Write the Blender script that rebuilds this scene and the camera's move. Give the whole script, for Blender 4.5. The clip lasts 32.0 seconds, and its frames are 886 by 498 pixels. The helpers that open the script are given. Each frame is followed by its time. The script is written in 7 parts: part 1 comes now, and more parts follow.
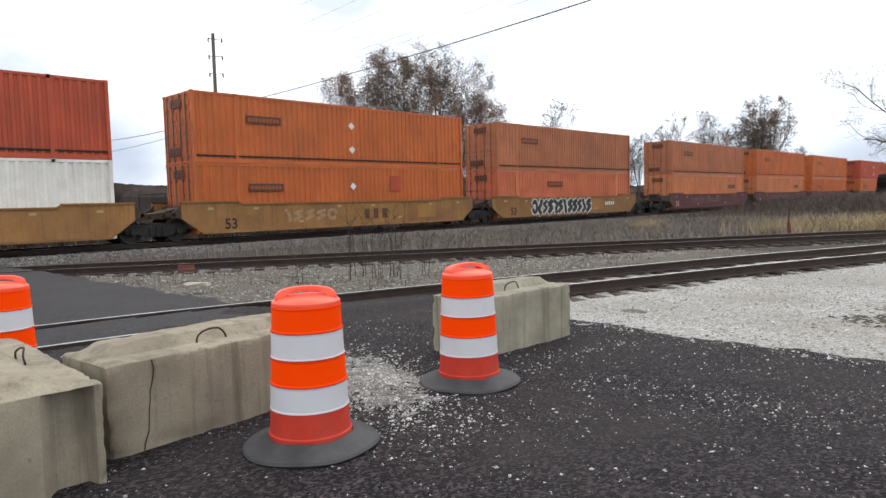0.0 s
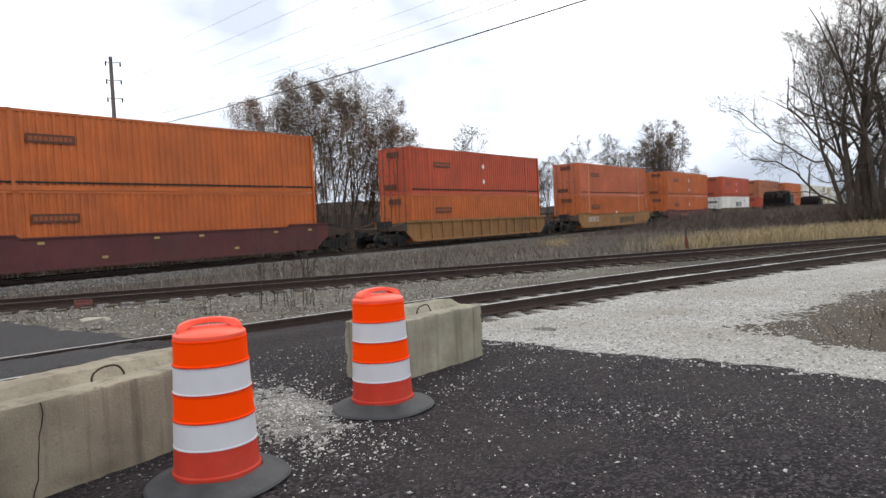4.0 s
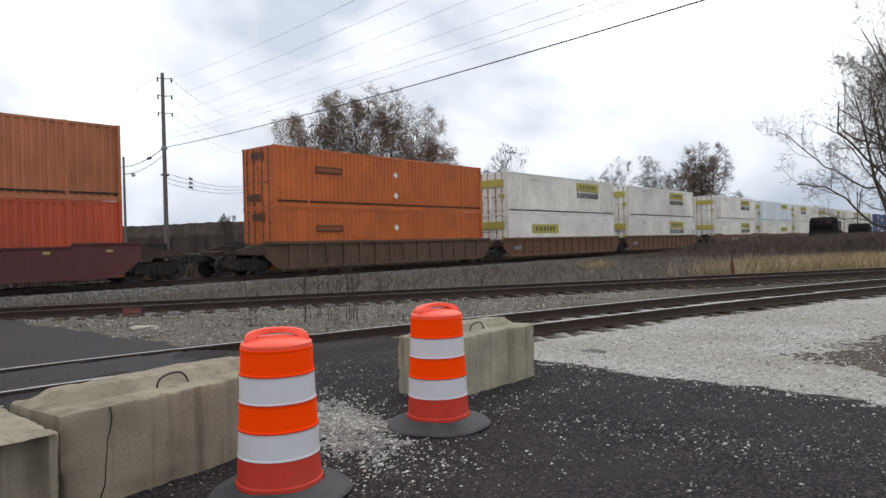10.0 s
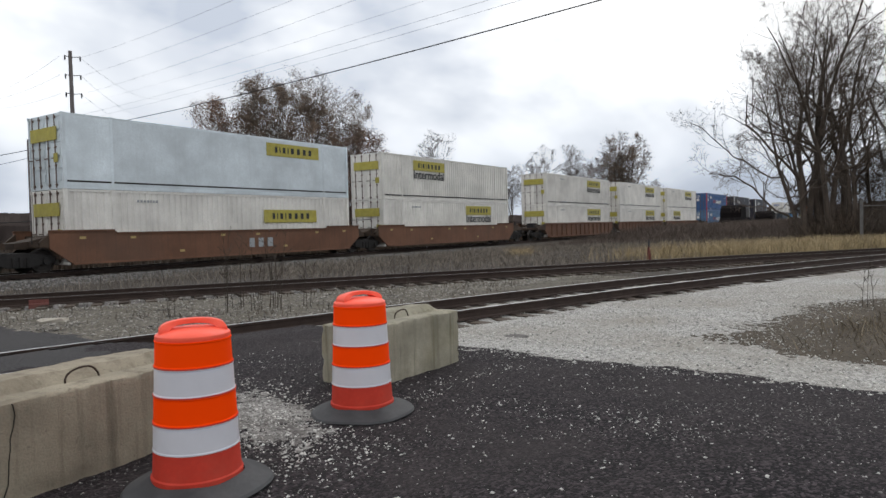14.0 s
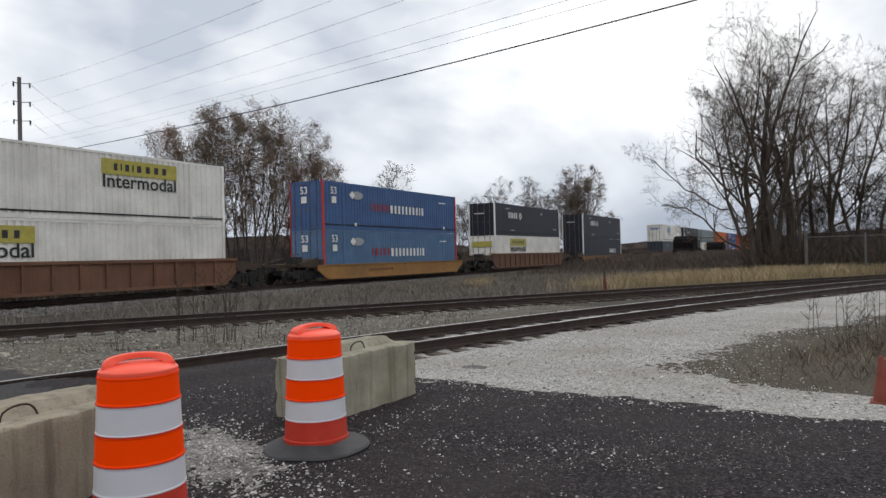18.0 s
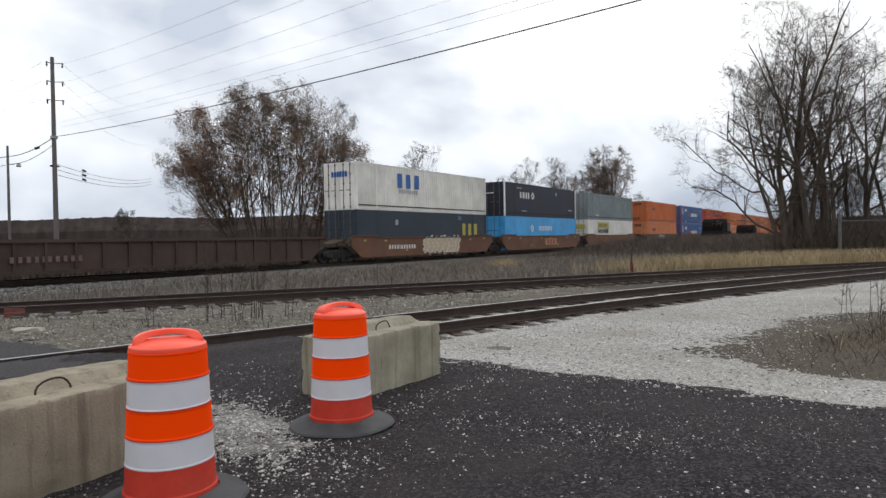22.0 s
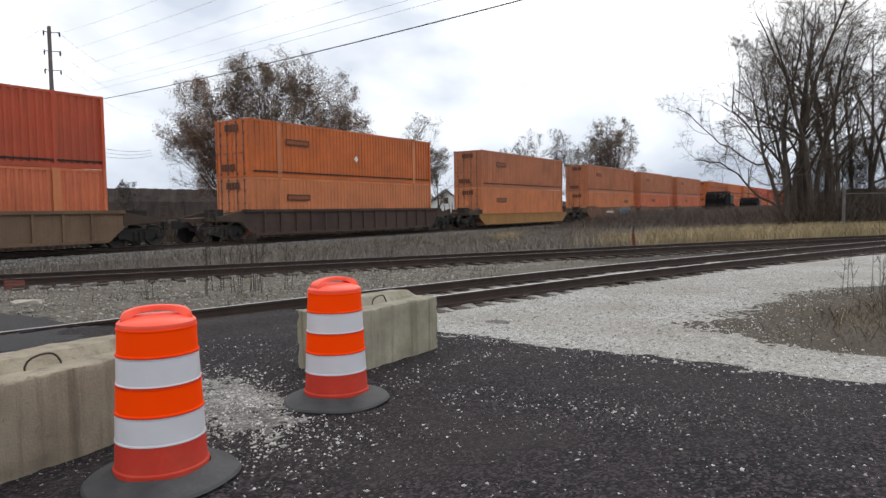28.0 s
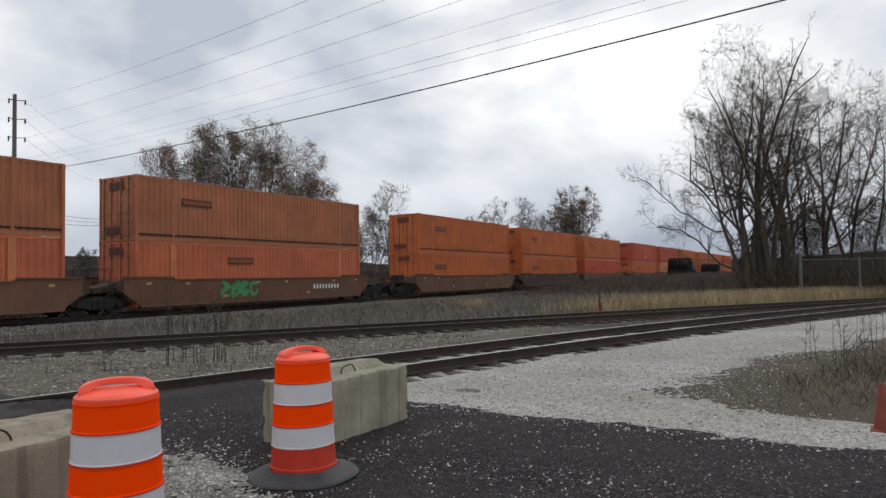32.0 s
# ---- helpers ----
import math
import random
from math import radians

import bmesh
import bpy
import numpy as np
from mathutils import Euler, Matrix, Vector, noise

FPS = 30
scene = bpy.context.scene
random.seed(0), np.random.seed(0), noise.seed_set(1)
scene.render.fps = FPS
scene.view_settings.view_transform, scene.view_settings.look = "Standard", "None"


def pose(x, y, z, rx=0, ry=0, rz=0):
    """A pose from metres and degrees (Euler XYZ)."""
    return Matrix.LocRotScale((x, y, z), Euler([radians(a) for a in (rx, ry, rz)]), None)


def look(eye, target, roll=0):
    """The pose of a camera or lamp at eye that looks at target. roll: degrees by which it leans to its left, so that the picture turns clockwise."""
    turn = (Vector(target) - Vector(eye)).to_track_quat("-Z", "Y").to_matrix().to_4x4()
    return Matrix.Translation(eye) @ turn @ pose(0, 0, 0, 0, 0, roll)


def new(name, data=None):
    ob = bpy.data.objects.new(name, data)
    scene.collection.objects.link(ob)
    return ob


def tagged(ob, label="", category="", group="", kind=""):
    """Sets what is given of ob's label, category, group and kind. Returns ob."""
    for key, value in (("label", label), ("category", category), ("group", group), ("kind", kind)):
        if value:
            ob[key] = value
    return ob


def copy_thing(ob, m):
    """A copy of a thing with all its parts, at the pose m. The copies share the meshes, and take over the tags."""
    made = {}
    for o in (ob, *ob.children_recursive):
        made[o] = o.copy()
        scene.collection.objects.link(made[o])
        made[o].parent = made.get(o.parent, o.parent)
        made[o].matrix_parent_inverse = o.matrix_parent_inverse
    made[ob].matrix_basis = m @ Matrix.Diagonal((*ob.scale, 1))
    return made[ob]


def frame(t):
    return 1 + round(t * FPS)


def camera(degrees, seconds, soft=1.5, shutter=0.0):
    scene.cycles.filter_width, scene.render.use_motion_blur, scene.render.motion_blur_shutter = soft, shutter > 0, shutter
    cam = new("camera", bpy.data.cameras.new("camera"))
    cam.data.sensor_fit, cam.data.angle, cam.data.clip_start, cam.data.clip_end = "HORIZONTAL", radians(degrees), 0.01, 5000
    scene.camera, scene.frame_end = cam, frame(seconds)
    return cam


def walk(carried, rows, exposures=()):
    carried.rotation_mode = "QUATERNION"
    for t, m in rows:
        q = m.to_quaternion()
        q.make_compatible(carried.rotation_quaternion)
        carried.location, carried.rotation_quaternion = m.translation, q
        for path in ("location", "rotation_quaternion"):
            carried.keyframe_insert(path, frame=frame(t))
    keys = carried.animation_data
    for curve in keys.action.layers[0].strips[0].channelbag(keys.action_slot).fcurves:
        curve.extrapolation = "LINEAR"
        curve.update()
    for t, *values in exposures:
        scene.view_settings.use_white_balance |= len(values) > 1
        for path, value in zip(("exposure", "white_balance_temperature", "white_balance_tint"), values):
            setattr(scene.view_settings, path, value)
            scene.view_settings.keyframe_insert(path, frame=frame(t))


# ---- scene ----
cam = camera(66.7, 32.0)
PATH = [
    (0, (0.178, 0.194, 1.41), (1.534, 1.658, 1.27), -1.4),
    (0.5, (0.187, 0.175, 1.41), (1.61, 1.573, 1.267), -2.0),
    (1, (0.204, 0.146, 1.413), (1.732, 1.428, 1.263), -2.3),
    (1.5, (0.224, 0.142, 1.412), (1.814, 1.346, 1.26), -2.8),
    (2, (0.214, 0.153, 1.41), (1.787, 1.38, 1.267), -2.9),
    (2.5, (0.21, 0.141, 1.412), (1.742, 1.42, 1.283), -2.9),
    (3, (0.206, 0.139, 1.412), (1.727, 1.432, 1.292), -2.8),
    (3.5, (0.193, 0.136, 1.416), (1.716, 1.428, 1.315), -2.8),
    (5.5, (0.198, 0.199, 1.409), (1.712, 1.505, 1.419), -1.1),
    (6, (0.181, 0.213, 1.408), (1.585, 1.637, 1.414), -1.0),
    (6.5, (0.162, 0.216, 1.408), (1.446, 1.749, 1.373), -0.9),
    (7, (0.16, 0.182, 1.415), (1.447, 1.712, 1.372), -0.9),
    (7.5, (0.179, 0.191, 1.409), (1.59, 1.607, 1.364), -0.8),
    (8, (0.187, 0.181, 1.414), (1.644, 1.55, 1.373), -0.9),
    (8.5, (0.193, 0.183, 1.408), (1.684, 1.517, 1.374), -1.1),
    (9, (0.197, 0.201, 1.412), (1.701, 1.52, 1.378), -1.2),
    (9.5, (0.152, 0.264, 1.412), (1.648, 1.591, 1.381), -1.4),
    (10, (0.1, 0.321, 1.399), (1.566, 1.682, 1.379), -1.3),
    (10.5, (0.086, 0.329, 1.399), (1.498, 1.746, 1.37), -1.0),
    (11, (0.081, 0.329, 1.398), (1.479, 1.759, 1.356), -0.5),
    (11.5, (0.079, 0.337, 1.396), (1.474, 1.769, 1.344), -0.0),
    (12, (0.079, 0.317, 1.404), (1.473, 1.75, 1.341), 0.3),
    (12.5, (0.084, 0.292, 1.402), (1.527, 1.676, 1.336), 0.0),
    (13, (0.093, 0.283, 1.404), (1.608, 1.587, 1.337), -0.5),
    (13.5, (0.098, 0.274, 1.404), (1.665, 1.515, 1.337), -1.1),
    (14, (0.107, 0.283, 1.402), (1.709, 1.479, 1.339), -1.4),
    (14.5, (0.107, 0.28, 1.4), (1.733, 1.443, 1.342), -1.5),
    (16.5, (0.115, 0.268, 1.41), (1.777, 1.38, 1.387), -1.4),
    (17, (0.126, 0.28, 1.408), (1.795, 1.383, 1.404), -1.3),
    (17.5, (0.123, 0.271, 1.408), (1.794, 1.369, 1.421), -1.2),
    (18, (0.129, 0.272, 1.408), (1.802, 1.367, 1.432), -1.4),
    (18.5, (0.131, 0.27, 1.409), (1.806, 1.363, 1.438), -1.5),
    (19, (0.134, 0.272, 1.415), (1.809, 1.364, 1.451), -1.2),
    (19.5, (0.137, 0.29, 1.409), (1.808, 1.389, 1.45), -1.1),
    (20, (0.115, 0.307, 1.406), (1.746, 1.465, 1.436), -0.7),
    (20.5, (0.116, 0.317, 1.401), (1.713, 1.52, 1.411), -0.5),
    (21, (0.117, 0.312, 1.403), (1.706, 1.525, 1.397), -0.4),
    (21.5, (0.121, 0.294, 1.403), (1.722, 1.493, 1.382), -0.4),
    (22, (0.143, 0.286, 1.404), (1.773, 1.444, 1.373), -0.9),
    (22.5, (0.24, 0.305, 1.414), (1.905, 1.411, 1.379), -1.6),
    (23, (0.297, 0.308, 1.409), (1.959, 1.422, 1.38), -2.1),
    (23.5, (0.272, 0.331, 1.411), (1.939, 1.436, 1.39), -2.4),
    (24, (0.266, 0.334, 1.407), (1.911, 1.472, 1.392), -2.6),
    (24.5, (0.264, 0.301, 1.409), (1.885, 1.472, 1.392), -2.5),
    (26.5, (0.247, 0.383, 1.397), (1.83, 1.603, 1.322), 1.3),
    (27, (0.243, 0.372, 1.411), (1.801, 1.623, 1.315), 1.5),
    (27.5, (0.243, 0.304, 1.414), (1.822, 1.528, 1.302), 0.5),
    (28, (0.235, 0.289, 1.42), (1.858, 1.452, 1.306), -0.8),
    (28.5, (0.232, 0.299, 1.421), (1.869, 1.444, 1.327), -1.7),
    (29, (0.234, 0.291, 1.42), (1.884, 1.419, 1.358), -2.0),
    (29.5, (0.237, 0.297, 1.419), (1.898, 1.41, 1.372), -2.2),
    (30, (0.233, 0.289, 1.424), (1.907, 1.383, 1.402), -2.3),
    (30.5, (0.222, 0.288, 1.429), (1.908, 1.364, 1.44), -2.0),
    (31, (0.227, 0.302, 1.419), (1.918, 1.37, 1.462), -1.4),
    (31.5, (0.232, 0.313, 1.425), (1.92, 1.383, 1.49), -1.2),
    (32, (0.23, 0.32, 1.424), (1.911, 1.401, 1.507), -1.0),
]
EXPOSURES = [(0, 0.06), (3.5, 0.01), (5.5, -0.45), (7, -0.34), (9, -0.35), (13, -0.43), (14.5, -0.5), (17, -0.56), (19, -0.58), (21, -0.56), (22, -0.42), (24.5, -0.44), (26.5, -0.31), (28, -0.27), (29.5, -0.38), (31, -0.61), (32, -0.74)]
walk(cam, [(t, look(eye, target, roll)) for t, eye, target, roll in PATH], EXPOSURES)

# ---- world, sun and exposure ----
world = bpy.data.worlds.new("overcast")
scene.world = world
world.use_nodes = True


SUN_AZ, SUN_HIGH = radians(25), radians(45)
SUN_WAY = (math.cos(SUN_AZ) * math.cos(SUN_HIGH), math.sin(SUN_AZ) * math.cos(SUN_HIGH), math.sin(SUN_HIGH))


def sky():
    nt = world.node_tree
    nt.nodes.clear()
    n = nt.nodes.new
    link = nt.links.new
    out, bg = n("ShaderNodeOutputWorld"), n("ShaderNodeBackground")
    air = n("ShaderNodeTexSky")
    air.sky_type, air.sun_disc = "NISHITA", False
    air.sun_elevation, air.sun_rotation = SUN_HIGH, radians(90) - SUN_AZ
    dim = n("ShaderNodeMix")
    dim.data_type, dim.blend_type = "RGBA", "MULTIPLY"
    dim.inputs[0].default_value = 1.0
    dim.inputs[7].default_value = (0.1, 0.1, 0.1, 1)
    link(air.outputs[0], dim.inputs[6])
    co, mp = n("ShaderNodeTexCoord"), n("ShaderNodeMapping")
    mp.inputs["Scale"].default_value = (1.0, 1.0, 1.7)
    link(co.outputs["Generated"], mp.inputs[0])
    big, fine = n("ShaderNodeTexNoise"), n("ShaderNodeTexNoise")
    big.inputs["Scale"].default_value, big.inputs["Detail"].default_value, big.inputs["Roughness"].default_value = 2.3, 5, 0.48
    fine.inputs["Scale"].default_value, fine.inputs["Detail"].default_value = 6.0, 4
    big.inputs["Distortion"].default_value = 0.4
    link(mp.outputs[0], big.inputs["Vector"])
    link(mp.outputs[0], fine.inputs["Vector"])
    add = n("ShaderNodeMix")
    add.data_type = "FLOAT"
    add.inputs[0].default_value = 0.25
    link(big.outputs["Fac"], add.inputs[2])
    link(fine.outputs["Fac"], add.inputs[3])
    ramp = n("ShaderNodeValToRGB")
    e = ramp.color_ramp.elements
    e[0].position, e[0].color = 0.36, (0.87, 0.95, 1.09, 1)
    e[1].position, e[1].color = 0.56, (1.93, 1.94, 1.94, 1)
    m = ramp.color_ramp.elements.new(0.46)
    m.color = (1.36, 1.41, 1.48, 1)
    link(add.outputs[0], ramp.inputs[0])
    mix = n("ShaderNodeMix")
    mix.data_type = "RGBA"
    mix.inputs[0].default_value = 0.93
    link(dim.outputs[2], mix.inputs[6])
    link(ramp.outputs[0], mix.inputs[7])
    # an overcast sky is dimmer and bluer towards the horizon
    parts, low = n("ShaderNodeSeparateXYZ"), n("ShaderNodeValToRGB")
    link(co.outputs["Generated"], parts.inputs[0])
    link(parts.outputs[2], low.inputs[0])
    low.color_ramp.interpolation = "EASE"
    g = low.color_ramp.elements
    g[0].position, g[0].color = 0.0, (0.56, 0.60, 0.67, 1)
    g[1].position, g[1].color = 0.30, (1, 1, 1, 1)
    fade = n("ShaderNodeMix")
    fade.data_type, fade.blend_type = "RGBA", "MULTIPLY"
    fade.inputs[0].default_value = 1.0
    link(mix.outputs[2], fade.inputs[6])
    link(low.outputs[0], fade.inputs[7])
    link(fade.outputs[2], bg.inputs[0])
    bg.inputs[1].default_value = 1.0
    link(bg.outputs[0], out.inputs[0])


sky()
sun = new("sun", bpy.data.lights.new("sun", "SUN"))
sun.data.energy, sun.data.angle, sun.data.color = 0.6, radians(25), (1.0, 0.97, 0.92)
sun.matrix_world = look(Vector(SUN_WAY) * 50, (0, 0, 0))


# ---- materials ----
def mat(name, color, rough=0.6, metal=0.0, spec=0.4, var=0.25, scale=3.0, fine=60.0, bump=0.1, streak=0.0, streak_color=(0.05, 0.03, 0.02),
        grime=0.0, grime_color=(0.06, 0.05, 0.04), randomise=0.0, stretch=(1, 1, 1), speckle=0.0):
    """A worn surface: two scales of variation, vertical streaks, blotches of grime and fine relief, in metres."""
    m = bpy.data.materials.new(name)
    m.use_nodes = True
    nt = m.node_tree
    n, link = nt.nodes.new, nt.links.new
    b = nt.nodes["Principled BSDF"]
    b.inputs["Roughness"].default_value, b.inputs["Metallic"].default_value = rough, metal
    b.inputs["Specular IOR Level"].default_value = spec
    co, mp = n("ShaderNodeTexCoord"), n("ShaderNodeMapping")
    mp.inputs["Scale"].default_value = stretch
    link(co.outputs["Object"], mp.inputs[0])
    src = mp.outputs[0]
    if randomise:
        info, shift = n("ShaderNodeObjectInfo"), n("ShaderNodeVectorMath")
        shift.operation = "MULTIPLY_ADD"
        link(info.outputs["Random"], shift.inputs[0])
        shift.inputs[1].default_value = (37.0, 17.0, 23.0)
        link(src, shift.inputs[2])
        src = shift.outputs[0]

    def noise_at(s, detail=5.0, rough_=0.6, vec=None):
        t = n("ShaderNodeTexNoise")
        t.inputs["Scale"].default_value, t.inputs["Detail"].default_value, t.inputs["Roughness"].default_value = s, detail, rough_
        link(vec or src, t.inputs["Vector"])
        return t.outputs["Fac"]

    def ramped(fac, lo, hi):
        r = n("ShaderNodeMapRange")
        r.inputs[1].default_value, r.inputs[2].default_value = lo, hi
        link(fac, r.inputs[0])
        return r.outputs[0]

    def mixed(fac, a, c, amount=1.0):
        x = n("ShaderNodeMix")
        x.data_type = "RGBA"
        if amount < 1.0:
            k = n("ShaderNodeMath")
            k.operation = "MULTIPLY"
            link(fac, k.inputs[0])
            k.inputs[1].default_value = amount
            fac = k.outputs[0]
        link(fac, x.inputs[0])
        for sock, v in ((x.inputs[6], a), (x.inputs[7], c)):
            if isinstance(v, tuple):
                sock.default_value = (*v, 1)
            else:
                link(v, sock)
        return x.outputs[2]

    dark = tuple(c * (1 - var) for c in color)
    light = tuple(min(1.0, c * (1 + var * 0.6) + 0.01 * var) for c in color)
    col = mixed(ramped(noise_at(scale), 0.3, 0.7), dark, light)
    tiny = noise_at(fine, 3.0)
    col = mixed(ramped(tiny, 0.35, 0.75), col, dark, 0.5)
    if streak:
        sm = n("ShaderNodeMapping")
        sm.inputs["Scale"].default_value = (9.0, 9.0, 0.45)
        link(src, sm.inputs[0])
        col = mixed(ramped(noise_at(1.0, 6.0, 0.65, sm.outputs[0]), 0.5, 0.72), col, streak_color, streak)
    if grime:
        col = mixed(ramped(noise_at(scale * 0.35, 8.0, 0.7), 0.48, 0.72), col, grime_color, grime)
    if speckle:
        col = mixed(ramped(noise_at(34.0, 4.0, 0.7), 0.68, 0.76), col, tuple(min(1.0, c * 1.6 + 0.05) for c in color), speckle)
        col = mixed(ramped(noise_at(19.0, 4.0, 0.6), 0.30, 0.36), dark, col)
    if randomise:
        hsv = n("ShaderNodeHueSaturation")
        k = n("ShaderNodeMapRange")
        k.inputs[3].default_value, k.inputs[4].default_value = 1 - randomise, 1 + randomise
        link(info.outputs["Random"], k.inputs[0])
        link(k.outputs[0], hsv.inputs["Value"])
        link(col, hsv.inputs["Color"])
        col = hsv.outputs[0]
    link(col, b.inputs["Base Color"])
    if bump:
        bp = n("ShaderNodeBump")
        bp.inputs["Strength"].default_value, bp.inputs["Distance"].default_value = bump, 0.01
        link(tiny, bp.inputs["Height"])
        link(bp.outputs[0], b.inputs["Normal"])
    return m


def gravel(name, light, dark, cell, rough=0.95, patch=(0.3, 0.28, 0.25), patchiness=0.3, relief=0.6, big=0.5, mid=0.55):
    """Loose stone: cells of differing grey, with larger patches of fines."""
    m = bpy.data.materials.new(name)
    m.use_nodes = True
    nt = m.node_tree
    n, link = nt.nodes.new, nt.links.new
    b = nt.nodes["Principled BSDF"]
    b.inputs["Roughness"].default_value, b.inputs["Specular IOR Level"].default_value = rough, 0.25
    co = n("ShaderNodeTexCoord")
    v = n("ShaderNodeTexVoronoi")
    v.inputs["Scale"].default_value, v.inputs["Randomness"].default_value = cell, 1.0
    link(co.outputs["Object"], v.inputs["Vector"])
    sep = n("ShaderNodeSeparateColor")
    link(v.outputs["Color"], sep.inputs[0])
    r = n("ShaderNodeValToRGB")
    e = r.color_ramp.elements
    e[0].position, e[0].color = 0.0, (*dark, 1)
    e[1].position, e[1].color = 1.0, (*light, 1)
    k = r.color_ramp.elements.new(0.5)
    k.color = (*[(a * mid + c * (1 - mid)) for a, c in zip(light, dark)], 1)
    link(sep.outputs[0], r.inputs[0])
    t = n("ShaderNodeTexNoise")
    t.inputs["Scale"].default_value, t.inputs["Detail"].default_value, t.inputs["Roughness"].default_value = big, 8, 0.62
    link(co.outputs["Object"], t.inputs["Vector"])
    rr = n("ShaderNodeMapRange")
    rr.inputs[1].default_value, rr.inputs[2].default_value, rr.inputs[4].default_value = 0.42, 0.68, patchiness
    link(t.outputs["Fac"], rr.inputs[0])
    x = n("ShaderNodeMix")
    x.data_type = "RGBA"
    link(rr.outputs[0], x.inputs[0])
    link(r.outputs[0], x.inputs[6])
    x.inputs[7].default_value = (*patch, 1)
    link(x.outputs[2], b.inputs["Base Color"])
    bp = n("ShaderNodeBump")
    bp.inputs["Strength"].default_value, bp.inputs["Distance"].default_value = relief, 0.6 / cell
    bp.invert = True
    link(v.outputs["Distance"], bp.inputs["Height"])
    link(bp.outputs[0], b.inputs["Normal"])
    return m


ASPHALT = gravel("black_asphalt_millings", (0.070, 0.056, 0.062), (0.002, 0.0015, 0.0022), 58.0, 0.93, (0.036, 0.030, 0.030), 0.6, 1.0, 0.6, 0.06)
ROAD = gravel("old_road_asphalt", (0.06, 0.056, 0.058), (0.012, 0.011, 0.0125), 60.0, 0.85, (0.046, 0.044, 0.044), 0.7, 0.5, 0.7, 0.3)
LIMESTONE = gravel("crushed_white_limestone", (0.50, 0.485, 0.462), (0.15, 0.146, 0.138), 40.0, 0.95, (0.235, 0.215, 0.18), 0.8, 0.8, 0.40)
BALLAST = gravel("grey_track_ballast", (0.24, 0.23, 0.225), (0.04, 0.036, 0.034), 14.0, 0.95, (0.17, 0.15, 0.13), 0.6, 0.9, 0.6)
BALLAST_DARK = gravel("sooty_track_ballast", (0.125, 0.115, 0.11), (0.022, 0.02, 0.019), 14.0, 0.95, (0.075, 0.066, 0.058), 0.6, 0.9, 0.6)
WEED_EARTH = gravel("dusty_weedy_gravel", (0.125, 0.104, 0.082), (0.03, 0.025, 0.02), 34.0, 0.98, (0.06, 0.048, 0.034), 0.85, 0.6, 0.6)
FINES = gravel("dirty_limestone_fines", (0.36, 0.35, 0.33), (0.05, 0.045, 0.042), 60.0, 0.98, (0.06, 0.052, 0.05), 0.8, 0.6, 3.0)
DUST = gravel("pale_dusty_stony_dirt", (0.19, 0.172, 0.145), (0.045, 0.04, 0.033), 22.0, 0.98, (0.085, 0.074, 0.055), 0.8, 0.6, 0.9)
EARTH = gravel("weedy_gravelly_earth", (0.085, 0.074, 0.064), (0.026, 0.022, 0.019), 18.0, 0.98, (0.05, 0.042, 0.034), 0.8, 0.6, 0.35)
STONE = mat("pale_stone", (0.55, 0.54, 0.51), 0.9, var=0.3, scale=20, fine=150, bump=0.2)
TRACK_STONE = mat("dusty_track_stone", (0.34, 0.32, 0.29), 0.95, var=0.4, scale=8, fine=150, bump=0.2)
DARK_STONE = mat("grey_stone", (0.27, 0.26, 0.25), 0.9, var=0.5, scale=6, fine=150, bump=0.2)
CONCRETE = mat("weathered_concrete", (0.32, 0.28, 0.21), 0.92, var=0.36, scale=2.6, fine=70, bump=0.5, streak=0.75, streak_color=(0.11, 0.088, 0.064),
               grime=0.6, grime_color=(0.17, 0.135, 0.095), randomise=0.06, speckle=0.45)
CONCRETE_MOSS = mat("mossy_stained_concrete", (0.33, 0.305, 0.235), 0.92, var=0.4, scale=2.6, fine=70, bump=0.5, streak=0.85, streak_color=(0.10, 0.088, 0.055), grime=0.75, grime_color=(0.17, 0.155, 0.085), speckle=0.45)
CRACK = mat("dark_crack", (0.03, 0.028, 0.025), 0.95, var=0.2)
REBAR = mat("rusty_rebar", (0.06, 0.04, 0.03), 0.85, 0.3, var=0.4, scale=30)
DRUM_ORANGE = mat("orange_polyethylene", (0.95, 0.105, 0.055), 0.45, var=0.06, scale=6, fine=40, bump=0.02, grime=0.12, grime_color=(0.5, 0.12, 0.07))
DRUM_DARK = mat("faded_red_orange_polyethylene", (0.52, 0.045, 0.026), 0.7, spec=0.2, var=0.12, scale=9, fine=40, bump=0.02, grime=0.3, grime_color=(0.36, 0.1, 0.07))
SHEET_ORANGE = mat("orange_reflective_sheeting", (1.0, 0.062, 0.0), 0.6, spec=0.05, var=0.01, scale=5, fine=200, bump=0.01)
SHEET_WHITE = mat("white_reflective_sheeting", (0.60, 0.595, 0.635), 0.35, var=0.05, scale=5, fine=200, bump=0.01, grime=0.1, grime_color=(0.5, 0.48, 0.46))
RUBBER = mat("dusty_black_rubber", (0.045, 0.046, 0.049), 0.75, var=0.3, scale=6, fine=50, bump=0.1, grime=0.4, grime_color=(0.12, 0.12, 0.12))
RAIL_RUST = mat("rusty_rail_steel", (0.045, 0.029, 0.023), 0.8, 0.2, var=0.35, scale=4, fine=60, bump=0.15)
RAIL_SHINE = mat("worn_rail_head", (0.42, 0.42, 0.43), 0.38, 0.9, var=0.2, scale=5)
TIE = mat("weathered_creosote_tie", (0.075, 0.058, 0.045), 0.95, var=0.4, scale=3, fine=50, bump=0.4, stretch=(1, 6, 6), randomise=0.35)
STEEL_BLACK = mat("grimy_black_steel", (0.022, 0.020, 0.019), 0.75, 0.2, var=0.4, scale=5, fine=50, bump=0.1)
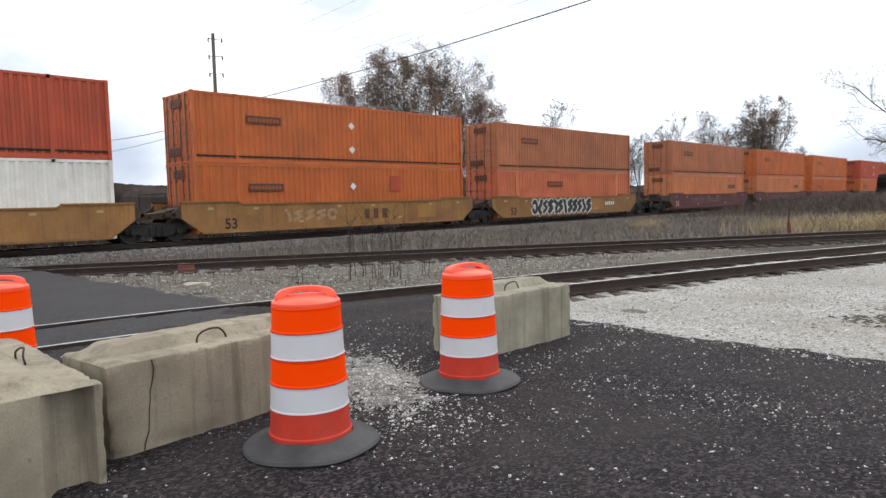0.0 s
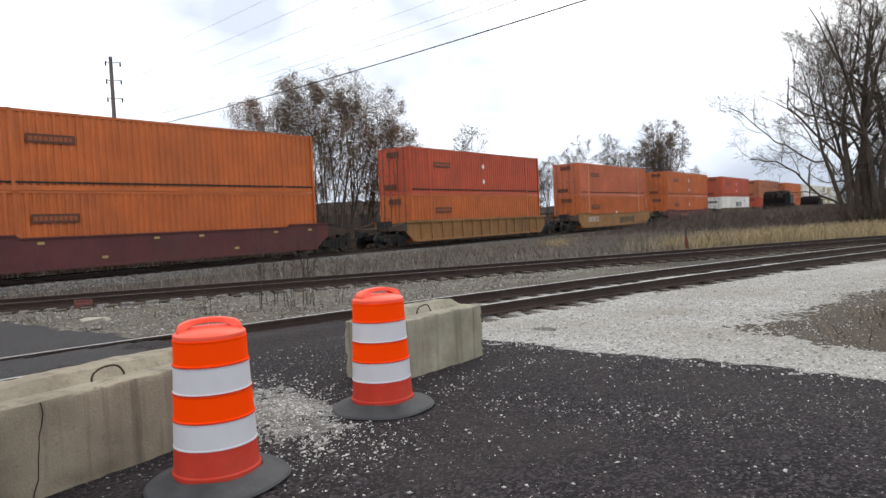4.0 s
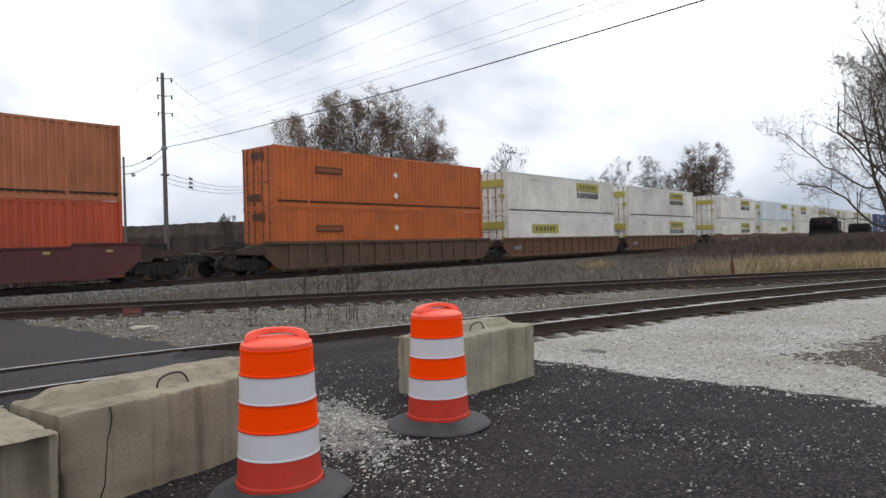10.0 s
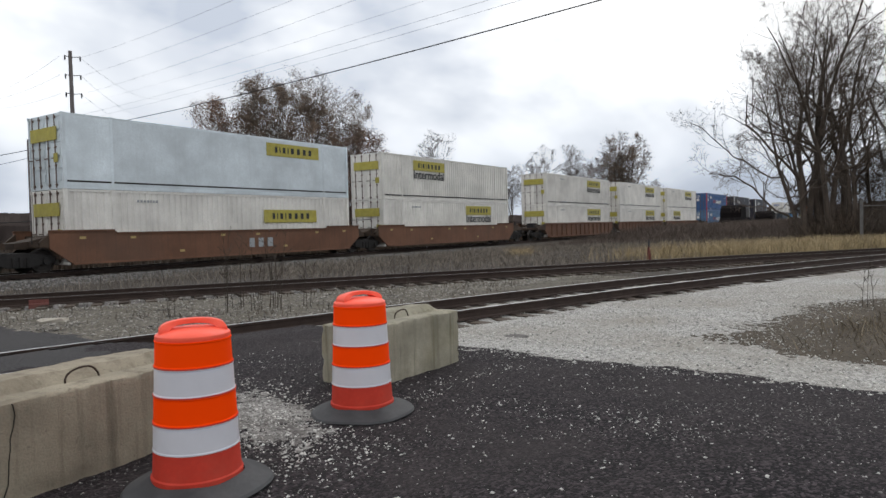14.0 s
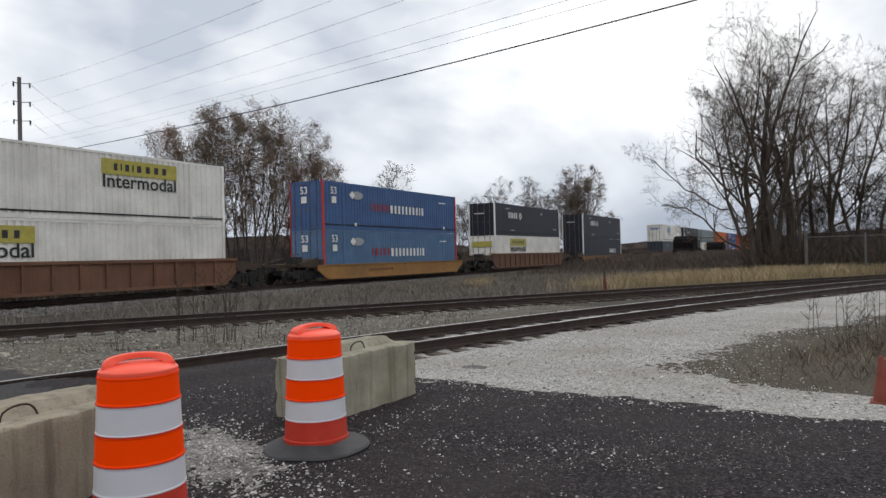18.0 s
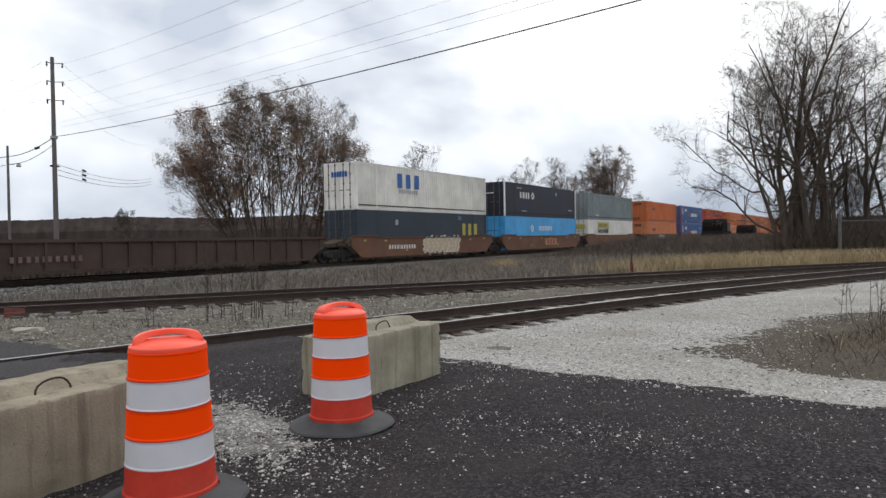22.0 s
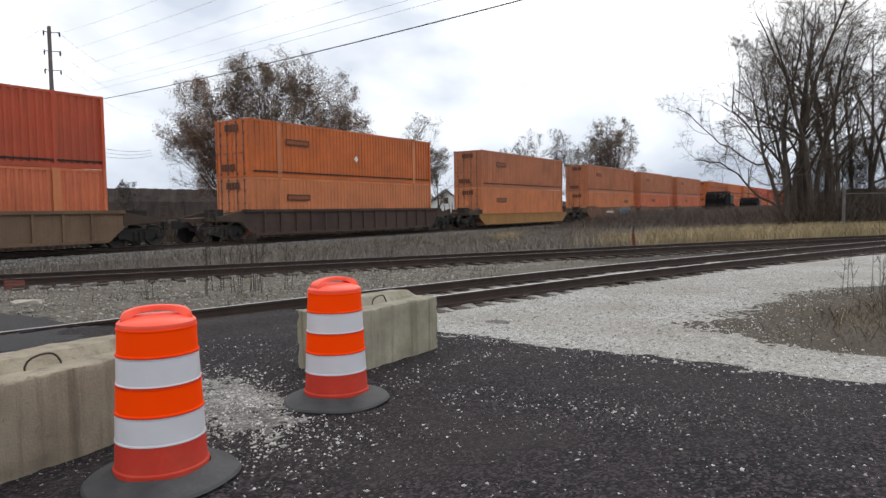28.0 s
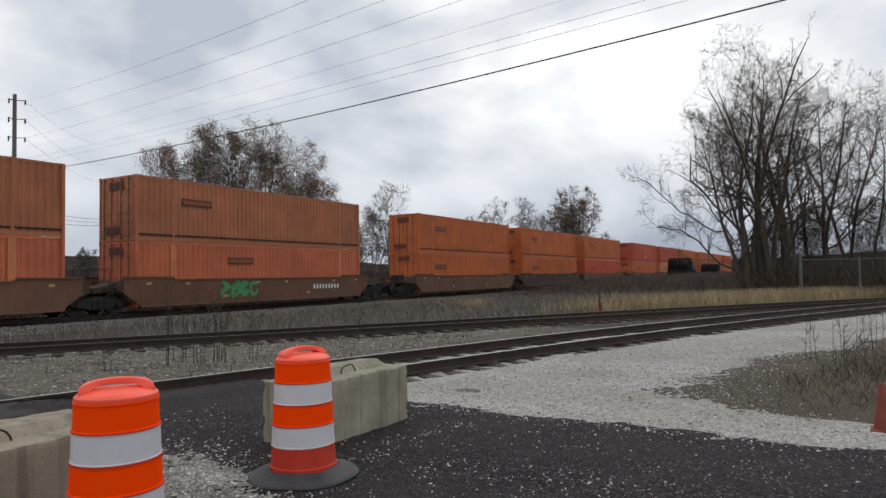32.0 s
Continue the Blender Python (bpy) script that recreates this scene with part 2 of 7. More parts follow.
WHEEL = mat("dull_wheel_steel", (0.05, 0.045, 0.042), 0.6, 0.5, var=0.4, scale=5)
BARK = mat("grey_brown_bark", (0.085, 0.066, 0.052), 0.95, var=0.4, scale=4, fine=30, bump=0.4, stretch=(1, 1, 0.25))
TWIG = mat("brown_twigs", (0.12, 0.095, 0.076), 0.95, var=0.3, scale=2, bump=0)
TWIG_DARK = mat("dark_brown_twigs", (0.07, 0.055, 0.045), 0.95, var=0.3, scale=2, bump=0)
TWIG_PALE = mat("grey_twigs", (0.12, 0.10, 0.088), 0.95, var=0.3, scale=2, bump=0)
TWIG_MID = mat("grey_brown_twigs", (0.125, 0.098, 0.08), 0.95, var=0.3, scale=2, bump=0)
LEAF_RED = mat("withered_russet_leaves", (0.30, 0.18, 0.125), 0.9, var=0.4, scale=0.6, fine=8, bump=0)
LEAF = mat("withered_brown_leaves", (0.27, 0.195, 0.145), 0.9, var=0.45, scale=0.6, fine=8, bump=0)
DRY_GRASS = mat("dry_golden_grass", (0.44, 0.345, 0.20), 0.95, var=0.4, scale=0.8, fine=12, bump=0)
DULL_GRASS = mat("dull_winter_grass", (0.13, 0.105, 0.08), 0.95, var=0.4, scale=0.8, fine=12, bump=0)
WEED = mat("dead_weed_stalks", (0.055, 0.043, 0.033), 0.95, var=0.4, scale=3, bump=0)
WOODS = mat("far_bare_woods", (0.062, 0.05, 0.046), 1.0, spec=0.0, var=0.5, scale=0.25, fine=2.0, bump=0, stretch=(1, 1, 0.3))
POLE = mat("weathered_pole_wood", (0.15, 0.132, 0.128), 0.95, var=0.3, scale=2, fine=30, bump=0.3, stretch=(4, 4, 0.3))
GALV = mat("galvanised_steel", (0.33, 0.34, 0.35), 0.55, 0.6, var=0.2, scale=8)
DULL_STEEL = mat("dull_rusting_steel", (0.17, 0.165, 0.16), 0.75, 0.4, var=0.35, scale=6)
CABLE = mat("black_cable", (0.015, 0.015, 0.017), 0.6, var=0.1)
WIRE = mat("weathered_bare_wire", (0.20, 0.20, 0.21), 0.6, 0.4, var=0.1)
PORCELAIN = mat("dark_insulator", (0.035, 0.03, 0.035), 0.3, var=0.1)


# ---- mesh helpers ----
def mesh_from(name, verts, faces):
    me = bpy.data.meshes.new(name)
    me.from_pydata(verts, [], faces)
    me.update()
    return me


class Build:
    """Collects plain solids for one mesh."""

    def __init__(self):
        self.v, self.f = [], []

    def add(self, verts, faces):
        k = len(self.v)
        self.v += [tuple(p) for p in verts]
        self.f += [tuple(i + k for i in q) for q in faces]
        return self

    def box(self, x0, x1, y0, y1, z0, z1):
        return self.add([(x0, y0, z0), (x1, y0, z0), (x1, y1, z0), (x0, y1, z0), (x0, y0, z1), (x1, y0, z1), (x1, y1, z1), (x0, y1, z1)],
                        [(0, 3, 2, 1), (4, 5, 6, 7), (0, 1, 5, 4), (1, 2, 6, 5), (2, 3, 7, 6), (3, 0, 4, 7)])

    def prism(self, outline, axis, a, b):
        """An outline of (u, v) pushed from a to b along an axis: x: (y, z), y: (x, z), z: (x, y)."""
        put = {"x": lambda u, w, c: (c, u, w), "y": lambda u, w, c: (u, c, w), "z": lambda u, w, c: (u, w, c)}[axis]
        k = len(outline)
        verts = [put(u, w, a) for u, w in outline] + [put(u, w, b) for u, w in outline]
        faces = [tuple(range(k))[::-1], tuple(range(k, 2 * k))] + [(i, (i + 1) % k, k + (i + 1) % k, k + i) for i in range(k)]
        return self.add(verts, faces)

    def tube(self, p, q, r0, r1=None, k=8, cap=True):
        r1 = r0 if r1 is None else r1
        p, q = Vector(p), Vector(q)
        d = (q - p).normalized()
        s = d.orthogonal().normalized()
        u = d.cross(s)
        ring = [(math.cos(2 * math.pi * i / k), math.sin(2 * math.pi * i / k)) for i in range(k)]
        verts = [p + (s * c + u * n) * r0 for c, n in ring] + [q + (s * c + u * n) * r1 for c, n in ring]
        faces = [(i, (i + 1) % k, k + (i + 1) % k, k + i) for i in range(k)]
        if cap:
            faces += [tuple(range(k))[::-1], tuple(range(k, 2 * k))]
        return self.add(verts, faces)

    def lathe(self, profile, k=32, cap=True, centre=(0, 0)):
        verts = [(centre[0] + r * math.cos(2 * math.pi * i / k), centre[1] + r * math.sin(2 * math.pi * i / k), z) for r, z in profile for i in range(k)]
        faces = [(j * k + i, j * k + (i + 1) % k, (j + 1) * k + (i + 1) % k, (j + 1) * k + i) for j in range(len(profile) - 1) for i in range(k)]
        if cap:
            faces += [tuple(range(k))[::-1], tuple(range((len(profile) - 1) * k, len(profile) * k))]
        return self.add(verts, faces)

    def bar(self, points, r, k=6):
        """One bent round bar through the points."""
        pts = [Vector(p) for p in points]
        verts, faces = [], []
        for i, p in enumerate(pts):
            d = (pts[min(i + 1, len(pts) - 1)] - pts[max(i - 1, 0)]).normalized()
            s = d.cross(Vector((0.13, 0.31, 0.94)))
            s = (s if s.length > 1e-3 else d.orthogonal()).normalized()
            u = d.cross(s)
            verts += [p + (s * math.cos(2 * math.pi * j / k) + u * math.sin(2 * math.pi * j / k)) * r for j in range(k)]
        for i in range(len(pts) - 1):
            faces += [(i * k + j, i * k + (j + 1) % k, (i + 1) * k + (j + 1) % k, (i + 1) * k + j) for j in range(k)]
        faces += [tuple(range(k))[::-1], tuple(range(len(verts) - k, len(verts)))]
        return self.add(verts, faces)

    def mesh(self, name, bevel=0.0, smooth=False, fix=True):
        me = mesh_from(name, self.v, self.f)
        if bevel or fix:
            bm = bmesh.new()
            bm.from_mesh(me)
            bmesh.ops.recalc_face_normals(bm, faces=bm.faces)
            if bevel:
                bmesh.ops.bevel(bm, geom=list(bm.edges), offset=bevel, segments=2, affect="EDGES", profile=0.6)
            bm.to_mesh(me)
            bm.free()
        if smooth:
            me.polygons.foreach_set("use_smooth", [True] * len(me.polygons))
            me.set_sharp_from_angle(angle=radians(32))
        return me


def part(name, data, material, parent, label="", at=None):
    """One mesh object under a thing or a part."""
    me = data.mesh(name) if isinstance(data, Build) else data
    if material and not me.materials:
        me.materials.append(material)
    ob = new(name, me)
    ob.parent = parent
    if at is not None:
        ob.matrix_basis = at
    if label:
        ob["label"] = label
    return ob


def thing(name, label, category, group="", kind="", m=None):
    ob = new(name)
    ob.empty_display_size = 0.2
    if m is not None:
        ob.matrix_basis = m
    return tagged(ob, label, category, group, kind)


def solo(name, data, material, label, category, group="", kind="", m=None):
    """A thing that is one mesh."""
    me = data.mesh(name) if isinstance(data, Build) else data
    me.materials.append(material)
    ob = new(name, me)
    if m is not None:
        ob.matrix_basis = m
    return tagged(ob, label, category, group, kind)


def letters(text, size, wide=0.0):
    """A flat mesh of readable writing in the xz plane, centred, facing -y."""
    cu = bpy.data.curves.new("writing", "FONT")
    cu.body, cu.size, cu.align_x, cu.align_y, cu.extrude, cu.offset = text, size, "CENTER", "CENTER", 0.004, size * 0.012
    cu.resolution_u = 3
    ob = bpy.data.objects.new("writing", cu)
    scene.collection.objects.link(ob)
    me = bpy.data.meshes.new_from_object(ob.evaluated_get(bpy.context.evaluated_depsgraph_get()))
    bpy.data.objects.remove(ob)
    me.transform(Matrix.Rotation(radians(90), 4, "X"))
    me.materials.clear()
    if wide:
        xs = [v.co.x for v in me.vertices]
        me.transform(Matrix.Diagonal((wide / (max(xs) - min(xs)), 1, wide / (max(xs) - min(xs)), 1)))
    return me


def bars(widths, h, gap, slant=0.0, depth=0.006, slim=1.0):
    """Writing that stays unread: one block for each letter, in the xz plane, centred."""
    b = Build()
    x = -(sum(widths) + gap * (len(widths) - 1)) / 2
    for w in widths:
        c, e = x + w * (1 - slim) / 2, x + w * (1 + slim) / 2
        b.prism([(c, -h / 2), (e, -h / 2), (e + slant, h / 2), (c + slant, h / 2)], "y", -depth, depth)
        x += w + gap
    return b


# ---- the ground ----
def smooth(a, b, x):
    t = np.clip((np.asarray(x, float) - a) / (b - a), 0, 1)
    return t * t * (3 - 2 * t)


def ripple(x, y, s, seed=0.0):
    """Cheap unevenness, about -1 to 1."""
    return (np.sin(x * s + 1.7 * np.sin(y * s * 0.7 + seed)) + np.sin(y * s * 1.3 + 2.1 * np.sin(x * s * 0.6 + seed * 2)) + np.sin((x + y) * s * 2.3 + seed)) / 3


def ground_z(x, y):
    z = -0.014 - 0.14 * np.maximum(smooth(6.3, 8.6, x), smooth(8.9, 9.8, y)) - 0.15 * smooth(17, 23, y) - 0.25 * smooth(33, 42, y)
    # the ballast trenches of the two light tracks
    z = z - np.interp(x, [4.5, 4.9, 6.4, 8.6], [0.0, 0.22, 0.2, 0.06]) * (1 - smooth(0.9, 1.4, np.abs(y - siding_y(x)))) * (np.abs(x) < 68)
    z = z - 0.09 * (1 - smooth(1.4, 2.2, np.abs(y - second_y(x)))) * smooth(4.6, 5.6, x) * (np.abs(x) < 68)
    return z + 0.012 * ripple(x, y, 1.3) + 0.25 * ripple(x, y, 0.05, 2.0) * smooth(60, 140, np.hypot(x, y))


def lines(fine0, fine1, step, far):
    side = [fine1]
    d = step
    while side[-1] < far:
        d *= 1.25
        side.append(side[-1] + d)
    other = [fine0]
    d = step
    while other[-1] > -far:
        d *= 1.25
        other.append(other[-1] - d)
    return np.array(other[:0:-1] + list(np.arange(fine0, fine1, step)) + side)


def sheet(name, xs, ys, height, keep=None):
    """A sheet over the grid lines xs, ys; keep picks its cells by their centres."""
    gx, gy = np.meshgrid(xs, ys, indexing="ij")
    verts = np.stack([gx, gy, height(gx, gy)], -1).reshape(-1, 3)
    nx, ny = len(xs), len(ys)
    i, j = np.meshgrid(np.arange(nx - 1), np.arange(ny - 1), indexing="ij")
    a = (i * ny + j).ravel()
    faces = np.stack([a, a + ny, a + ny + 1, a + 1], 1)
    if keep is not None:
        cx, cy = (xs[:-1] + xs[1:]) / 2, (ys[:-1] + ys[1:]) / 2
        kx, ky = np.meshgrid(cx, cy, indexing="ij")
        faces = faces[keep(kx, ky).ravel()]
        used, back = np.unique(faces, return_inverse=True)
        verts, faces = verts[used], back.reshape(faces.shape)
    me = bpy.data.meshes.new(name)
    me.vertices.add(len(verts))
    me.vertices.foreach_set("co", verts.ravel())
    me.loops.add(faces.size)
    me.loops.foreach_set("vertex_index", faces.ravel().astype(np.int32))
    me.polygons.add(len(faces))
    me.polygons.foreach_set("loop_start", np.arange(0, faces.size, 4, dtype=np.int32))
    me.update(calc_edges=True)
    me.validate()
    me.polygons.foreach_set("use_smooth", [True] * len(me.polygons))
    return me


def weed_edge(x):
    return np.interp(x, [8.0, 8.4, 9.0, 11.0, 12.9, 18.0, 25.0, 40.0, 60.0], [-6.0, 1.2, 2.4, 2.7, 2.1, 0.35, -2.4, -8.0, -16.0])


SIDING = [(-30, 9.6), (-12, 9.1), (0, 8.8), (3, 8.72), (6.0, 8.12), (9.2, 7.48), (14.4, 6.25), (19.0, 4.92), (25.0, 2.95), (31.0, 0.75), (45, -4.9), (70, -15.5)]
SECOND = [(-30, 26.5), (-12, 23.0), (-3, 21.0), (4.3, 19.1), (7.5, 17.35), (11.4, 15.25), (15.4, 13.05), (20.4, 10.35), (25.4, 7.75), (31, 4.6), (38, 0.2), (48, -5.4), (72, -16.0)]


def along(points, step):
    """Evenly spaced places and headings on a smooth line through the points."""
    p = np.array(points, float)
    d = np.r_[0, np.cumsum(np.hypot(*np.diff(p, axis=0).T))]
    dense = np.linspace(0, d[-1], 600)
    xy = np.stack([np.interp(dense, d, p[:, 0]), np.interp(dense, d, p[:, 1])], 1)
    for _ in range(60):
        xy[1:-1] = 0.25 * xy[:-2] + 0.5 * xy[1:-1] + 0.25 * xy[2:]
    d = np.r_[0, np.cumsum(np.hypot(*np.diff(xy, axis=0).T))]
    s = np.arange(0, d[-1], step)
    out = np.stack([np.interp(s, d, xy[:, 0]), np.interp(s, d, xy[:, 1])], 1)
    way = np.gradient(out, axis=0)
    return out, way / np.linalg.norm(way, axis=1, keepdims=True)


SID_XY, SID_WAY = along(SIDING, 0.55)
SEC_XY, SEC_WAY = along(SECOND, 0.55)


def siding_y(x):
    return np.interp(x, SID_XY[:, 0], SID_XY[:, 1])


def second_y(x):
    return np.interp(x, SEC_XY[:, 0], SEC_XY[:, 1])


def place_ground():
    xs, ys = lines(-14, 34, 0.22, 2600), lines(-8, 36, 0.22, 2600)
    solo("ground", sheet("ground", xs, ys, ground_z), EARTH, "weedy grey-brown gravelly earth along the railway", "ground", kind="structure")
    fx, fy = np.arange(-14, 9, 0.07), np.arange(-9, 11.5, 0.07)

    def asphalt(x, y):
        edge = 6.55 + 0.10 * ripple(x, y, 2.1) + 0.06 * ripple(x, y, 7.0, 1.0) + 0.25 * smooth(-1, -7, y) + 0.35 * smooth(5.6, 6.8, y)
        return (x < edge) & (y < siding_y(x) + 0.05 + 0.5 * smooth(4.9, 4.5, x) + 0.05 * ripple(x, y, 5))

    def lot_z(x, y):
        """The lot is heaped over the buried near rail of the siding."""
        heap = 0.04 * np.exp(-((y - siding_y(x) + 0.72) / 0.32) ** 2) * smooth(4.2, 4.7, x)
        return 0.012 * ripple(x, y, 1.3) - 0.14 * smooth(6.3, 8.6, x) * (y < 6.2) + heap + 0.004 * ripple(x, y, 9.0, 3.0)

    solo("pavement", sheet("pavement", fx, fy, lot_z, asphalt), ASPHALT,
         "black asphalt millings lot sprinkled with white stone chips", "pavement", kind="structure")
    rx, ry = np.arange(-9, 7.4, 0.1), np.arange(8.0, 60, 0.1)

    def road_z(x, y):
        return np.interp(y, [8, 9, 19, 24, 27.5, 30.5, 36, 60], [0.0, 0.012, 0.012, 0.02, 0.045, 0.045, -0.1, -0.45]) + 0 * x

    def on_road(x, y):
        edge = 5.15 - 0.066 * y + 0.1 * ripple(x, y, 1.7) + 0.05 * ripple(x, y, 6)
        near = np.abs(y - siding_y(x))
        slot = np.abs(near - 0.66) < 0.055
        return (x < edge) & (x > -7.5) & ~slot

    solo("road", sheet("road", rx, ry, road_z, on_road), ROAD, "worn dark asphalt road crossing the tracks", "road", kind="structure")
    gx, gy = np.r_[np.arange(5.9, 20, 0.06), np.arange(20, 48, 0.12)], np.arange(-9, 8.2, 0.06)

    def white(x, y):
        edge = weed_edge(x) + 0.35 * ripple(x, y, 1.4) + 0.16 * ripple(x, y, 5.5, 2.0) + np.random.default_rng(3).normal(0, 0.14, np.shape(x)) * smooth(7.6, 9.5, x)
        return (y > edge) & (y < siding_y(x) - 0.95 + 0.1 * ripple(x, y, 4)) & (x > 6.35 + 0.08 * ripple(x, y, 3.0))

    def dusty(x, y):
        near, far = siding_y(x) + 1.25 + 0.3 * ripple(x, y, 1.1, 2.0), second_y(x) - 1.7 + 0.3 * ripple(x, y, 1.5)
        return (x > 5.25 - 0.066 * y + 0.15 * ripple(x, y, 2.0)) & (y > near) & (y < far) & (x < 19)

    solo("verge", sheet("verge", np.arange(3.6, 19, 0.12), np.arange(6, 20, 0.12), lambda x, y: ground_z(x, y) + 0.014 + 0.02 * ripple(x, y, 3.1), dusty), DUST,
         "pale dusty strip of dirt and stones between the tracks", "ground", kind="structure")
    solo("weed_ground", sheet("weed_ground", np.arange(6.6, 46, 0.2), np.arange(-20, 4, 0.2), lambda x, y: ground_z(x, y) + 0.005, lambda x, y: y < weed_edge(x) + 1.4), WEED_EARTH,
         "dusty brown weedy gravel at the edge of the white lot", "ground", kind="structure")
    solo("gravel_lot", sheet("gravel_lot", gx, gy, lambda x, y: ground_z(x, y) + 0.010 + 0.006 * ripple(x, y, 8.0), white), LIMESTONE,
         "bright crushed white limestone spread beside the siding", "gravel", kind="structure")


# ---- the tracks ----
RAIL = [(-0.07, 0), (0.07, 0), (0.07, 0.014), (0.012, 0.04), (0.012, 0.125), (0.036, 0.135), (0.036, 0.168), (-0.036, 0.168), (-0.036, 0.135), (-0.012, 0.125),
        (-0.012, 0.04), (-0.07, 0.014)]


def sweep(xy, way, outline, off, z):
    """An outline (across, up) carried along a line, off metres to its left."""
    side = np.stack([-way[:, 1], way[:, 0]], 1)
    b = Build()
    k = len(outline)
    verts = [(*(p + s * (off + u)), z + w) for p, s in zip(xy, side) for u, w in outline]
    faces = [(j * k + i, j * k + (i + 1) % k, (j + 1) * k + (i + 1) % k, (j + 1) * k + i) for j in range(len(xy) - 1) for i in range(k)]
    return b.add(verts, faces + [tuple(range(k))[::-1], tuple(range(len(verts) - k, len(verts)))])


def tie_mesh(seed):
    rnd = random.Random(seed)
    b = Build().box(-0.115, 0.115, -1.3, 1.3, -0.17, 0)
    b.v = [(x + rnd.uniform(-0.012, 0.012), y + rnd.uniform(-0.03, 0.03), z + rnd.uniform(-0.008, 0.004)) for x, y, z in b.v]
    return b.mesh("tie", 0.008)


TIES = [tie_mesh(n) for n in range(4)]
PLATE = Build().box(-0.1, 0.1, -0.17, 0.17, 0, 0.012).mesh("tie_plate", 0.003)


def track(name, label, xy, way, top, skip, shine, plates=None):
    t = thing(name, label, "track", kind="structure")
    for off in (-0.753, 0.753):
        rail = part("rail", sweep(xy, way, RAIL, off, top - 0.168), RAIL_RUST, t)
        part("running_surface", sweep(xy, way, [(-0.026, 0.165), (0.026, 0.165), (0.026, 0.1705), (-0.026, 0.1705)], off, top - 0.168),
             shine, rail, "bright worn top of the rail")
    rnd = random.Random(len(xy))
    for n, (p, w) in enumerate(zip(xy, way)):
        if skip(*p):
            continue
        a = math.degrees(math.atan2(w[1], w[0])) + rnd.uniform(-2, 2)
        me = TIES[n % 4]
        j = rnd.uniform(-0.08, 0.08)
        part("tie", me, TIE, t, at=pose(p[0] - j * w[1], p[1] + j * w[0], top - 0.182 + rnd.uniform(-0.012, 0.004), 0, 0, a))
        if plates and plates(*p):
            for off in (-0.753, 0.753):
                part("tie_plate", PLATE, RAIL_RUST, t, at=pose(p[0] - off * w[1], p[1] + off * w[0], top - 0.18, 0, 0, a))


TRACK_SLOPE, TRACK_Y = 0.048, 28.1
RAIL_TOP = 0.06
MAIN = [(x, TRACK_Y + TRACK_SLOPE * x) for x in (-60, -30, 0, 40, 90, 160, 260)]
MAIN_XY, MAIN_WAY = along(MAIN, 0.6)


def bed(name, label, xy, way, top, half, foot, low, material, keep=None):
    """A ballast bed: a flat top with rough shoulders."""
    side = np.stack([-way[:, 1], way[:, 0]], 1)
    us = np.r_[-foot, np.linspace(-foot * 0.85, -half, 5), np.linspace(-half * 0.8, half * 0.8, 7), np.linspace(half, foot * 0.85, 5), foot]
    zs = np.interp(np.abs(us), [0, half, foot], [top, top - 0.03, low])
    b = Build()
    verts = []
    for p, s in zip(xy, side):
        for u, z in zip(us, zs):
            q = p + s * u
            verts.append((q[0], q[1], z + 0.03 * float(ripple(q[0], q[1], 4.0)) + random.uniform(-0.025, 0.025)))
    k = len(us)
    faces = [(j * k + i, (j + 1) * k + i, (j + 1) * k + i + 1, j * k + i + 1) for j in range(len(xy) - 1) if keep is None or keep(*xy[j]) for i in range(k - 1)]
    b.add(verts, faces)
    me = b.mesh(name)
    solo(name, me, material, label, "ballast", kind="structure")


def place_tracks():
    on_road = lambda x, y: -7.4 < x < 5.15 - 0.066 * y + 0.2
    bed("ballast_bed_main", "sooty grey crushed stone ballast bed of the main line", MAIN_XY, MAIN_WAY, RAIL_TOP - 0.21, 2.0, 4.4, -0.42, BALLAST_DARK, lambda x, y: not on_road(x, y))
    bed("ballast_bed_second", "thin dirty grey ballast of the second track", SEC_XY, SEC_WAY, -0.205, 1.3, 2.1, -0.32, BALLAST, lambda x, y: not on_road(x, y))
    bed("ballast_bed_siding", "weedy stone bed of the siding", SID_XY, SID_WAY, -0.155, 1.35, 1.75, -0.3, LIMESTONE, lambda x, y: x > 4.7 or x < -7.5)
    track("track_main", "main line track with dark rusty rails on ballast", MAIN_XY, MAIN_WAY, RAIL_TOP, lambda x, y: on_road(x, y) or x > 110, RAIL_SHINE)
    track("track_second", "rusty rails of a second track on weathered ties", SEC_XY, SEC_WAY, 0.03, lambda x, y: on_road(x, y) or x > 45, RAIL_RUST_TOP,
          lambda x, y: 3 < x < 32)
    track("track_siding", "rusty siding rails on old ties, set in asphalt at the road", SID_XY, SID_WAY, 0.03, lambda x, y: x < 4.7 or x > 60, RAIL_SHINE_DULL,
          lambda x, y: 6 < x < 30)


RAIL_RUST_TOP = mat("half_worn_rail_head", (0.16, 0.15, 0.145), 0.5, 0.6, var=0.3, scale=5)
RAIL_SHINE_DULL = mat("dull_worn_rail_head", (0.55, 0.545, 0.545), 0.42, 0.85, var=0.25, scale=5)


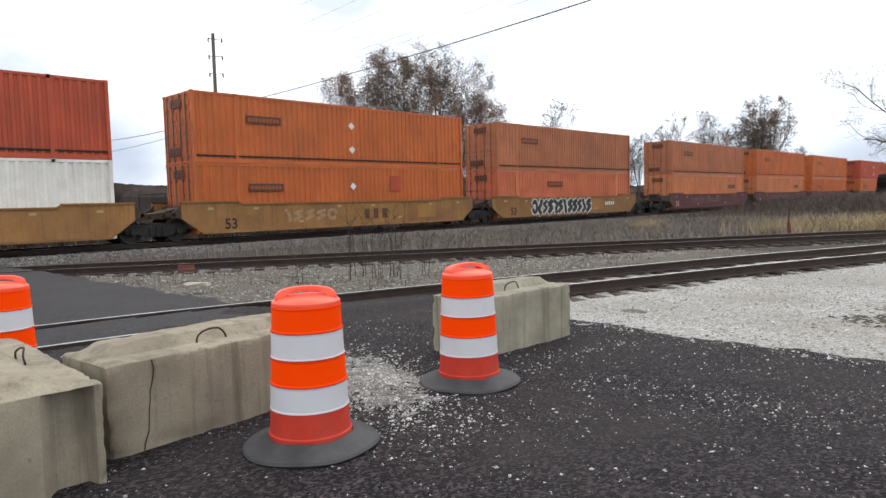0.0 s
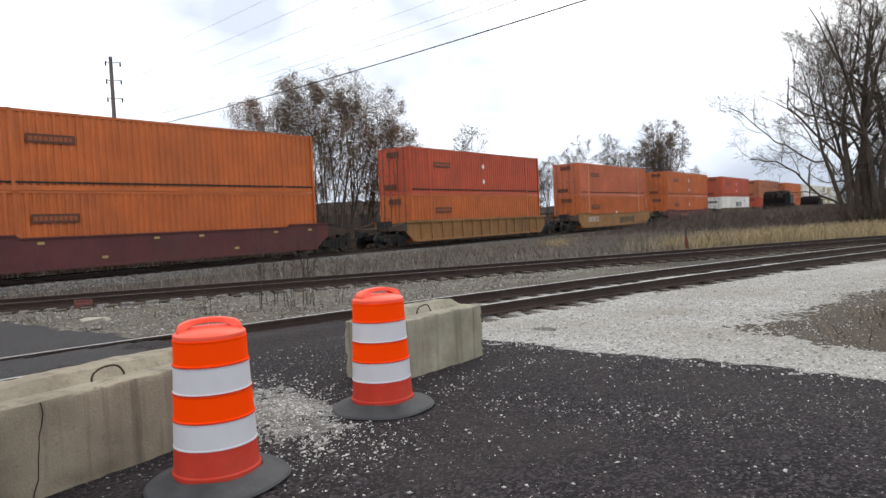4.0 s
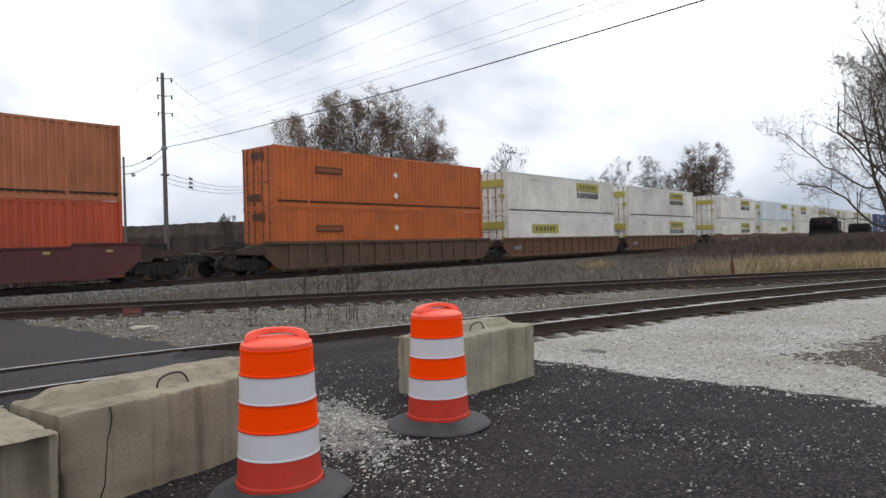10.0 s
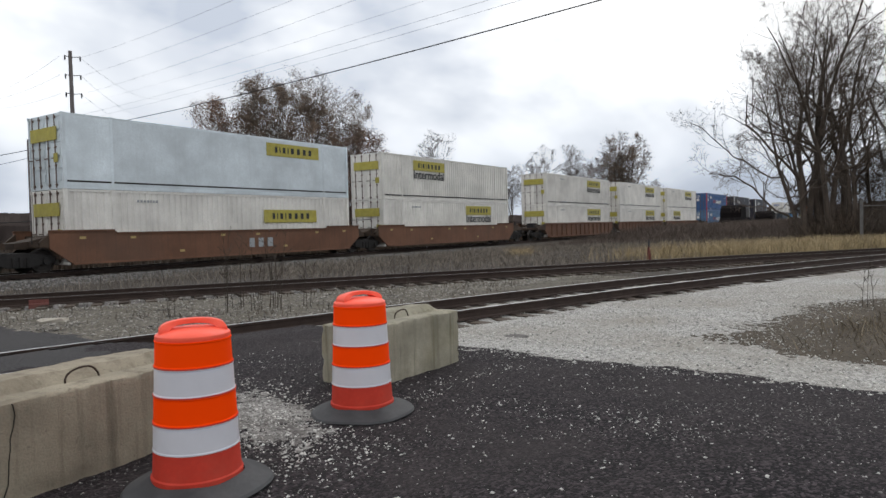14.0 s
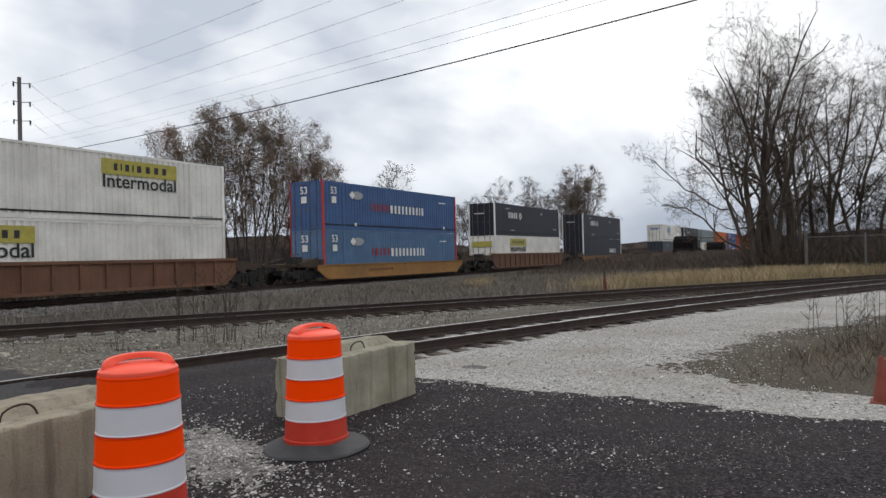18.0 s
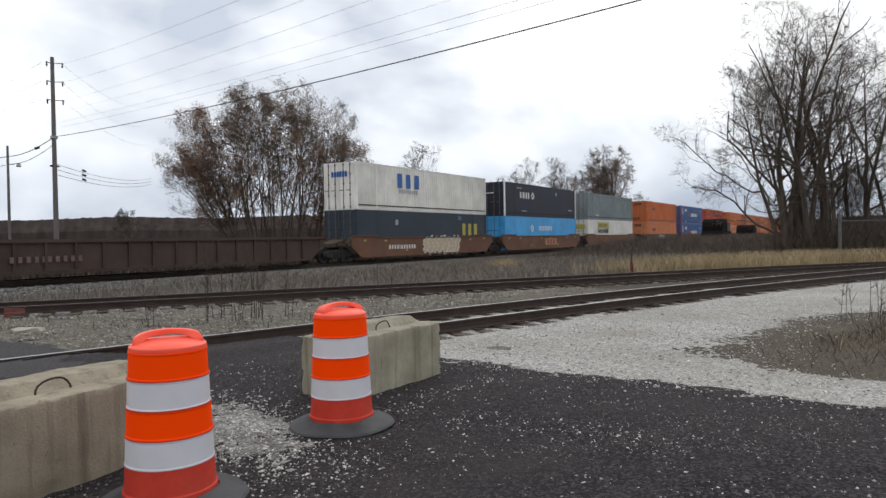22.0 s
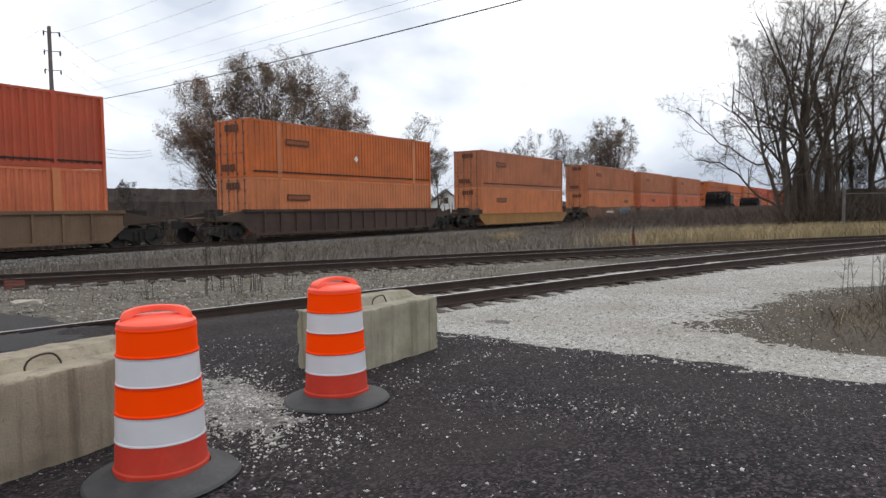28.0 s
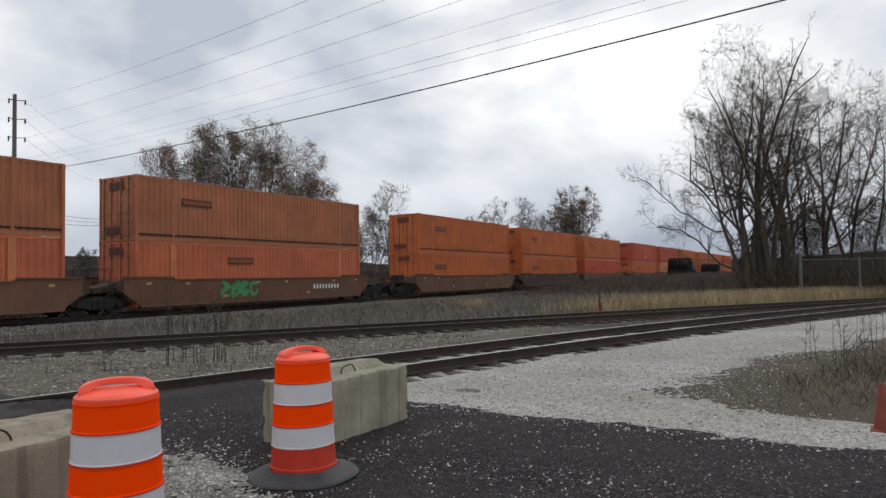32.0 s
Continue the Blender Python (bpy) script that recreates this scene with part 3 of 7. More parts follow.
# ---- loose stones ----
def scatter(name, label, spots, sizes, material, flat=0.7, seed=1):
    """Many loose stones in one mesh: uneven eight-sided lumps."""
    rng = np.random.default_rng(seed)
    spots = np.asarray(spots, float)
    k = len(spots)
    base = np.array([(1, 0, 0), (-1, 0, 0), (0, 1, 0), (0, -1, 0), (0, 0, 1), (0, 0, -1)], float)
    v = base[None] * rng.uniform(0.55, 1.0, (k, 6, 1)) + rng.uniform(-0.35, 0.35, (k, 6, 3))
    a = rng.uniform(0, 2 * np.pi, k)
    c, s = np.cos(a)[:, None], np.sin(a)[:, None]
    v = np.stack([v[..., 0] * c - v[..., 1] * s, v[..., 0] * s + v[..., 1] * c, v[..., 2] * flat], -1) * np.asarray(sizes)[:, None, None] + spots[:, None]
    f = np.array([(0, 2, 4), (2, 1, 4), (1, 3, 4), (3, 0, 4), (2, 0, 5), (1, 2, 5), (3, 1, 5), (0, 3, 5)])
    faces = (f[None] + 6 * np.arange(k)[:, None, None]).reshape(-1, 3)
    me = bpy.data.meshes.new(name)
    me.vertices.add(k * 6)
    me.vertices.foreach_set("co", v.ravel())
    me.loops.add(faces.size)
    me.loops.foreach_set("vertex_index", faces.ravel().astype(np.int32))
    me.polygons.add(len(faces))
    me.polygons.foreach_set("loop_start", np.arange(0, faces.size, 3, dtype=np.int32))
    me.update(calc_edges=True)
    return solo(name, me, material, label, "stones", kind="stuff")


def island(m):
    """Lets every loose piece of a mesh differ a little."""
    nt = m.node_tree
    b = nt.nodes["Principled BSDF"]
    geo, hsv, rng = nt.nodes.new("ShaderNodeNewGeometry"), nt.nodes.new("ShaderNodeHueSaturation"), nt.nodes.new("ShaderNodeMapRange")
    rng.inputs[3].default_value, rng.inputs[4].default_value = 0.45, 1.35
    src = b.inputs["Base Color"].links[0].from_socket
    nt.links.new(geo.outputs["Random Per Island"], rng.inputs[0])
    nt.links.new(rng.outputs[0], hsv.inputs["Value"])
    nt.links.new(src, hsv.inputs["Color"])
    nt.links.new(hsv.outputs[0], b.inputs["Base Color"])
    return m


for m_ in (STONE, DARK_STONE, TRACK_STONE, LEAF_RED, LEAF, DRY_GRASS, DULL_GRASS):
    island(m_)


def place_stones():
    rng = np.random.default_rng(5)

    def spread(n, x0, x1, y0, y1, keep, lo, hi, lift=0.012):
        x, y = rng.uniform(x0, x1, n), rng.uniform(y0, y1, n)
        ok = keep(x, y, rng.uniform(0, 1, n))
        x, y = x[ok], y[ok]
        s = lo + (hi - lo) * rng.uniform(0, 1, len(x)) ** 3.2
        return np.stack([x, y, ground_z(x, y) + lift + s * 0.2], 1), s

    # chips thrown over the asphalt: thick between the drums, in a band past them, and along the edge of the white lot
    def chips(x, y, u):
        patch = np.exp(-(((x - 3.22 - 0.30 * (y - 4.4)) / 0.52) ** 2 + ((y - 4.3) / 0.95) ** 2))
        band = np.exp(-((x - 4.5 - 0.12 * (3 - y)) / 0.28) ** 2) * ((y > 1.5) & (y < 3.5))
        edge = np.exp(-((6.5 - x) / 0.22) ** 2)
        foot = np.exp(-((y - 3.95 + 0.02 * x) / 0.15) ** 2) * ((x > 4.3) & (x < 5.9))
        clump = smooth(-0.1, 0.6, ripple(x, y, 1.9, 4.0))
        return u < np.clip(0.032 + 0.08 * clump ** 2 + 0.8 * patch + 0.22 * band + 0.12 * edge + 0.35 * foot, 0, 1)

    p, s = spread(90000, -1.5, 6.7, 0.3, 7.4, chips, 0.0035, 0.017)
    scatter("loose_gravel", "white stone chips scattered over the black asphalt", p, s, STONE, seed=2)
    # fines washed out between the drums
    solo("gravel_fines", sheet("gravel_fines", np.arange(2.2, 4.8, 0.05), np.arange(2.8, 6.2, 0.05), lambda x, y: 0.012 * ripple(x, y, 1.3) + 0.004 * ripple(x, y, 9.0, 3.0) + 0.005,
         lambda x, y: ((x - 3.3 - 0.30 * (y - 4.4)) / 0.42) ** 2 + ((y - 4.5) / 0.95) ** 2 + 0.35 * ripple(x, y, 3.0) + 0.3 * ripple(x, y, 11.0, 2.0) + np.random.default_rng(8).normal(0, 0.22, np.shape(x)) < 0.7), FINES,
         "pale limestone fines washed over the asphalt", "gravel", kind="structure")
    p, s = spread(26000, 2.3, 4.6, 2.9, 6.0, lambda x, y, u: u < 1.15 * np.exp(-(((x - 3.25 - 0.30 * (y - 4.4)) / 0.40) ** 2 + ((y - 4.4) / 0.85) ** 2)), 0.004, 0.020)
    scatter("loose_gravel", "thick patch of white stone chips between the drums", p, s, STONE, seed=22)
    p, s = spread(60000, 0.0, 6.6, 0.4, 7.0, lambda x, y, u: u < 0.08 + 0.5 * smooth(-0.1, 0.7, ripple(x, y, 1.3, 1.0)), 0.003, 0.012)
    scatter("loose_gravel", "grey stones lying loose on the asphalt", p, s, DARK_STONE, seed=9)
    # limestone lumps on the white lot
    p, s = spread(20000, 6.3, 17, -2, 8.0, lambda x, y, u: (y > weed_edge(x) - 0.15 - 1.3 * u) & (y < siding_y(x) - 0.5) & (u < np.clip(1.3 - (x - 6.5) / 12, 0.1, 1)), 0.007, 0.026)
    scatter("limestone_lumps", "lumps of crushed white limestone", p, s, STONE, seed=3)
    # stones on the weedy strip between siding and second track
    p, s = spread(16000, 3.5, 24, 9, 19, lambda x, y, u: (y > siding_y(x) + 0.9) & (y < second_y(x) + 3.0) & (x > 5.2 - 0.066 * y), 0.015, 0.05)
    scatter("track_stones", "grey and white stones strewn between the tracks", p, s, TRACK_STONE, seed=4)
    # ballast lumps on the near shoulder of the main line
    q = rng.uniform(0, 1, (26000, 2))
    x = -2 + 62 * q[:, 0] ** 1.6
    v = -1.5 - 3.2 * q[:, 1]
    y = TRACK_Y + TRACK_SLOPE * x + v
    z = np.interp(-v, [0, 2.0, 4.4], [RAIL_TOP - 0.21, RAIL_TOP - 0.24, -0.42])
    ok = (x > 5.15 - 0.066 * y)
    s = rng.uniform(0.035, 0.075, len(x))
    scatter("ballast_lumps", "sharp lumps of sooty grey ballast", np.stack([x, y, z + 0.02], 1)[ok], s[ok], DARK_STONE_PALE, seed=6)


DARK_STONE_PALE = island(mat("sooty_grey_ballast_stone", (0.22, 0.21, 0.20), 0.95, var=0.5, scale=4, fine=60, bump=0.2))


# ---- traffic drums ----
def drum(x, y, turn, lean=(0, 0)):
    t = thing("traffic_drum", "orange and white banded traffic drum in a black rubber ring base", "traffic drum", "traffic drums", m=pose(x, y, float(ground_z(x, y)) + 0.016, *lean, turn))
    body = [(0.226, 0.03), (0.236, 0.062), (0.243, 0.066), (0.243, 0.092), (0.234, 0.100), (0.226, 0.235)]
    part("foot_band", Build().lathe(body, 40).mesh("foot_band", smooth=True), DRUM_DARK, t, "dull red-orange lower body with a moulded lip")
    z, r = 0.235, 0.226
    for n, (name, m, h) in enumerate((("white_band", SHEET_WHITE, 0.150), ("orange_band", SHEET_ORANGE, 0.150), ("white_band", SHEET_WHITE, 0.152), ("orange_band", SHEET_ORANGE, 0.142))):
        r2 = r - 0.0045
        ring = [(r - 0.004, z), (r + 0.0035, z + 0.001), (r + 0.0035, z + 0.008), (r, z + 0.012), (r2, z + h - 0.012), (r2 + 0.003, z + h - 0.008), (r2 + 0.003, z + h - 0.001), (r2 - 0.005, z + h)]
        part(name, Build().lathe(ring, 40).mesh(name, smooth=True), m, t)
        if n < 3:
            lip = [(r2 - 0.004, z + h - 0.004), (r2 + 0.0042, z + h - 0.003), (r2 + 0.0042, z + h + 0.004), (r2 - 0.006, z + h + 0.005)]
            part("seam", Build().lathe(lip, 40).mesh("seam", smooth=True), DRUM_DARK, t, "moulded step between the bands")
        z, r = z + h, r2 - 0.003
    top = [(r, z), (r + 0.003, z + 0.012), (r + 0.001, z + 0.024), (r - 0.010, z + 0.034), (r - 0.032, z + 0.044), (r - 0.075, z + 0.054), (0.06, z + 0.060), (0.0, z + 0.061)]
    part("lid", Build().lathe(top, 40, cap=False).mesh("lid", smooth=True), DRUM_ORANGE, t, "rounded orange top")
    # moulded carrying handle: an arch with splayed feet and an open slot
    k, b = 19, Build()
    rows = []
    for a in np.linspace(0, math.pi, k):
        e = abs(math.cos(a)) ** 3
        u, w = 0.150 * math.cos(a), z + 0.030 + 0.066 * max(0.0, math.sin(a)) ** 0.6
        wide, thick = 0.024 + 0.034 * e, 0.016 + 0.012 * e
        rows.append([(u + thick * math.cos(a), -wide, w + thick * 0.8 * math.sin(a)), (u + thick * math.cos(a), wide, w + thick * 0.8 * math.sin(a)),
                     (u - thick * math.cos(a), wide, w - thick * math.sin(a)), (u - thick * math.cos(a), -wide, w - thick * math.sin(a))])
    b.add([q for row in rows for q in row], [(4 * i + j, 4 * i + (j + 1) % 4, 4 * i + 4 + (j + 1) % 4, 4 * i + 4 + j) for i in range(k - 1) for j in range(4)] + [(0, 1, 2, 3), (4 * k - 4, 4 * k - 1, 4 * k - 2, 4 * k - 3)])
    part("handle", b.mesh("handle", 0.005, smooth=True), DRUM_ORANGE, t, "moulded carrying handle")
    ring = [(0.228, 0.0), (0.388, 0.0), (0.400, 0.012), (0.388, 0.026), (0.34, 0.038), (0.29, 0.058), (0.262, 0.072), (0.244, 0.074), (0.238, 0.06)]
    b = Build().lathe(ring + ring[:1], 48, cap=False)
    b.v = [(px * (1 + 0.025 * math.sin(3 * math.atan2(py, px) + x)), py * (1 + 0.025 * math.cos(2 * math.atan2(py, px) + y)), pz + (0.004 * math.sin(5 * math.atan2(py, px) + 2 * x) if pz > 0.001 else 0)) for px, py, pz in b.v]
    part("rubber_base", b.mesh("rubber_base", smooth=True), RUBBER, t, "flat black tyre-ring ballast base")
    return t


# ---- concrete blocks ----
def block(label, m, seed, length=1.83, groove=False, crack=(), stone=CONCRETE):
    t = thing("concrete_block", label, "concrete block", "barrier blocks", m=m)
    rnd = random.Random(seed)
    w, h = 0.61, 0.55
    # one swept casting: sides, shoulders and the raised interlocking key along the top
    key = 0.075
    outline = [(0.0, -0.06), (0.0, h - 0.02), (0.006, h - 0.006), (0.02, h), (0.19, h), (0.225, h + key * 0.5), (0.265, h + key), (0.48, h + key), (0.53, h + key * 0.5), (0.57, h), (w - 0.02, h), (w - 0.006, h - 0.006), (w, h - 0.02), (w, -0.06)]
    ring = []
    for (ya, za), (yb, zb) in zip(outline, outline[1:]):
        n = max(1, round(math.hypot(yb - ya, zb - za) / 0.035))
        ring += [(ya + (yb - ya) * i / n, za + (zb - za) * i / n) for i in range(n)]
    ring.append(outline[-1])
    xs = [0.0, 0.006, 0.02] + list(np.arange(0.05, length - 0.04, 0.03)) + [length - 0.02, length - 0.006, length]
    verts = []
    for x in xs:
        ramp = float(smooth(0.02, 0.17, x) * smooth(length - 0.04, length - 0.2, x))
        inset = 0.012 * (1 - min(1.0, min(x, length - x) / 0.02))
        for y, z in ring:
            if z > h:
                c = Vector((x * 3 + seed, y * 3, 0))
                z = h + (z - h) * ramp * (0.88 + 0.2 * noise.noise(c)) - 0.014 * max(0.0, noise.noise(c * 2.7))
            verts.append((x, min(max(y, inset), w - inset), z - (inset if z > h - 0.03 else 0)))
    k, m_ = len(ring), len(xs)
    faces = [(i * k + j, (i + 1) * k + j, (i + 1) * k + j + 1, i * k + j + 1) for i in range(m_ - 1) for j in range(k - 1)]
    # end faces: the near one may carry an upright groove
    for e, x in ((0, 0.0), (m_ - 1, length)):
        cols = np.linspace(0.012, w - 0.012, 22)
        rows = np.linspace(-0.06, h - 0.014, 16)
        base_ = len(verts)
        for y in cols:
            d = 0.10 * float(smooth(0.03, 0.07, y) * smooth(0.29, 0.20, y)) if groove and e == 0 else 0.0
            verts += [(x + d, float(y), float(z)) for z in rows]
        faces += [(base_ + a * 16 + c, base_ + a * 16 + c + 1, base_ + a * 16 + 17 + c, base_ + a * 16 + 16 + c) for a in range(21) for c in range(15)]
    me = mesh_from("body", verts, faces)
    bm = bmesh.new()
    bm.from_mesh(me)
    bmesh.ops.remove_doubles(bm, verts=bm.verts, dist=0.002)
    bmesh.ops.recalc_face_normals(bm, faces=bm.faces)
    bm.normal_update()
    for v in bm.verts:
        c = Vector((v.co.x * 5 + seed * 3, v.co.y * 5, v.co.z * 5))
        push = 0.004 * noise.noise(c) + 0.003 * noise.noise(c * 3.3)
        rim = (v.co.z > h - 0.04) + (v.co.x < 0.03 or v.co.x > length - 0.03) + (v.co.y < 0.03 or v.co.y > w - 0.03)
        if rim >= 2:
            push -= max(0.0, 0.030 * noise.noise(c * 2.2 + Vector((5, 0, 0)))) + 0.012 * max(0.0, noise.noise(c * 6))
        if v.co.z < 0.06 and not 0.05 < v.co.y < w - 0.05:
            push -= 0.03 * max(0.0, noise.noise(c * 1.7 + Vector((0, 9, 0))))
        v.co += v.normal * push
    bm.to_mesh(me)
    bm.free()
    me.polygons.foreach_set("use_smooth", [True] * len(me.polygons))
    me.set_sharp_from_angle(angle=radians(28))
    body = part("body", me, stone, t)
    # lifting loop
    lx = length * 0.47
    loop = [(lx + 0.11 * math.cos(a), 0.17 + 0.012 * math.sin(3 * a), h - 0.02 + 0.10 * math.sin(a) ** 0.8) for a in np.linspace(0, math.pi, 11)]
    part("lifting_loop", Build().bar(loop, 0.0065), REBAR, t, "bent rusty lifting loop")
    for u0, u1 in crack:
        pts = [(u0 + (u1 - u0) * s + rnd.uniform(-0.012, 0.012), -0.0075, h * (0.98 - 0.98 * s)) for s in np.linspace(0, 1, 10)]
        cb = Build()
        for p, q in zip(pts, pts[1:]):
            cb.add([(p[0] - 0.0010, p[1], p[2]), (p[0] + 0.0010, p[1], p[2]), (q[0] + 0.0010, q[1], q[2]), (q[0] - 0.0010, q[1], q[2]),
                    (p[0] - 0.0010, 0.02, p[2]), (p[0] + 0.0010, 0.02, p[2]), (q[0] + 0.0010, 0.02, q[2]), (q[0] - 0.0010, 0.02, q[2])],
                   [(0, 1, 2, 3), (4, 7, 6, 5), (0, 4, 5, 1), (1, 5, 6, 2), (2, 6, 7, 3), (3, 7, 4, 0)])
        part("crack", cb.mesh("crack"), CRACK, body, "dark crack down the face")
    return t


def place_barriers():
    drum(2.24, 3.61, -30, (0, 0))
    drum(3.86, 3.90, -12, (0, 0))
    drum(1.14, 6.15, -8, (0, 0))
    z0 = -0.01
    block("weathered grey concrete block with a cracked face", pose(1.30, 4.19, z0, 0, 0, 7.5), 1, 1.62, crack=((0.27, 0.20),))
    block("mossy concrete barrier block at the edge of the white gravel", pose(4.43, 4.32, z0, 0, 0, 2.8), 2, 1.43, stone=CONCRETE_MOSS)
    block("chipped concrete block with a grooved end, set across the others", pose(1.19, 3.86, z0, 0, 0, 91.5), 3, groove=True)


# ---- the train ----
def paint(name, color, streak=0.28, streak_color=(0.05, 0.032, 0.024), grime=0.26, rough=0.55, var=0.22):
    return mat(name, color, rough, var=var, scale=0.7, fine=14, bump=0.04, streak=streak, streak_color=streak_color, grime=grime, grime_color=(0.09, 0.06, 0.045), randomise=0.10)


ORANGE = paint("orange_container_paint", (0.52, 0.125, 0.025))
WORN_ORANGE = paint("worn_dull_orange_paint", (0.43, 0.145, 0.062), grime=0.3)
RED_ORANGE = paint("red_orange_container_paint", (0.48, 0.075, 0.028))
PALE_ORANGE = paint("sun_bleached_orange_paint", (0.56, 0.19, 0.075), grime=0.15)
CORAL = paint("coral_red_container_paint", (0.56, 0.145, 0.062), grime=0.12)
WHITE = paint("white_container_paint", (0.76, 0.74, 0.695), streak=0.2, streak_color=(0.33, 0.29, 0.24), grime=0.16)
BLUE_WHITE = paint("cool_white_smooth_panel", (0.66, 0.73, 0.77), streak=0.1, streak_color=(0.3, 0.3, 0.3), grime=0.1)
BLUE = paint("faded_blue_container_paint", (0.048, 0.115, 0.275), streak=0.1, grime=0.1)
LIGHT_BLUE = paint("chalky_blue_container_paint", (0.085, 0.17, 0.30), streak=0.1, grime=0.1)
NAVY = paint("navy_container_paint", (0.009, 0.013, 0.027), streak=0.04, grime=0.06, rough=0.6)
SLATE = paint("dark_slate_blue_paint", (0.022, 0.036, 0.052), streak=0.05, grime=0.08, rough=0.6)
SKY = paint("bright_sky_blue_paint", (0.045, 0.33, 0.68), streak=0.06, grime=0.08, rough=0.45)
GREY = paint("grey_container_paint", (0.20, 0.24, 0.25), streak=0.12, grime=0.12)
LOGO_BROWN = mat("dark_brown_decal", (0.10, 0.035, 0.018), 0.6, var=0.25, scale=6)
LOGO_RUST = mat("orange_decal_strokes", (0.30, 0.08, 0.025), 0.6, var=0.25, scale=6)
DECAL_WHITE = mat("white_decal", (0.72, 0.72, 0.70), 0.6, var=0.12, scale=6)
DECAL_YELLOW = mat("yellow_decal", (0.42, 0.365, 0.07), 0.65, var=0.25, scale=4, grime=0.45, grime_color=(0.3, 0.27, 0.12))
REFLECT = mat("dirty_yellow_reflector", (0.40, 0.30, 0.12), 0.6, var=0.3, scale=6)
DECAL_BLACK = mat("black_decal", (0.02, 0.022, 0.025), 0.6, var=0.12, scale=6)
DECAL_SLATE = mat("dark_slate_decal", (0.035, 0.045, 0.06), 0.6, var=0.2, scale=6)
DECAL_CREAM = mat("cream_stencil_paint", (0.5, 0.4, 0.28), 0.7, var=0.25, scale=6)
FADED_TAN = mat("faded_tan_scribble_paint", (0.36, 0.22, 0.12), 0.7, var=0.4, scale=4)
FADED = mat("faded_scribble_paint", (0.16, 0.10, 0.095), 0.7, var=0.4, scale=4)
DECAL_RED = mat("red_decal", (0.45, 0.045, 0.05), 0.6, var=0.15, scale=6)
DECAL_WINE = mat("dark_red_decal", (0.26, 0.04, 0.06), 0.6, var=0.2, scale=6)
DECAL_BLUE = mat("blue_decal", (0.03, 0.12, 0.36), 0.6, var=0.15, scale=6)
DECAL_GREY = mat("grey_decal", (0.32, 0.34, 0.35), 0.6, var=0.2, scale=6)
GREEN_SPRAY = mat("green_spray_paint", (0.05, 0.26, 0.09), 0.6, var=0.3, scale=3)
OLIVE_SPRAY = mat("dark_olive_spray_paint", (0.05, 0.05, 0.03), 0.7, var=0.4, scale=3)
BLUE_SPRAY = mat("pale_blue_spray_paint", (0.20, 0.36, 0.42), 0.6, var=0.3, scale=3)
WHITE_SPRAY = mat("white_spray_paint", (0.55, 0.54, 0.50), 0.6, var=0.3, scale=3)
LOCKROD = mat("galvanised_lock_rod", (0.17, 0.12, 0.10), 0.6, 0.4, var=0.3, scale=5)
CAR_YELLOW = paint("dirty_mustard_car_paint", (0.30, 0.145, 0.045), streak=0.45, streak_color=(0.07, 0.045, 0.03), grime=0.5, rough=0.7, var=0.3)
CAR_GOLD = paint("orange_yellow_car_paint", (0.31, 0.155, 0.042), streak=0.4, streak_color=(0.1, 0.055, 0.03), grime=0.35, rough=0.7, var=0.25)
CAR_BROWN = paint("rusty_brown_car_paint", (0.155, 0.072, 0.040), streak=0.4, streak_color=(0.05, 0.03, 0.022), grime=0.45, rough=0.75, var=0.3)
CAR_MAROON = paint("maroon_car_paint", (0.10, 0.024, 0.024), streak=0.3, streak_color=(0.04, 0.02, 0.018), grime=0.35, rough=0.65, var=0.25)
CAR_UMBER = paint("sooty_umber_car_paint", (0.115, 0.068, 0.042), streak=0.4, streak_color=(0.04, 0.028, 0.02), grime=0.4, rough=0.8, var=0.35)
CAR_TAN = paint("dusty_tan_car_paint", (0.15, 0.095, 0.058), streak=0.4, streak_color=(0.07, 0.05, 0.035), grime=0.45, rough=0.8, var=0.3)
CAR_DARK = paint("dark_rust_car_paint", (0.055, 0.033, 0.026), streak=0.4, streak_color=(0.03, 0.022, 0.018), grime=0.4, rough=0.8, var=0.3)
END_GRIME = paint("sooty_brown_car_ends", (0.055, 0.036, 0.024), streak=0.3, grime=0.5, rough=0.85, var=0.35)

LEN, WID, HIGH = 16.15, 2.59, 2.93
H2 = LEN / 2
SHARED = {}


def shared(key, make):
    if key not in SHARED:
        SHARED[key] = make()
    return SHARED[key]


def corrugated(x0, x1, z0, z1, y, out, pitch=0.28, deep=0.045):
    """A folded steel sheet in the xz plane; out is -1 or 1, the side that faces the air."""
    n = max(1, round((x1 - x0) / pitch))
    p = (x1 - x0) / n
    xs = []
    for i in range(n):
        a = x0 + i * p
        xs += [(a, 0), (a + 0.36 * p, 0), (a + 0.5 * p, -deep), (a + 0.86 * p, -deep)]
    xs.append((x1, 0))
    b = Build()
    verts = [(a, y + out * d, z) for a, d in xs for z in (z0, z1)]
    b.add(verts, [(2 * i, 2 * i + 2, 2 * i + 3, 2 * i + 1) for i in range(len(xs) - 1)])
    return b


def panel_mesh(key, make):
    return shared(key, lambda: make().mesh(key[0]))


def tinted(key, me, material):
    """The mesh under one material; each pair is made once."""
    def make():
        c = me.copy()
        c.materials.clear()
        c.materials.append(material)
        return c
    return shared((key, material.name), make)


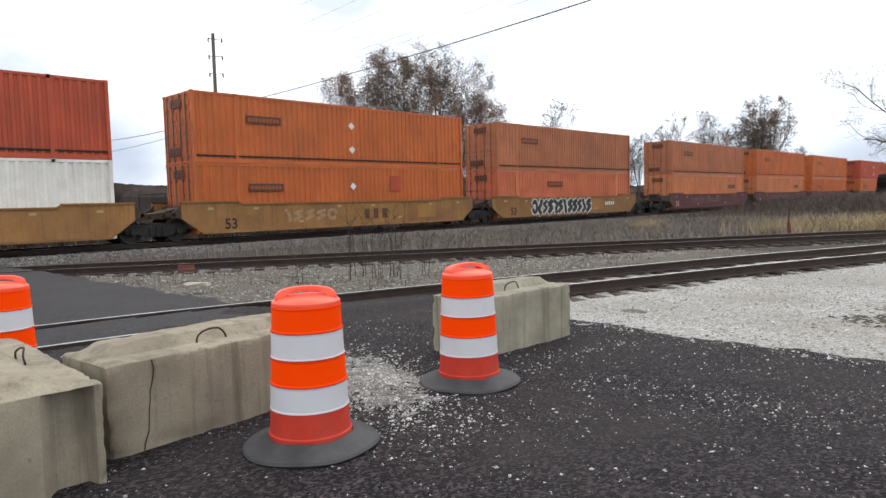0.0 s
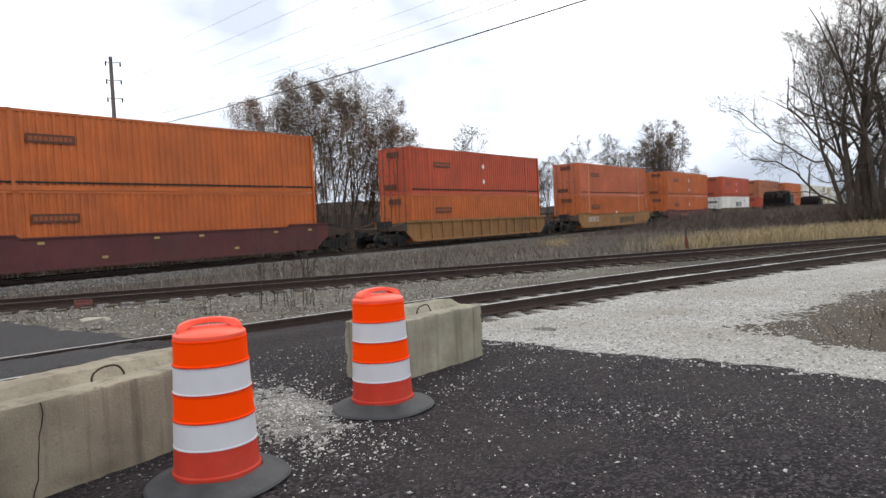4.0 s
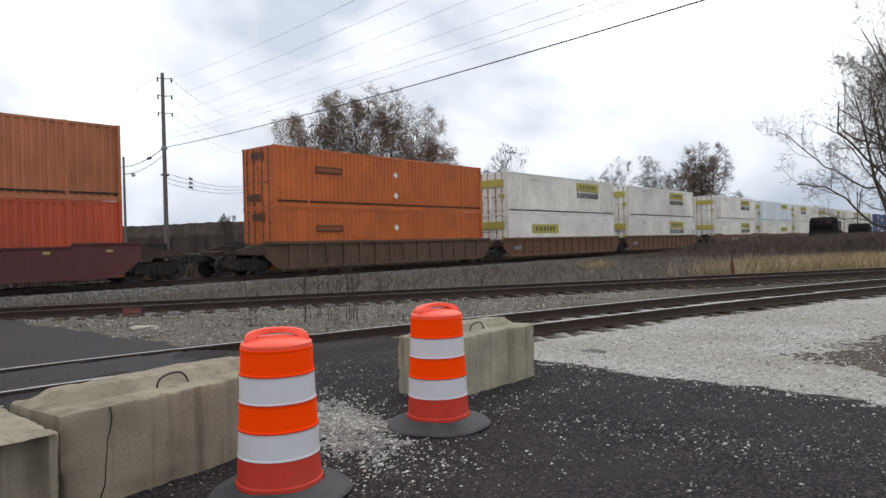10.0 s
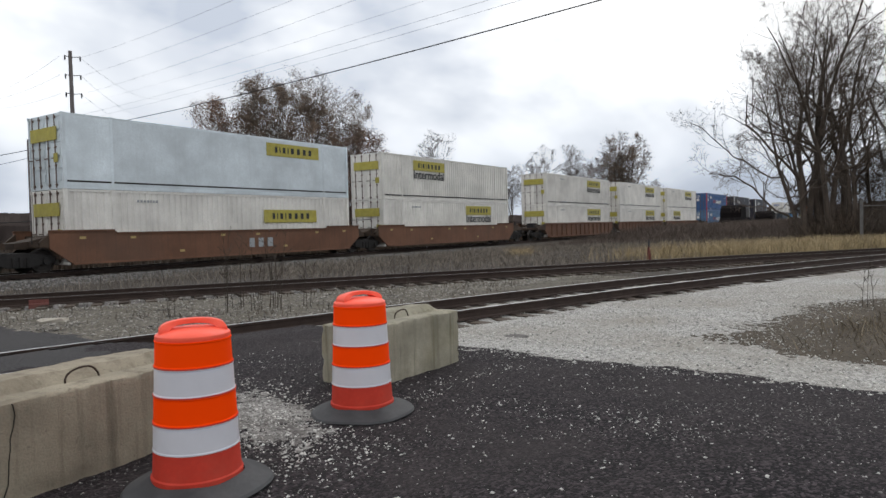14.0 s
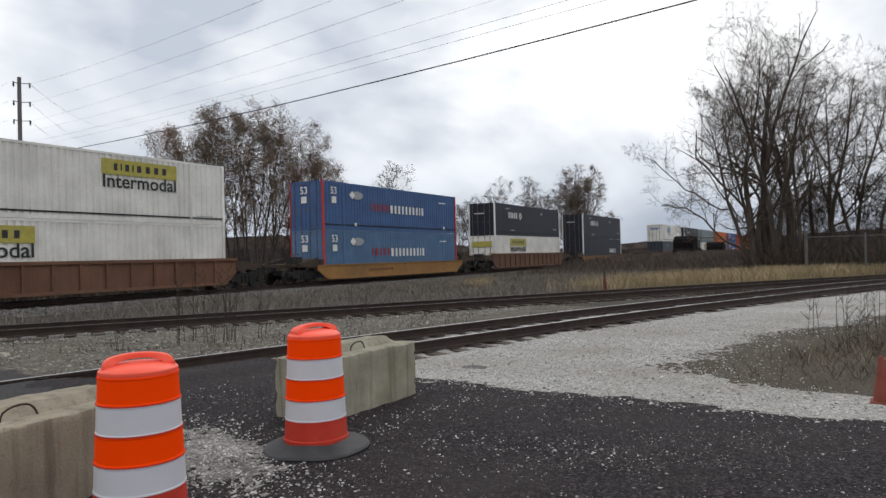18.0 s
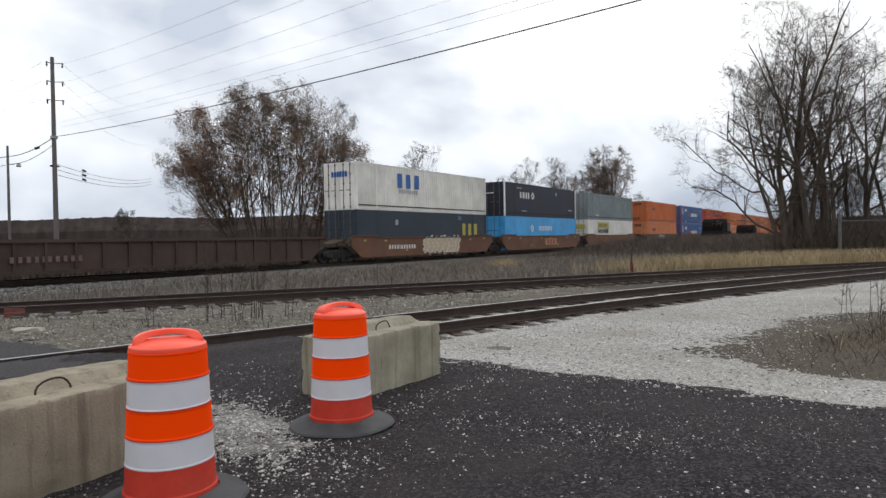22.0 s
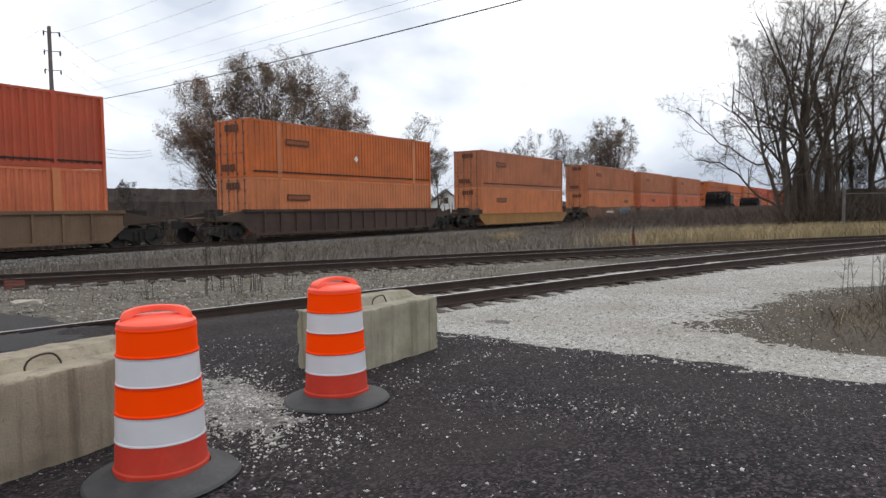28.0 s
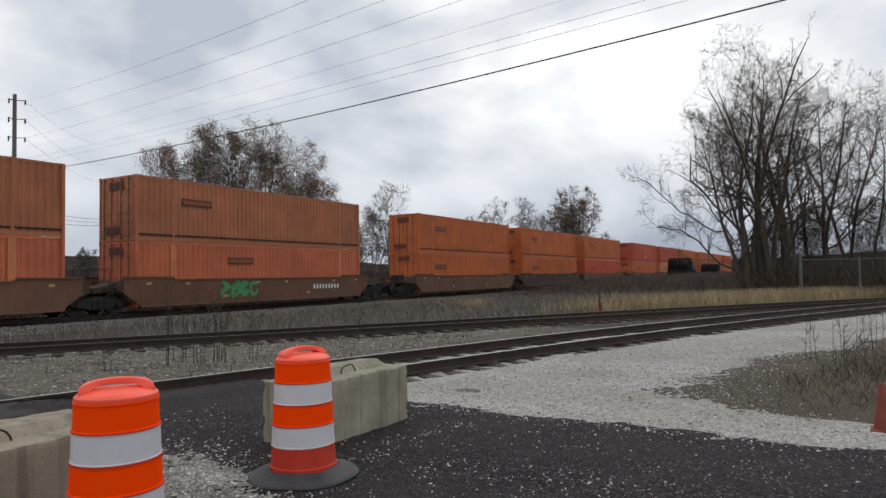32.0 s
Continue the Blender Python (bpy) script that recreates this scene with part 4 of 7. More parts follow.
def container(style, name, label):
    """A 53-foot box: doors at -x, decals on the side that faces -y. Its base is z = 0."""
    main, smooth_side, post = style["paint"], style.get("smooth", False), style.get("post", style["paint"])
    t = thing(name, label, "shipping container", "containers on the train")

    def put(pname, key, make, material, lab="", at=None, parent=None):
        me = tinted((pname, key), panel_mesh((pname, key), make), material)
        return part(pname, me, None, parent or t, lab, at)

    px = 6.1
    for out, y in ((-1, -WID / 2 + 0.012), (1, WID / 2 - 0.012)):
        for a, c, k in ((-H2 + 0.1, -px - 0.06, "a"), (-px + 0.06, px - 0.06, "b"), (px + 0.06, H2 - 0.1, "c")):
            if smooth_side:
                put("side_panel", ("s", out, k), lambda a=a, c=c, y=y: Build().box(a, c, y - 0.012, y + 0.012, 0.15, HIGH - 0.09), main)
            else:
                put("side_panel", ("r", out, k), lambda a=a, c=c, y=y, out=out: corrugated(a, c, 0.15, HIGH - 0.09, y, out), main)
        y0, y1 = sorted((y, y - out * 0.09))
        put("bottom_rail", out, lambda y0=y0, y1=y1: Build().box(-H2, H2, y0 - 0.012, y1, 0.0, 0.16), style.get("rail", main))
        put("top_rail", out, lambda y0=y0, y1=y1: Build().box(-H2, H2, y0 - 0.004, y1, HIGH - 0.1, HIGH), main)
        for x in (-H2 + 0.06, -px, px, H2 - 0.06):
            wide = 0.062 if abs(x) > 7 else 0.058 if "mid" not in style else 0.15
            m = post if abs(x) > 7 else style.get("mid", main)
            lab = "upright post in a contrasting colour" if m is not main else ""
            put("post", (out, x, wide), lambda x=x, y=y, out=out, wide=wide: Build().box(x - wide, x + wide, y - (0.06 if out > 0 or abs(x) > 7 else 0.02), y + (0.014 if out > 0 else 0.05), 0, HIGH).box(
                x - wide - 0.02, x + wide + 0.02, y - 0.02 if out < 0 else y - 0.06, y + 0.06 if out < 0 else y + 0.02, HIGH - 0.12, HIGH + 0.012), m, lab)
    put("roof", 0, lambda: Build().box(-H2 + 0.02, H2 - 0.02, -WID / 2 + 0.05, WID / 2 - 0.05, HIGH - 0.06, HIGH - 0.02), main)
    put("floor", 0, lambda: Build().box(-H2 + 0.05, H2 - 0.05, -WID / 2 + 0.06, WID / 2 - 0.06, 0.04, 0.14), STEEL_BLACK)
    put("end_wall", 0, lambda: Build().box(H2 - 0.07, H2 - 0.03, -WID / 2 + 0.1, WID / 2 - 0.1, 0.1, HIGH - 0.1), main)
    # rear doors with lock rods
    for s in (-1, 1):
        y0, y1 = sorted((s * 0.012, s * (WID / 2 - 0.10)))

        def leaf(y0=y0, y1=y1):
            b = Build().box(-H2 + 0.02, -H2 + 0.06, y0, y1, 0.12, HIGH - 0.12)
            for k in range(5):
                z = 0.3 + k * 0.5
                b.box(-H2 - 0.005, -H2 + 0.03, y0 + 0.06, y1 - 0.06, z, z + 0.3)
            return b
        door = put("door", s, leaf, main)
        for u in (0.3, 0.75):
            yy = y0 + (y1 - y0) * u

            def rod(yy=yy):
                b = Build().tube((-H2 - 0.03, yy, 0.05), (-H2 - 0.03, yy, HIGH - 0.05), 0.021, k=6)
                for z in (0.16, 0.9, 1.6, 2.2, HIGH - 0.16):
                    b.box(-H2 - 0.045, -H2 + 0.01, yy - 0.05, yy + 0.05, z - 0.04, z + 0.04)
                return b.box(-H2 - 0.05, -H2 - 0.02, yy - 0.02, yy + 0.3, 1.18, 1.22)
            put("lock_rod", (s, u), rod, style.get("rod", LOCKROD), parent=door)
    put("header", 0, lambda: Build().box(-H2 + 0.0, -H2 + 0.08, -WID / 2 + 0.06, WID / 2 - 0.06, HIGH - 0.13, HIGH - 0.01), main)
    put("sill", 0, lambda: Build().box(-H2 + 0.0, -H2 + 0.08, -WID / 2 + 0.06, WID / 2 - 0.06, 0.0, 0.12), main)
    face = -WID / 2 - 0.012
    for kind, x, z, *more in style.get("decals", ()):
        decal(t, kind, x, z, face, *more)
    for kind, y, z, *more in style.get("rear", ()):
        decal(t, kind, y, z, None, *more)
    return t


def decal(t, kind, x, z, face, *more):
    """Markings on the near side (face is its y), or on the doors (face is None, x is then y)."""
    at = pose(x, face, z) if face is not None else pose(-H2 - 0.055, x, z, 0, 0, -90)

    def put(name, key, make, material, parent=t, lab="", dx=0.0, dz=0.0, dy=0.0):
        me = tinted((name, key), shared((name, key), make), material)
        return part(name, me, None, parent, lab, at @ pose(dx, dy, dz))

    if kind == "plate":
        put("marking", "plate", lambda: Build().box(-0.86, 0.86, -0.007, 0.006, -0.17, 0.17).mesh("marking"), LOGO_BROWN, lab="dark brown nameplate with worn strokes")
        put("marking", "platebars", lambda: bars([0.13] * 9, 0.16, 0.045, depth=0.010).mesh("marking"), LOGO_RUST)
    elif kind == "smallplate":
        put("marking", "smallplate", lambda: bars([0.16] * 5, 0.34, 0.05).mesh("marking"), LOGO_BROWN)
    elif kind == "diamond":
        put("placard", "diamond", lambda: Build().prism([(0, -0.19), (0.19, 0), (0, 0.19), (-0.19, 0)], "y", -0.012, 0.006).mesh("placard"), more[0] if more else DECAL_WHITE, lab="diamond placard")
    elif kind == "panel":
        put("marking", "panel", lambda: Build().box(-1.85, 1.85, -0.007, 0.006, -0.33, 0.33).mesh("marking"), DECAL_YELLOW, lab="yellow panel with dark lettering blocks")
        put("marking", "panelbars", lambda: bars([0.3, 0.12, 0.34, 0.12, 0.38, 0.38, 0.38, 0.36], 0.30, 0.05, depth=0.010, slim=0.55).mesh("marking"), DECAL_BLACK)
    elif kind == "word":
        put("lettering", "word", lambda: letters("Intermodal", 0.74, 3.6), DECAL_BLACK, lab="black lettering")
    elif kind == "fiftythree":
        put("lettering", "fiftythree", lambda: letters("53", 0.62), DECAL_WHITE, lab="white stencilled number")
    elif kind == "rearpanel":
        put("marking", "rearpanel", lambda: Build().box(-1.0, 1.0, -0.007, 0.02, -0.26, 0.26).mesh("marking"), DECAL_YELLOW, lab="yellow door panel")
    elif kind == "rearbars":
        put("marking", "rearbars", lambda: bars([0.16] * 6, 0.34, 0.06).mesh("marking"), more[0])
    elif kind == "brand":
        widths, h, material, slant = more
        put("marking", (str(widths), h, slant), lambda: bars(widths, h, 0.07 * h / 0.4, slant, slim=0.62).mesh("marking"), material, lab="blocks in place of a brand name")
    elif kind == "disc":
        put("marking", "disc", lambda: Build().prism([(0.62 * math.cos(a), 0.26 * math.sin(a)) for a in np.linspace(0, 2 * math.pi, 20)[:-1]], "y", -0.006, 0.006).mesh("marking"), DECAL_GREY)
        put("marking", "discdiamond", lambda: Build().prism([(-0.5, -0.26), (-0.22, 0), (-0.5, 0.26), (-0.78, 0)], "y", -0.011, 0.006).mesh("marking"), DECAL_WHITE)
    elif kind == "ring":
        b = lambda: Build().prism([(0, -0.36), (0.36, 0), (0.2, 0.0), (0, -0.2)], "y", -0.008, 0.006).prism([(0, 0.36), (-0.36, 0), (-0.2, 0), (0, 0.2)], "y", -0.008, 0.006).prism(
            [(0.36, 0), (0, 0.36), (0, 0.2), (0.2, 0)], "y", -0.008, 0.006).prism([(-0.36, 0), (0, -0.36), (0, -0.2), (-0.2, 0)], "y", -0.008, 0.006).mesh("marking")
        put("marking", "ring", b, DECAL_WHITE, lab="white open diamond device")
    elif kind == "lines":
        put("marking", "lines", lambda: bars([0.1, 0.1, 0.1, 0.1, 0.06, 0.1, 0.1], 0.1, 0.05).mesh("marking"), more[0])
    elif kind == "patch":
        w, h, material = more
        put("patch", (w, h), lambda: Build().box(-w / 2, w / 2, -0.008, 0.006, -h / 2, h / 2).mesh("patch"), material, lab="square patch plate")


PL = (("plate", -4.75, 1.9),)
REAR_O = (("smallplate", 0.0, 2.5), ("smallplate", 0.3, 0.5))
PANELLED_MARK = (("panel", 3.45, 2.32), ("word", 3.45, 1.70), ("lines", -4.6, 2.5, DECAL_GREY), ("lines", 6.9, 0.35, DECAL_GREY), ("lines", -4.2, 0.35, DECAL_GREY))
PANELLED_REAR = (("rearpanel", 0.0, 2.15), ("patch", -0.9, 1.2, 0.3, 0.35, DECAL_YELLOW))
BLUE_STYLE = dict(paint=BLUE, post=DECAL_RED, decals=(("fiftythree", -7.0, 2.35), ("patch", -7.0, 1.8, 0.42, 0.4, DECAL_WHITE), ("disc", -4.7, 2.2),
                 ("brand", -2.2, 1.55, [0.36] * 5, 0.5, DECAL_WINE, 0.0), ("brand", 1.1, 1.5, [0.42, 0.36, 0.36, 0.36, 0.36, 0.36, 0.36, 0.36, 0.2, 0.36], 0.55, DECAL_WHITE, 0.0),
                 ("lines", 6.0, 2.3, DECAL_WHITE), ("patch", -4.9, 0.35, 0.2, 0.2, DECAL_WHITE), ("patch", 6.2, 0.4, 0.2, 0.2, DECAL_WHITE)),
                 rear=(("fiftythree", 0.1, 2.35), ("patch", 0.1, 1.8, 0.42, 0.4, DECAL_WHITE)))
STYLE = {
    "orange": dict(paint=ORANGE, decals=PL, rear=REAR_O),
    "orange_placards": dict(paint=ORANGE, decals=PL + (("diamond", 0.1, 1.95), ("diamond", 0.1, 0.8)), rear=REAR_O),
    "orange_patch": dict(paint=ORANGE, decals=PL + (("diamond", 0.1, 1.95), ("patch", 2.9, 2.1, 0.75, 0.8, RED_ORANGE)), rear=REAR_O),
    "orange_striped": dict(paint=ORANGE, mid=PALE_ORANGE, decals=PL + (("diamond", 0.1, 1.3),), rear=REAR_O),
    "orange_worn": dict(paint=WORN_ORANGE, decals=PL, rear=REAR_O),
    "blue_pale": dict(BLUE_STYLE, paint=LIGHT_BLUE),
    "red": dict(paint=RED_ORANGE, decals=PL + (("diamond", 0.1, 1.95), ("diamond", 0.1, 0.9)), rear=REAR_O),
    "red_plain": dict(paint=RED_ORANGE, decals=PL, rear=REAR_O),
    "red_striped": dict(paint=CORAL, mid=PALE_ORANGE, decals=PL, rear=REAR_O),
    "coral": dict(paint=CORAL, mid=PALE_ORANGE, decals=(("plate", -2.0, 2.1),), rear=REAR_O),
    "pale": dict(paint=PALE_ORANGE, decals=PL, rear=REAR_O),
    "pale_right": dict(paint=PALE_ORANGE, decals=(("plate", 5.0, 1.9),), rear=REAR_O),
    "white": dict(paint=WHITE, decals=(("lines", -4.6, 2.3, DECAL_GREY),)),
    "bold": dict(paint=WHITE, decals=(("brand", 1.3, 1.80, [0.62, 0.95, 0.24, 0.6, 0.62], 0.72, DECAL_SLATE, 0.16), ("lines", 5, 2.3, DECAL_GREY)), rear=(("rearbars", 0, 2.2, DECAL_BLACK),)),
    "panelled": dict(paint=WHITE, decals=PANELLED_MARK, rear=PANELLED_REAR),
    "panelled_low": dict(paint=WHITE, decals=(("panel", 3.6, 1.88), ("lines", -4.6, 2.5, DECAL_GREY)), rear=PANELLED_REAR),
    "panelled_left": dict(paint=WHITE, smooth=True, decals=(("panel", -3.2, 1.9),), rear=PANELLED_REAR),
    "panelled_mid": dict(paint=WHITE, decals=(("panel", -3.0, 2.32), ("word", -3.0, 1.70)), rear=PANELLED_REAR),
    "panelled_cool": dict(paint=BLUE_WHITE, smooth=True, decals=(("panel", 3.9, 2.35),), rear=PANELLED_REAR),
    "blue": BLUE_STYLE,
    "navy": dict(paint=NAVY, smooth=True, post=DECAL_WHITE, decals=(("brand", -4.1, 1.9, [0.3, 0.12, 0.42, 0.4, 0.4], 0.55, DECAL_WHITE, 0.0), ("ring", -2.4, 1.9), ("diamond", 3.0, 2.3, DECAL_GREY),
                 ("lines", -5.2, 2.5, DECAL_GREY), ("lines", -4.2, 0.5, DECAL_GREY), ("lines", 6.6, 0.8, DECAL_GREY)), rear=(("lines", 0.2, 2.0, DECAL_WHITE),)),
    "navy_right": dict(paint=NAVY, smooth=True, post=DECAL_WHITE, decals=(("brand", 3.6, 1.4, [0.3, 0.12, 0.42, 0.4, 0.4], 0.5, DECAL_WHITE, 0.0), ("ring", 5.2, 1.4))),
    "white_blue": dict(paint=WHITE, decals=(("brand", -2.6, 2.0, [0.8, 0.8, 0.85], 0.95, DECAL_BLUE, 0.0), ("brand", -2.6, 1.3, [0.2] * 9, 0.26, DECAL_GREY, 0.0)),
                       rear=(("rearbars", 0, 2.2, DECAL_BLUE),)),
    "slate": dict(paint=SLATE, smooth=True, decals=(("brand", 5.5, 1.75, [0.72, 0.72, 0.75], 0.9, DECAL_YELLOW, 0.0), ("patch", 4.0, 2.6, 0.5, 0.3, LIGHT_BLUE), ("patch", -4, 2.2, 0.3, 0.35, DECAL_GREY))),
    "sky": dict(paint=SKY, smooth=True, decals=(("ring", -2.6, 1.9), ("brand", 0.4, 1.9, [0.26, 0.26, 0.1, 0.3, 0.3, 0.3, 0.3, 0.3, 0.3], 0.42, DECAL_WHITE, 0.0))),
    "grey": dict(paint=GREY, decals=(("lines", -5, 0.5, DECAL_WHITE),)),
}
NAMES = {"orange": "weathered orange steel container with dark nameplate", "red": "red-orange steel container with white placards", "pale": "sun-bleached pale orange steel container",
         "coral": "coral-red container with pale upright posts", "white": "dirty white ribbed steel container", "bold": "white ribbed container with bold black lettering blocks",
         "panelled": "white ribbed container with yellow panel and black lettering", "blue": "blue ribbed container with red end posts and white markings",
         "navy": "smooth navy container with white end posts", "slate": "dark slate-blue container with yellow marking", "sky": "smooth bright blue container with white marking",
         "grey": "plain grey ribbed container"}


# well cars ---------------------------------------------------------------
def wheel_mesh():
    b = Build().lathe([(0.05, -0.075), (0.16, -0.07), (0.2, -0.03), (0.38, -0.03), (0.41, -0.07), (0.46, -0.07), (0.465, 0.04), (0.49, 0.05), (0.49, 0.075), (0.3, 0.075), (0.05, 0.085)], 20)
    me = b.mesh("wheel")
    me.transform(Matrix.Rotation(radians(90), 4, "X"))
    return me


def frame_mesh():
    out = [(-1.25, 0.62), (-1.2, 0.40), (-0.75, 0.36), (-0.42, 0.24), (0.42, 0.24), (0.75, 0.36), (1.2, 0.40), (1.25, 0.62), (0.6, 0.74), (-0.6, 0.74)]
    b = Build().prism(out, "y", -0.09, 0.09)
    for x in (-0.9, 0.9):
        b.tube((x, -0.16, 0.46), (x, 0.1, 0.46), 0.14, k=10)
    for x in (-0.25, 0.0, 0.25):
        b.tube((x, -0.1, 0.26), (x, -0.1, 0.62), 0.07, k=8)
    return b.mesh("side_frame")


def truck(car, x):
    tr = part("truck", shared("bolster", lambda: Build().box(-0.3, 0.3, -1.1, 1.1, 0.42, 0.78).box(-1.0, 1.0, -0.35, 0.35, 0.5, 0.68).mesh("truck", 0.02)), STEEL_BLACK, car, "two-axle truck", pose(x, 0, 0))
    for y in (-1.02, 1.02):
        part("side_frame", shared("side_frame", frame_mesh), STEEL_BLACK, tr, at=pose(0, y, 0))
    for ax in (-0.9, 0.9):
        for y, r in ((-0.76, 180), (0.76, 0)):
            part("wheel", shared("wheel", wheel_mesh), WHEEL, tr, at=pose(ax, y, 0.46, 0, 0, r))
    return tr


def well_car(name, label, kind, material, front, rear, empty=False, marks=()):
    """A container well on trucks. Ends: 'shared' (a truck under the joint) or 'free' (a truck and a coupler)."""
    t = thing(name, label, "rail car", "well cars of the train")
    top = 1.48

    def put(pname, key, make, lab="", at=None, parent=None, m=None, bevel=0.0):
        me = tinted((pname, key), shared((pname, key), lambda: make().mesh(pname, bevel)), m or material)
        return part(pname, me, None, parent or t, lab, at)

    for out in (-1, 1):
        y0, y1 = sorted((out * 1.36, out * 1.45))
        if kind == "low":
            prof = [(-7.9, 0.22), (7.9, 0.22), (8.75, 0.75), (8.75, 1.06), (-8.75, 1.06), (-8.75, 0.75)]
            sill = put("side_sill", ("low", out), lambda: Build().prism(prof, "y", y0, y1))
            ya, yb = sorted((out * 1.36, out * 1.50))
            put("top_flange", (kind, out), lambda: Build().box(-8.75, 8.75, ya, yb, 1.0, 1.072), parent=sill)
            put("bottom_flange", (kind, out), lambda: Build().box(-7.9, 7.9, ya, yb, 0.18, 0.27), parent=sill)
        elif kind == "smooth":
            prof = [(-7.9, 0.30), (7.9, 0.30), (8.75, 0.92), (8.75, 1.60), (6.25, 1.60), (6.05, top), (-6.05, top), (-6.25, 1.60), (-8.75, 1.60), (-8.75, 0.92)]
            sill = put("side_sill", out, lambda: Build().prism(prof, "y", y0, y1))
            ya, yb = sorted((out * 1.36, out * 1.50))
            put("top_flange", (kind, out), lambda: Build().box(-6.1, 6.1, ya, yb, top - 0.05, top + 0.012).box(-8.75, -6.2, ya, yb, 1.55, 1.612).box(6.2, 8.75, ya, yb, 1.55, 1.612), parent=sill)
            put("bottom_flange", (kind, out), lambda: Build().box(-7.9, 7.9, ya, yb, 0.26, 0.34), parent=sill)
            for x in (-7.5, -5.4, -3.1, -0.9, 1.2, 3.0, 5.3, 7.5):
                put("reflector", out, lambda: Build().box(-0.12, 0.12, -0.012 if out < 0 else 0, 0 if out < 0 else 0.012, -0.05, 0.05), m=REFLECT, parent=sill,
                    at=pose(x, out * 1.45, 1.27 if x in (-5.4, -0.9, 1.2, 5.3) else 0.62 if abs(x) < 7 else 1.3))
        else:
            prof = [(-8.1, 0.28), (8.1, 0.28), (8.75, 0.85), (8.75, 1.54), (-8.75, 1.54), (-8.75, 0.85)]
            ya, yb = sorted((out * 1.34, out * 1.39))
            sill = put("side_sill", ("rib", out), lambda: Build().prism(prof, "y", ya, yb))
            yc, yd = sorted((out * 1.34, out * 1.49))
            put("top_flange", (kind, out), lambda: Build().box(-8.75, 8.75, yc, yd, 1.42, 1.555), parent=sill)
            put("bottom_flange", (kind, out), lambda: Build().box(-8.0, 8.0, yc, yd, 0.24, 0.36), parent=sill)
            if out < 0:
                for k in range(14):
                    put("rib", 0, lambda: Build().box(-0.055, 0.055, -1.475, -1.38, 0.34, 1.43), at=pose(-7.35 + k * 1.13, 0, 0), parent=sill)
    put("floor", 0, lambda: Build().box(-8.0, 8.0, -1.3, 1.3, 0.26, 0.33), m=STEEL_BLACK)
    for s, how in ((-1, front), (1, rear)):
        end = 9.6 if how == "shared" else 10.9
        out = [(8.2, 0.55), (8.75, 0.92), (end, 0.92), (end, 1.14), (9.1, 1.2), (8.2, 1.42)]
        if s < 0:
            out = [(-a, b) for a, b in out]
        plat = put("end_platform", (s, how), lambda: Build().prism(out, "y", -0.55, 0.55).box(*sorted((s * 8.1, s * 8.35)), -1.36, 1.36, 0.5, 1.4), m=END_GRIME)
        side = [(8.7, 0.92), (end - 0.5, 1.02), (end - 0.5, 1.16), (8.7, 1.5)]
        if s < 0:
            side = [(-a, b) for a, b in side]
        put("end_bracket", (s, how), lambda: Build().prism(side, "y", -1.42, -1.3).prism(side, "y", 1.3, 1.42).box(*sorted((s * (end - 0.62), s * (end - 0.5))), -1.42, 1.42, 0.98, 1.16), parent=plat, m=END_GRIME)
        if how == "free":
            put("coupler", s, lambda: Build().box(*sorted((s * 10.8, s * 11.5)), -0.12, 0.12, 0.72, 0.98).box(*sorted((s * 11.4, s * 11.66)), -0.2, 0.17, 0.66, 1.04), m=STEEL_BLACK, parent=plat)
            lx = s * (end - 0.35)

            def ladder():
                b = Build()
                for dx in (-0.22, 0.22):
                    b.tube((lx + dx, -1.42, 0.45), (lx + dx, -1.42, 2.0 if s > 0 else 1.7), 0.018, k=5)
                for k in range(5):
                    b.tube((lx - 0.22, -1.42, 0.5 + 0.3 * k), (lx + 0.22, -1.42, 0.5 + 0.3 * k), 0.014, k=5)
                return b
            put("ladder", (s, how), ladder, parent=plat, m=END_GRIME)
            put("brake_box", (s, how), lambda: Build().box(*sorted((s * 9.5, s * 10.1)), -0.9, -0.2, 1.14, 1.55), m=STEEL_BLACK, parent=plat)
            put("hand_brake", (s, how), lambda: Build().tube((s * 10.5, 0.7, 1.1), (s * 10.5, 0.7, 1.75), 0.03, k=6), m=STEEL_BLACK, parent=plat)
            truck(t, s * 9.6)
    if front == "shared":
        truck(t, -9.63)
        put("hand_rail", 0, lambda: Build().bar([(-9.3, -1.3, 1.1), (-9.3, -1.3, 1.95), (-9.3, 1.3, 1.95), (-9.3, 1.3, 1.1)], 0.02, 5), m=STEEL_BLACK)
    for kind_, x, z, *more in marks:
        face = -1.458 if kind != "ribbed" else -1.482
        at = pose(x, face, z)
        if kind_ == "number":
            part("lettering", tinted("53", shared("53", lambda: letters("53", 0.62)), more[0]), None, t, "stencilled number", at)
        elif kind_ == "bars":
            widths, h, m = more
            part("marking", tinted(("cb", str(widths), h), shared(("cb", str(widths), h), lambda: bars(widths, h, 0.07, slim=0.62).mesh("marking")), m), None, t, "", at)
        elif kind_ == "plate":
            w, h, m = more
            part("marking", tinted(("cp", w, h), shared(("cp", w, h), lambda: Build().box(-w / 2, w / 2, -0.004, 0.004, -h / 2, h / 2).mesh("marking")), m), None, t, "", pose(x, face + 0.006, z))
        elif kind_ == "spray":
            seed, w, h, m = more
            part("graffiti", tinted(("gr", seed), shared(("gr", seed), lambda: spray(seed, w, h).mesh("graffiti")), m), None, t, "spray-painted tag", at)
        elif kind_ == "tag":
            seed, w, h, m, fill = more
            part("graffiti", tinted(("tg", seed), shared(("tg", seed), lambda: spray(seed, w, h, 2.3).mesh("graffiti")), m), None, t, "spray-painted tag outline", at)
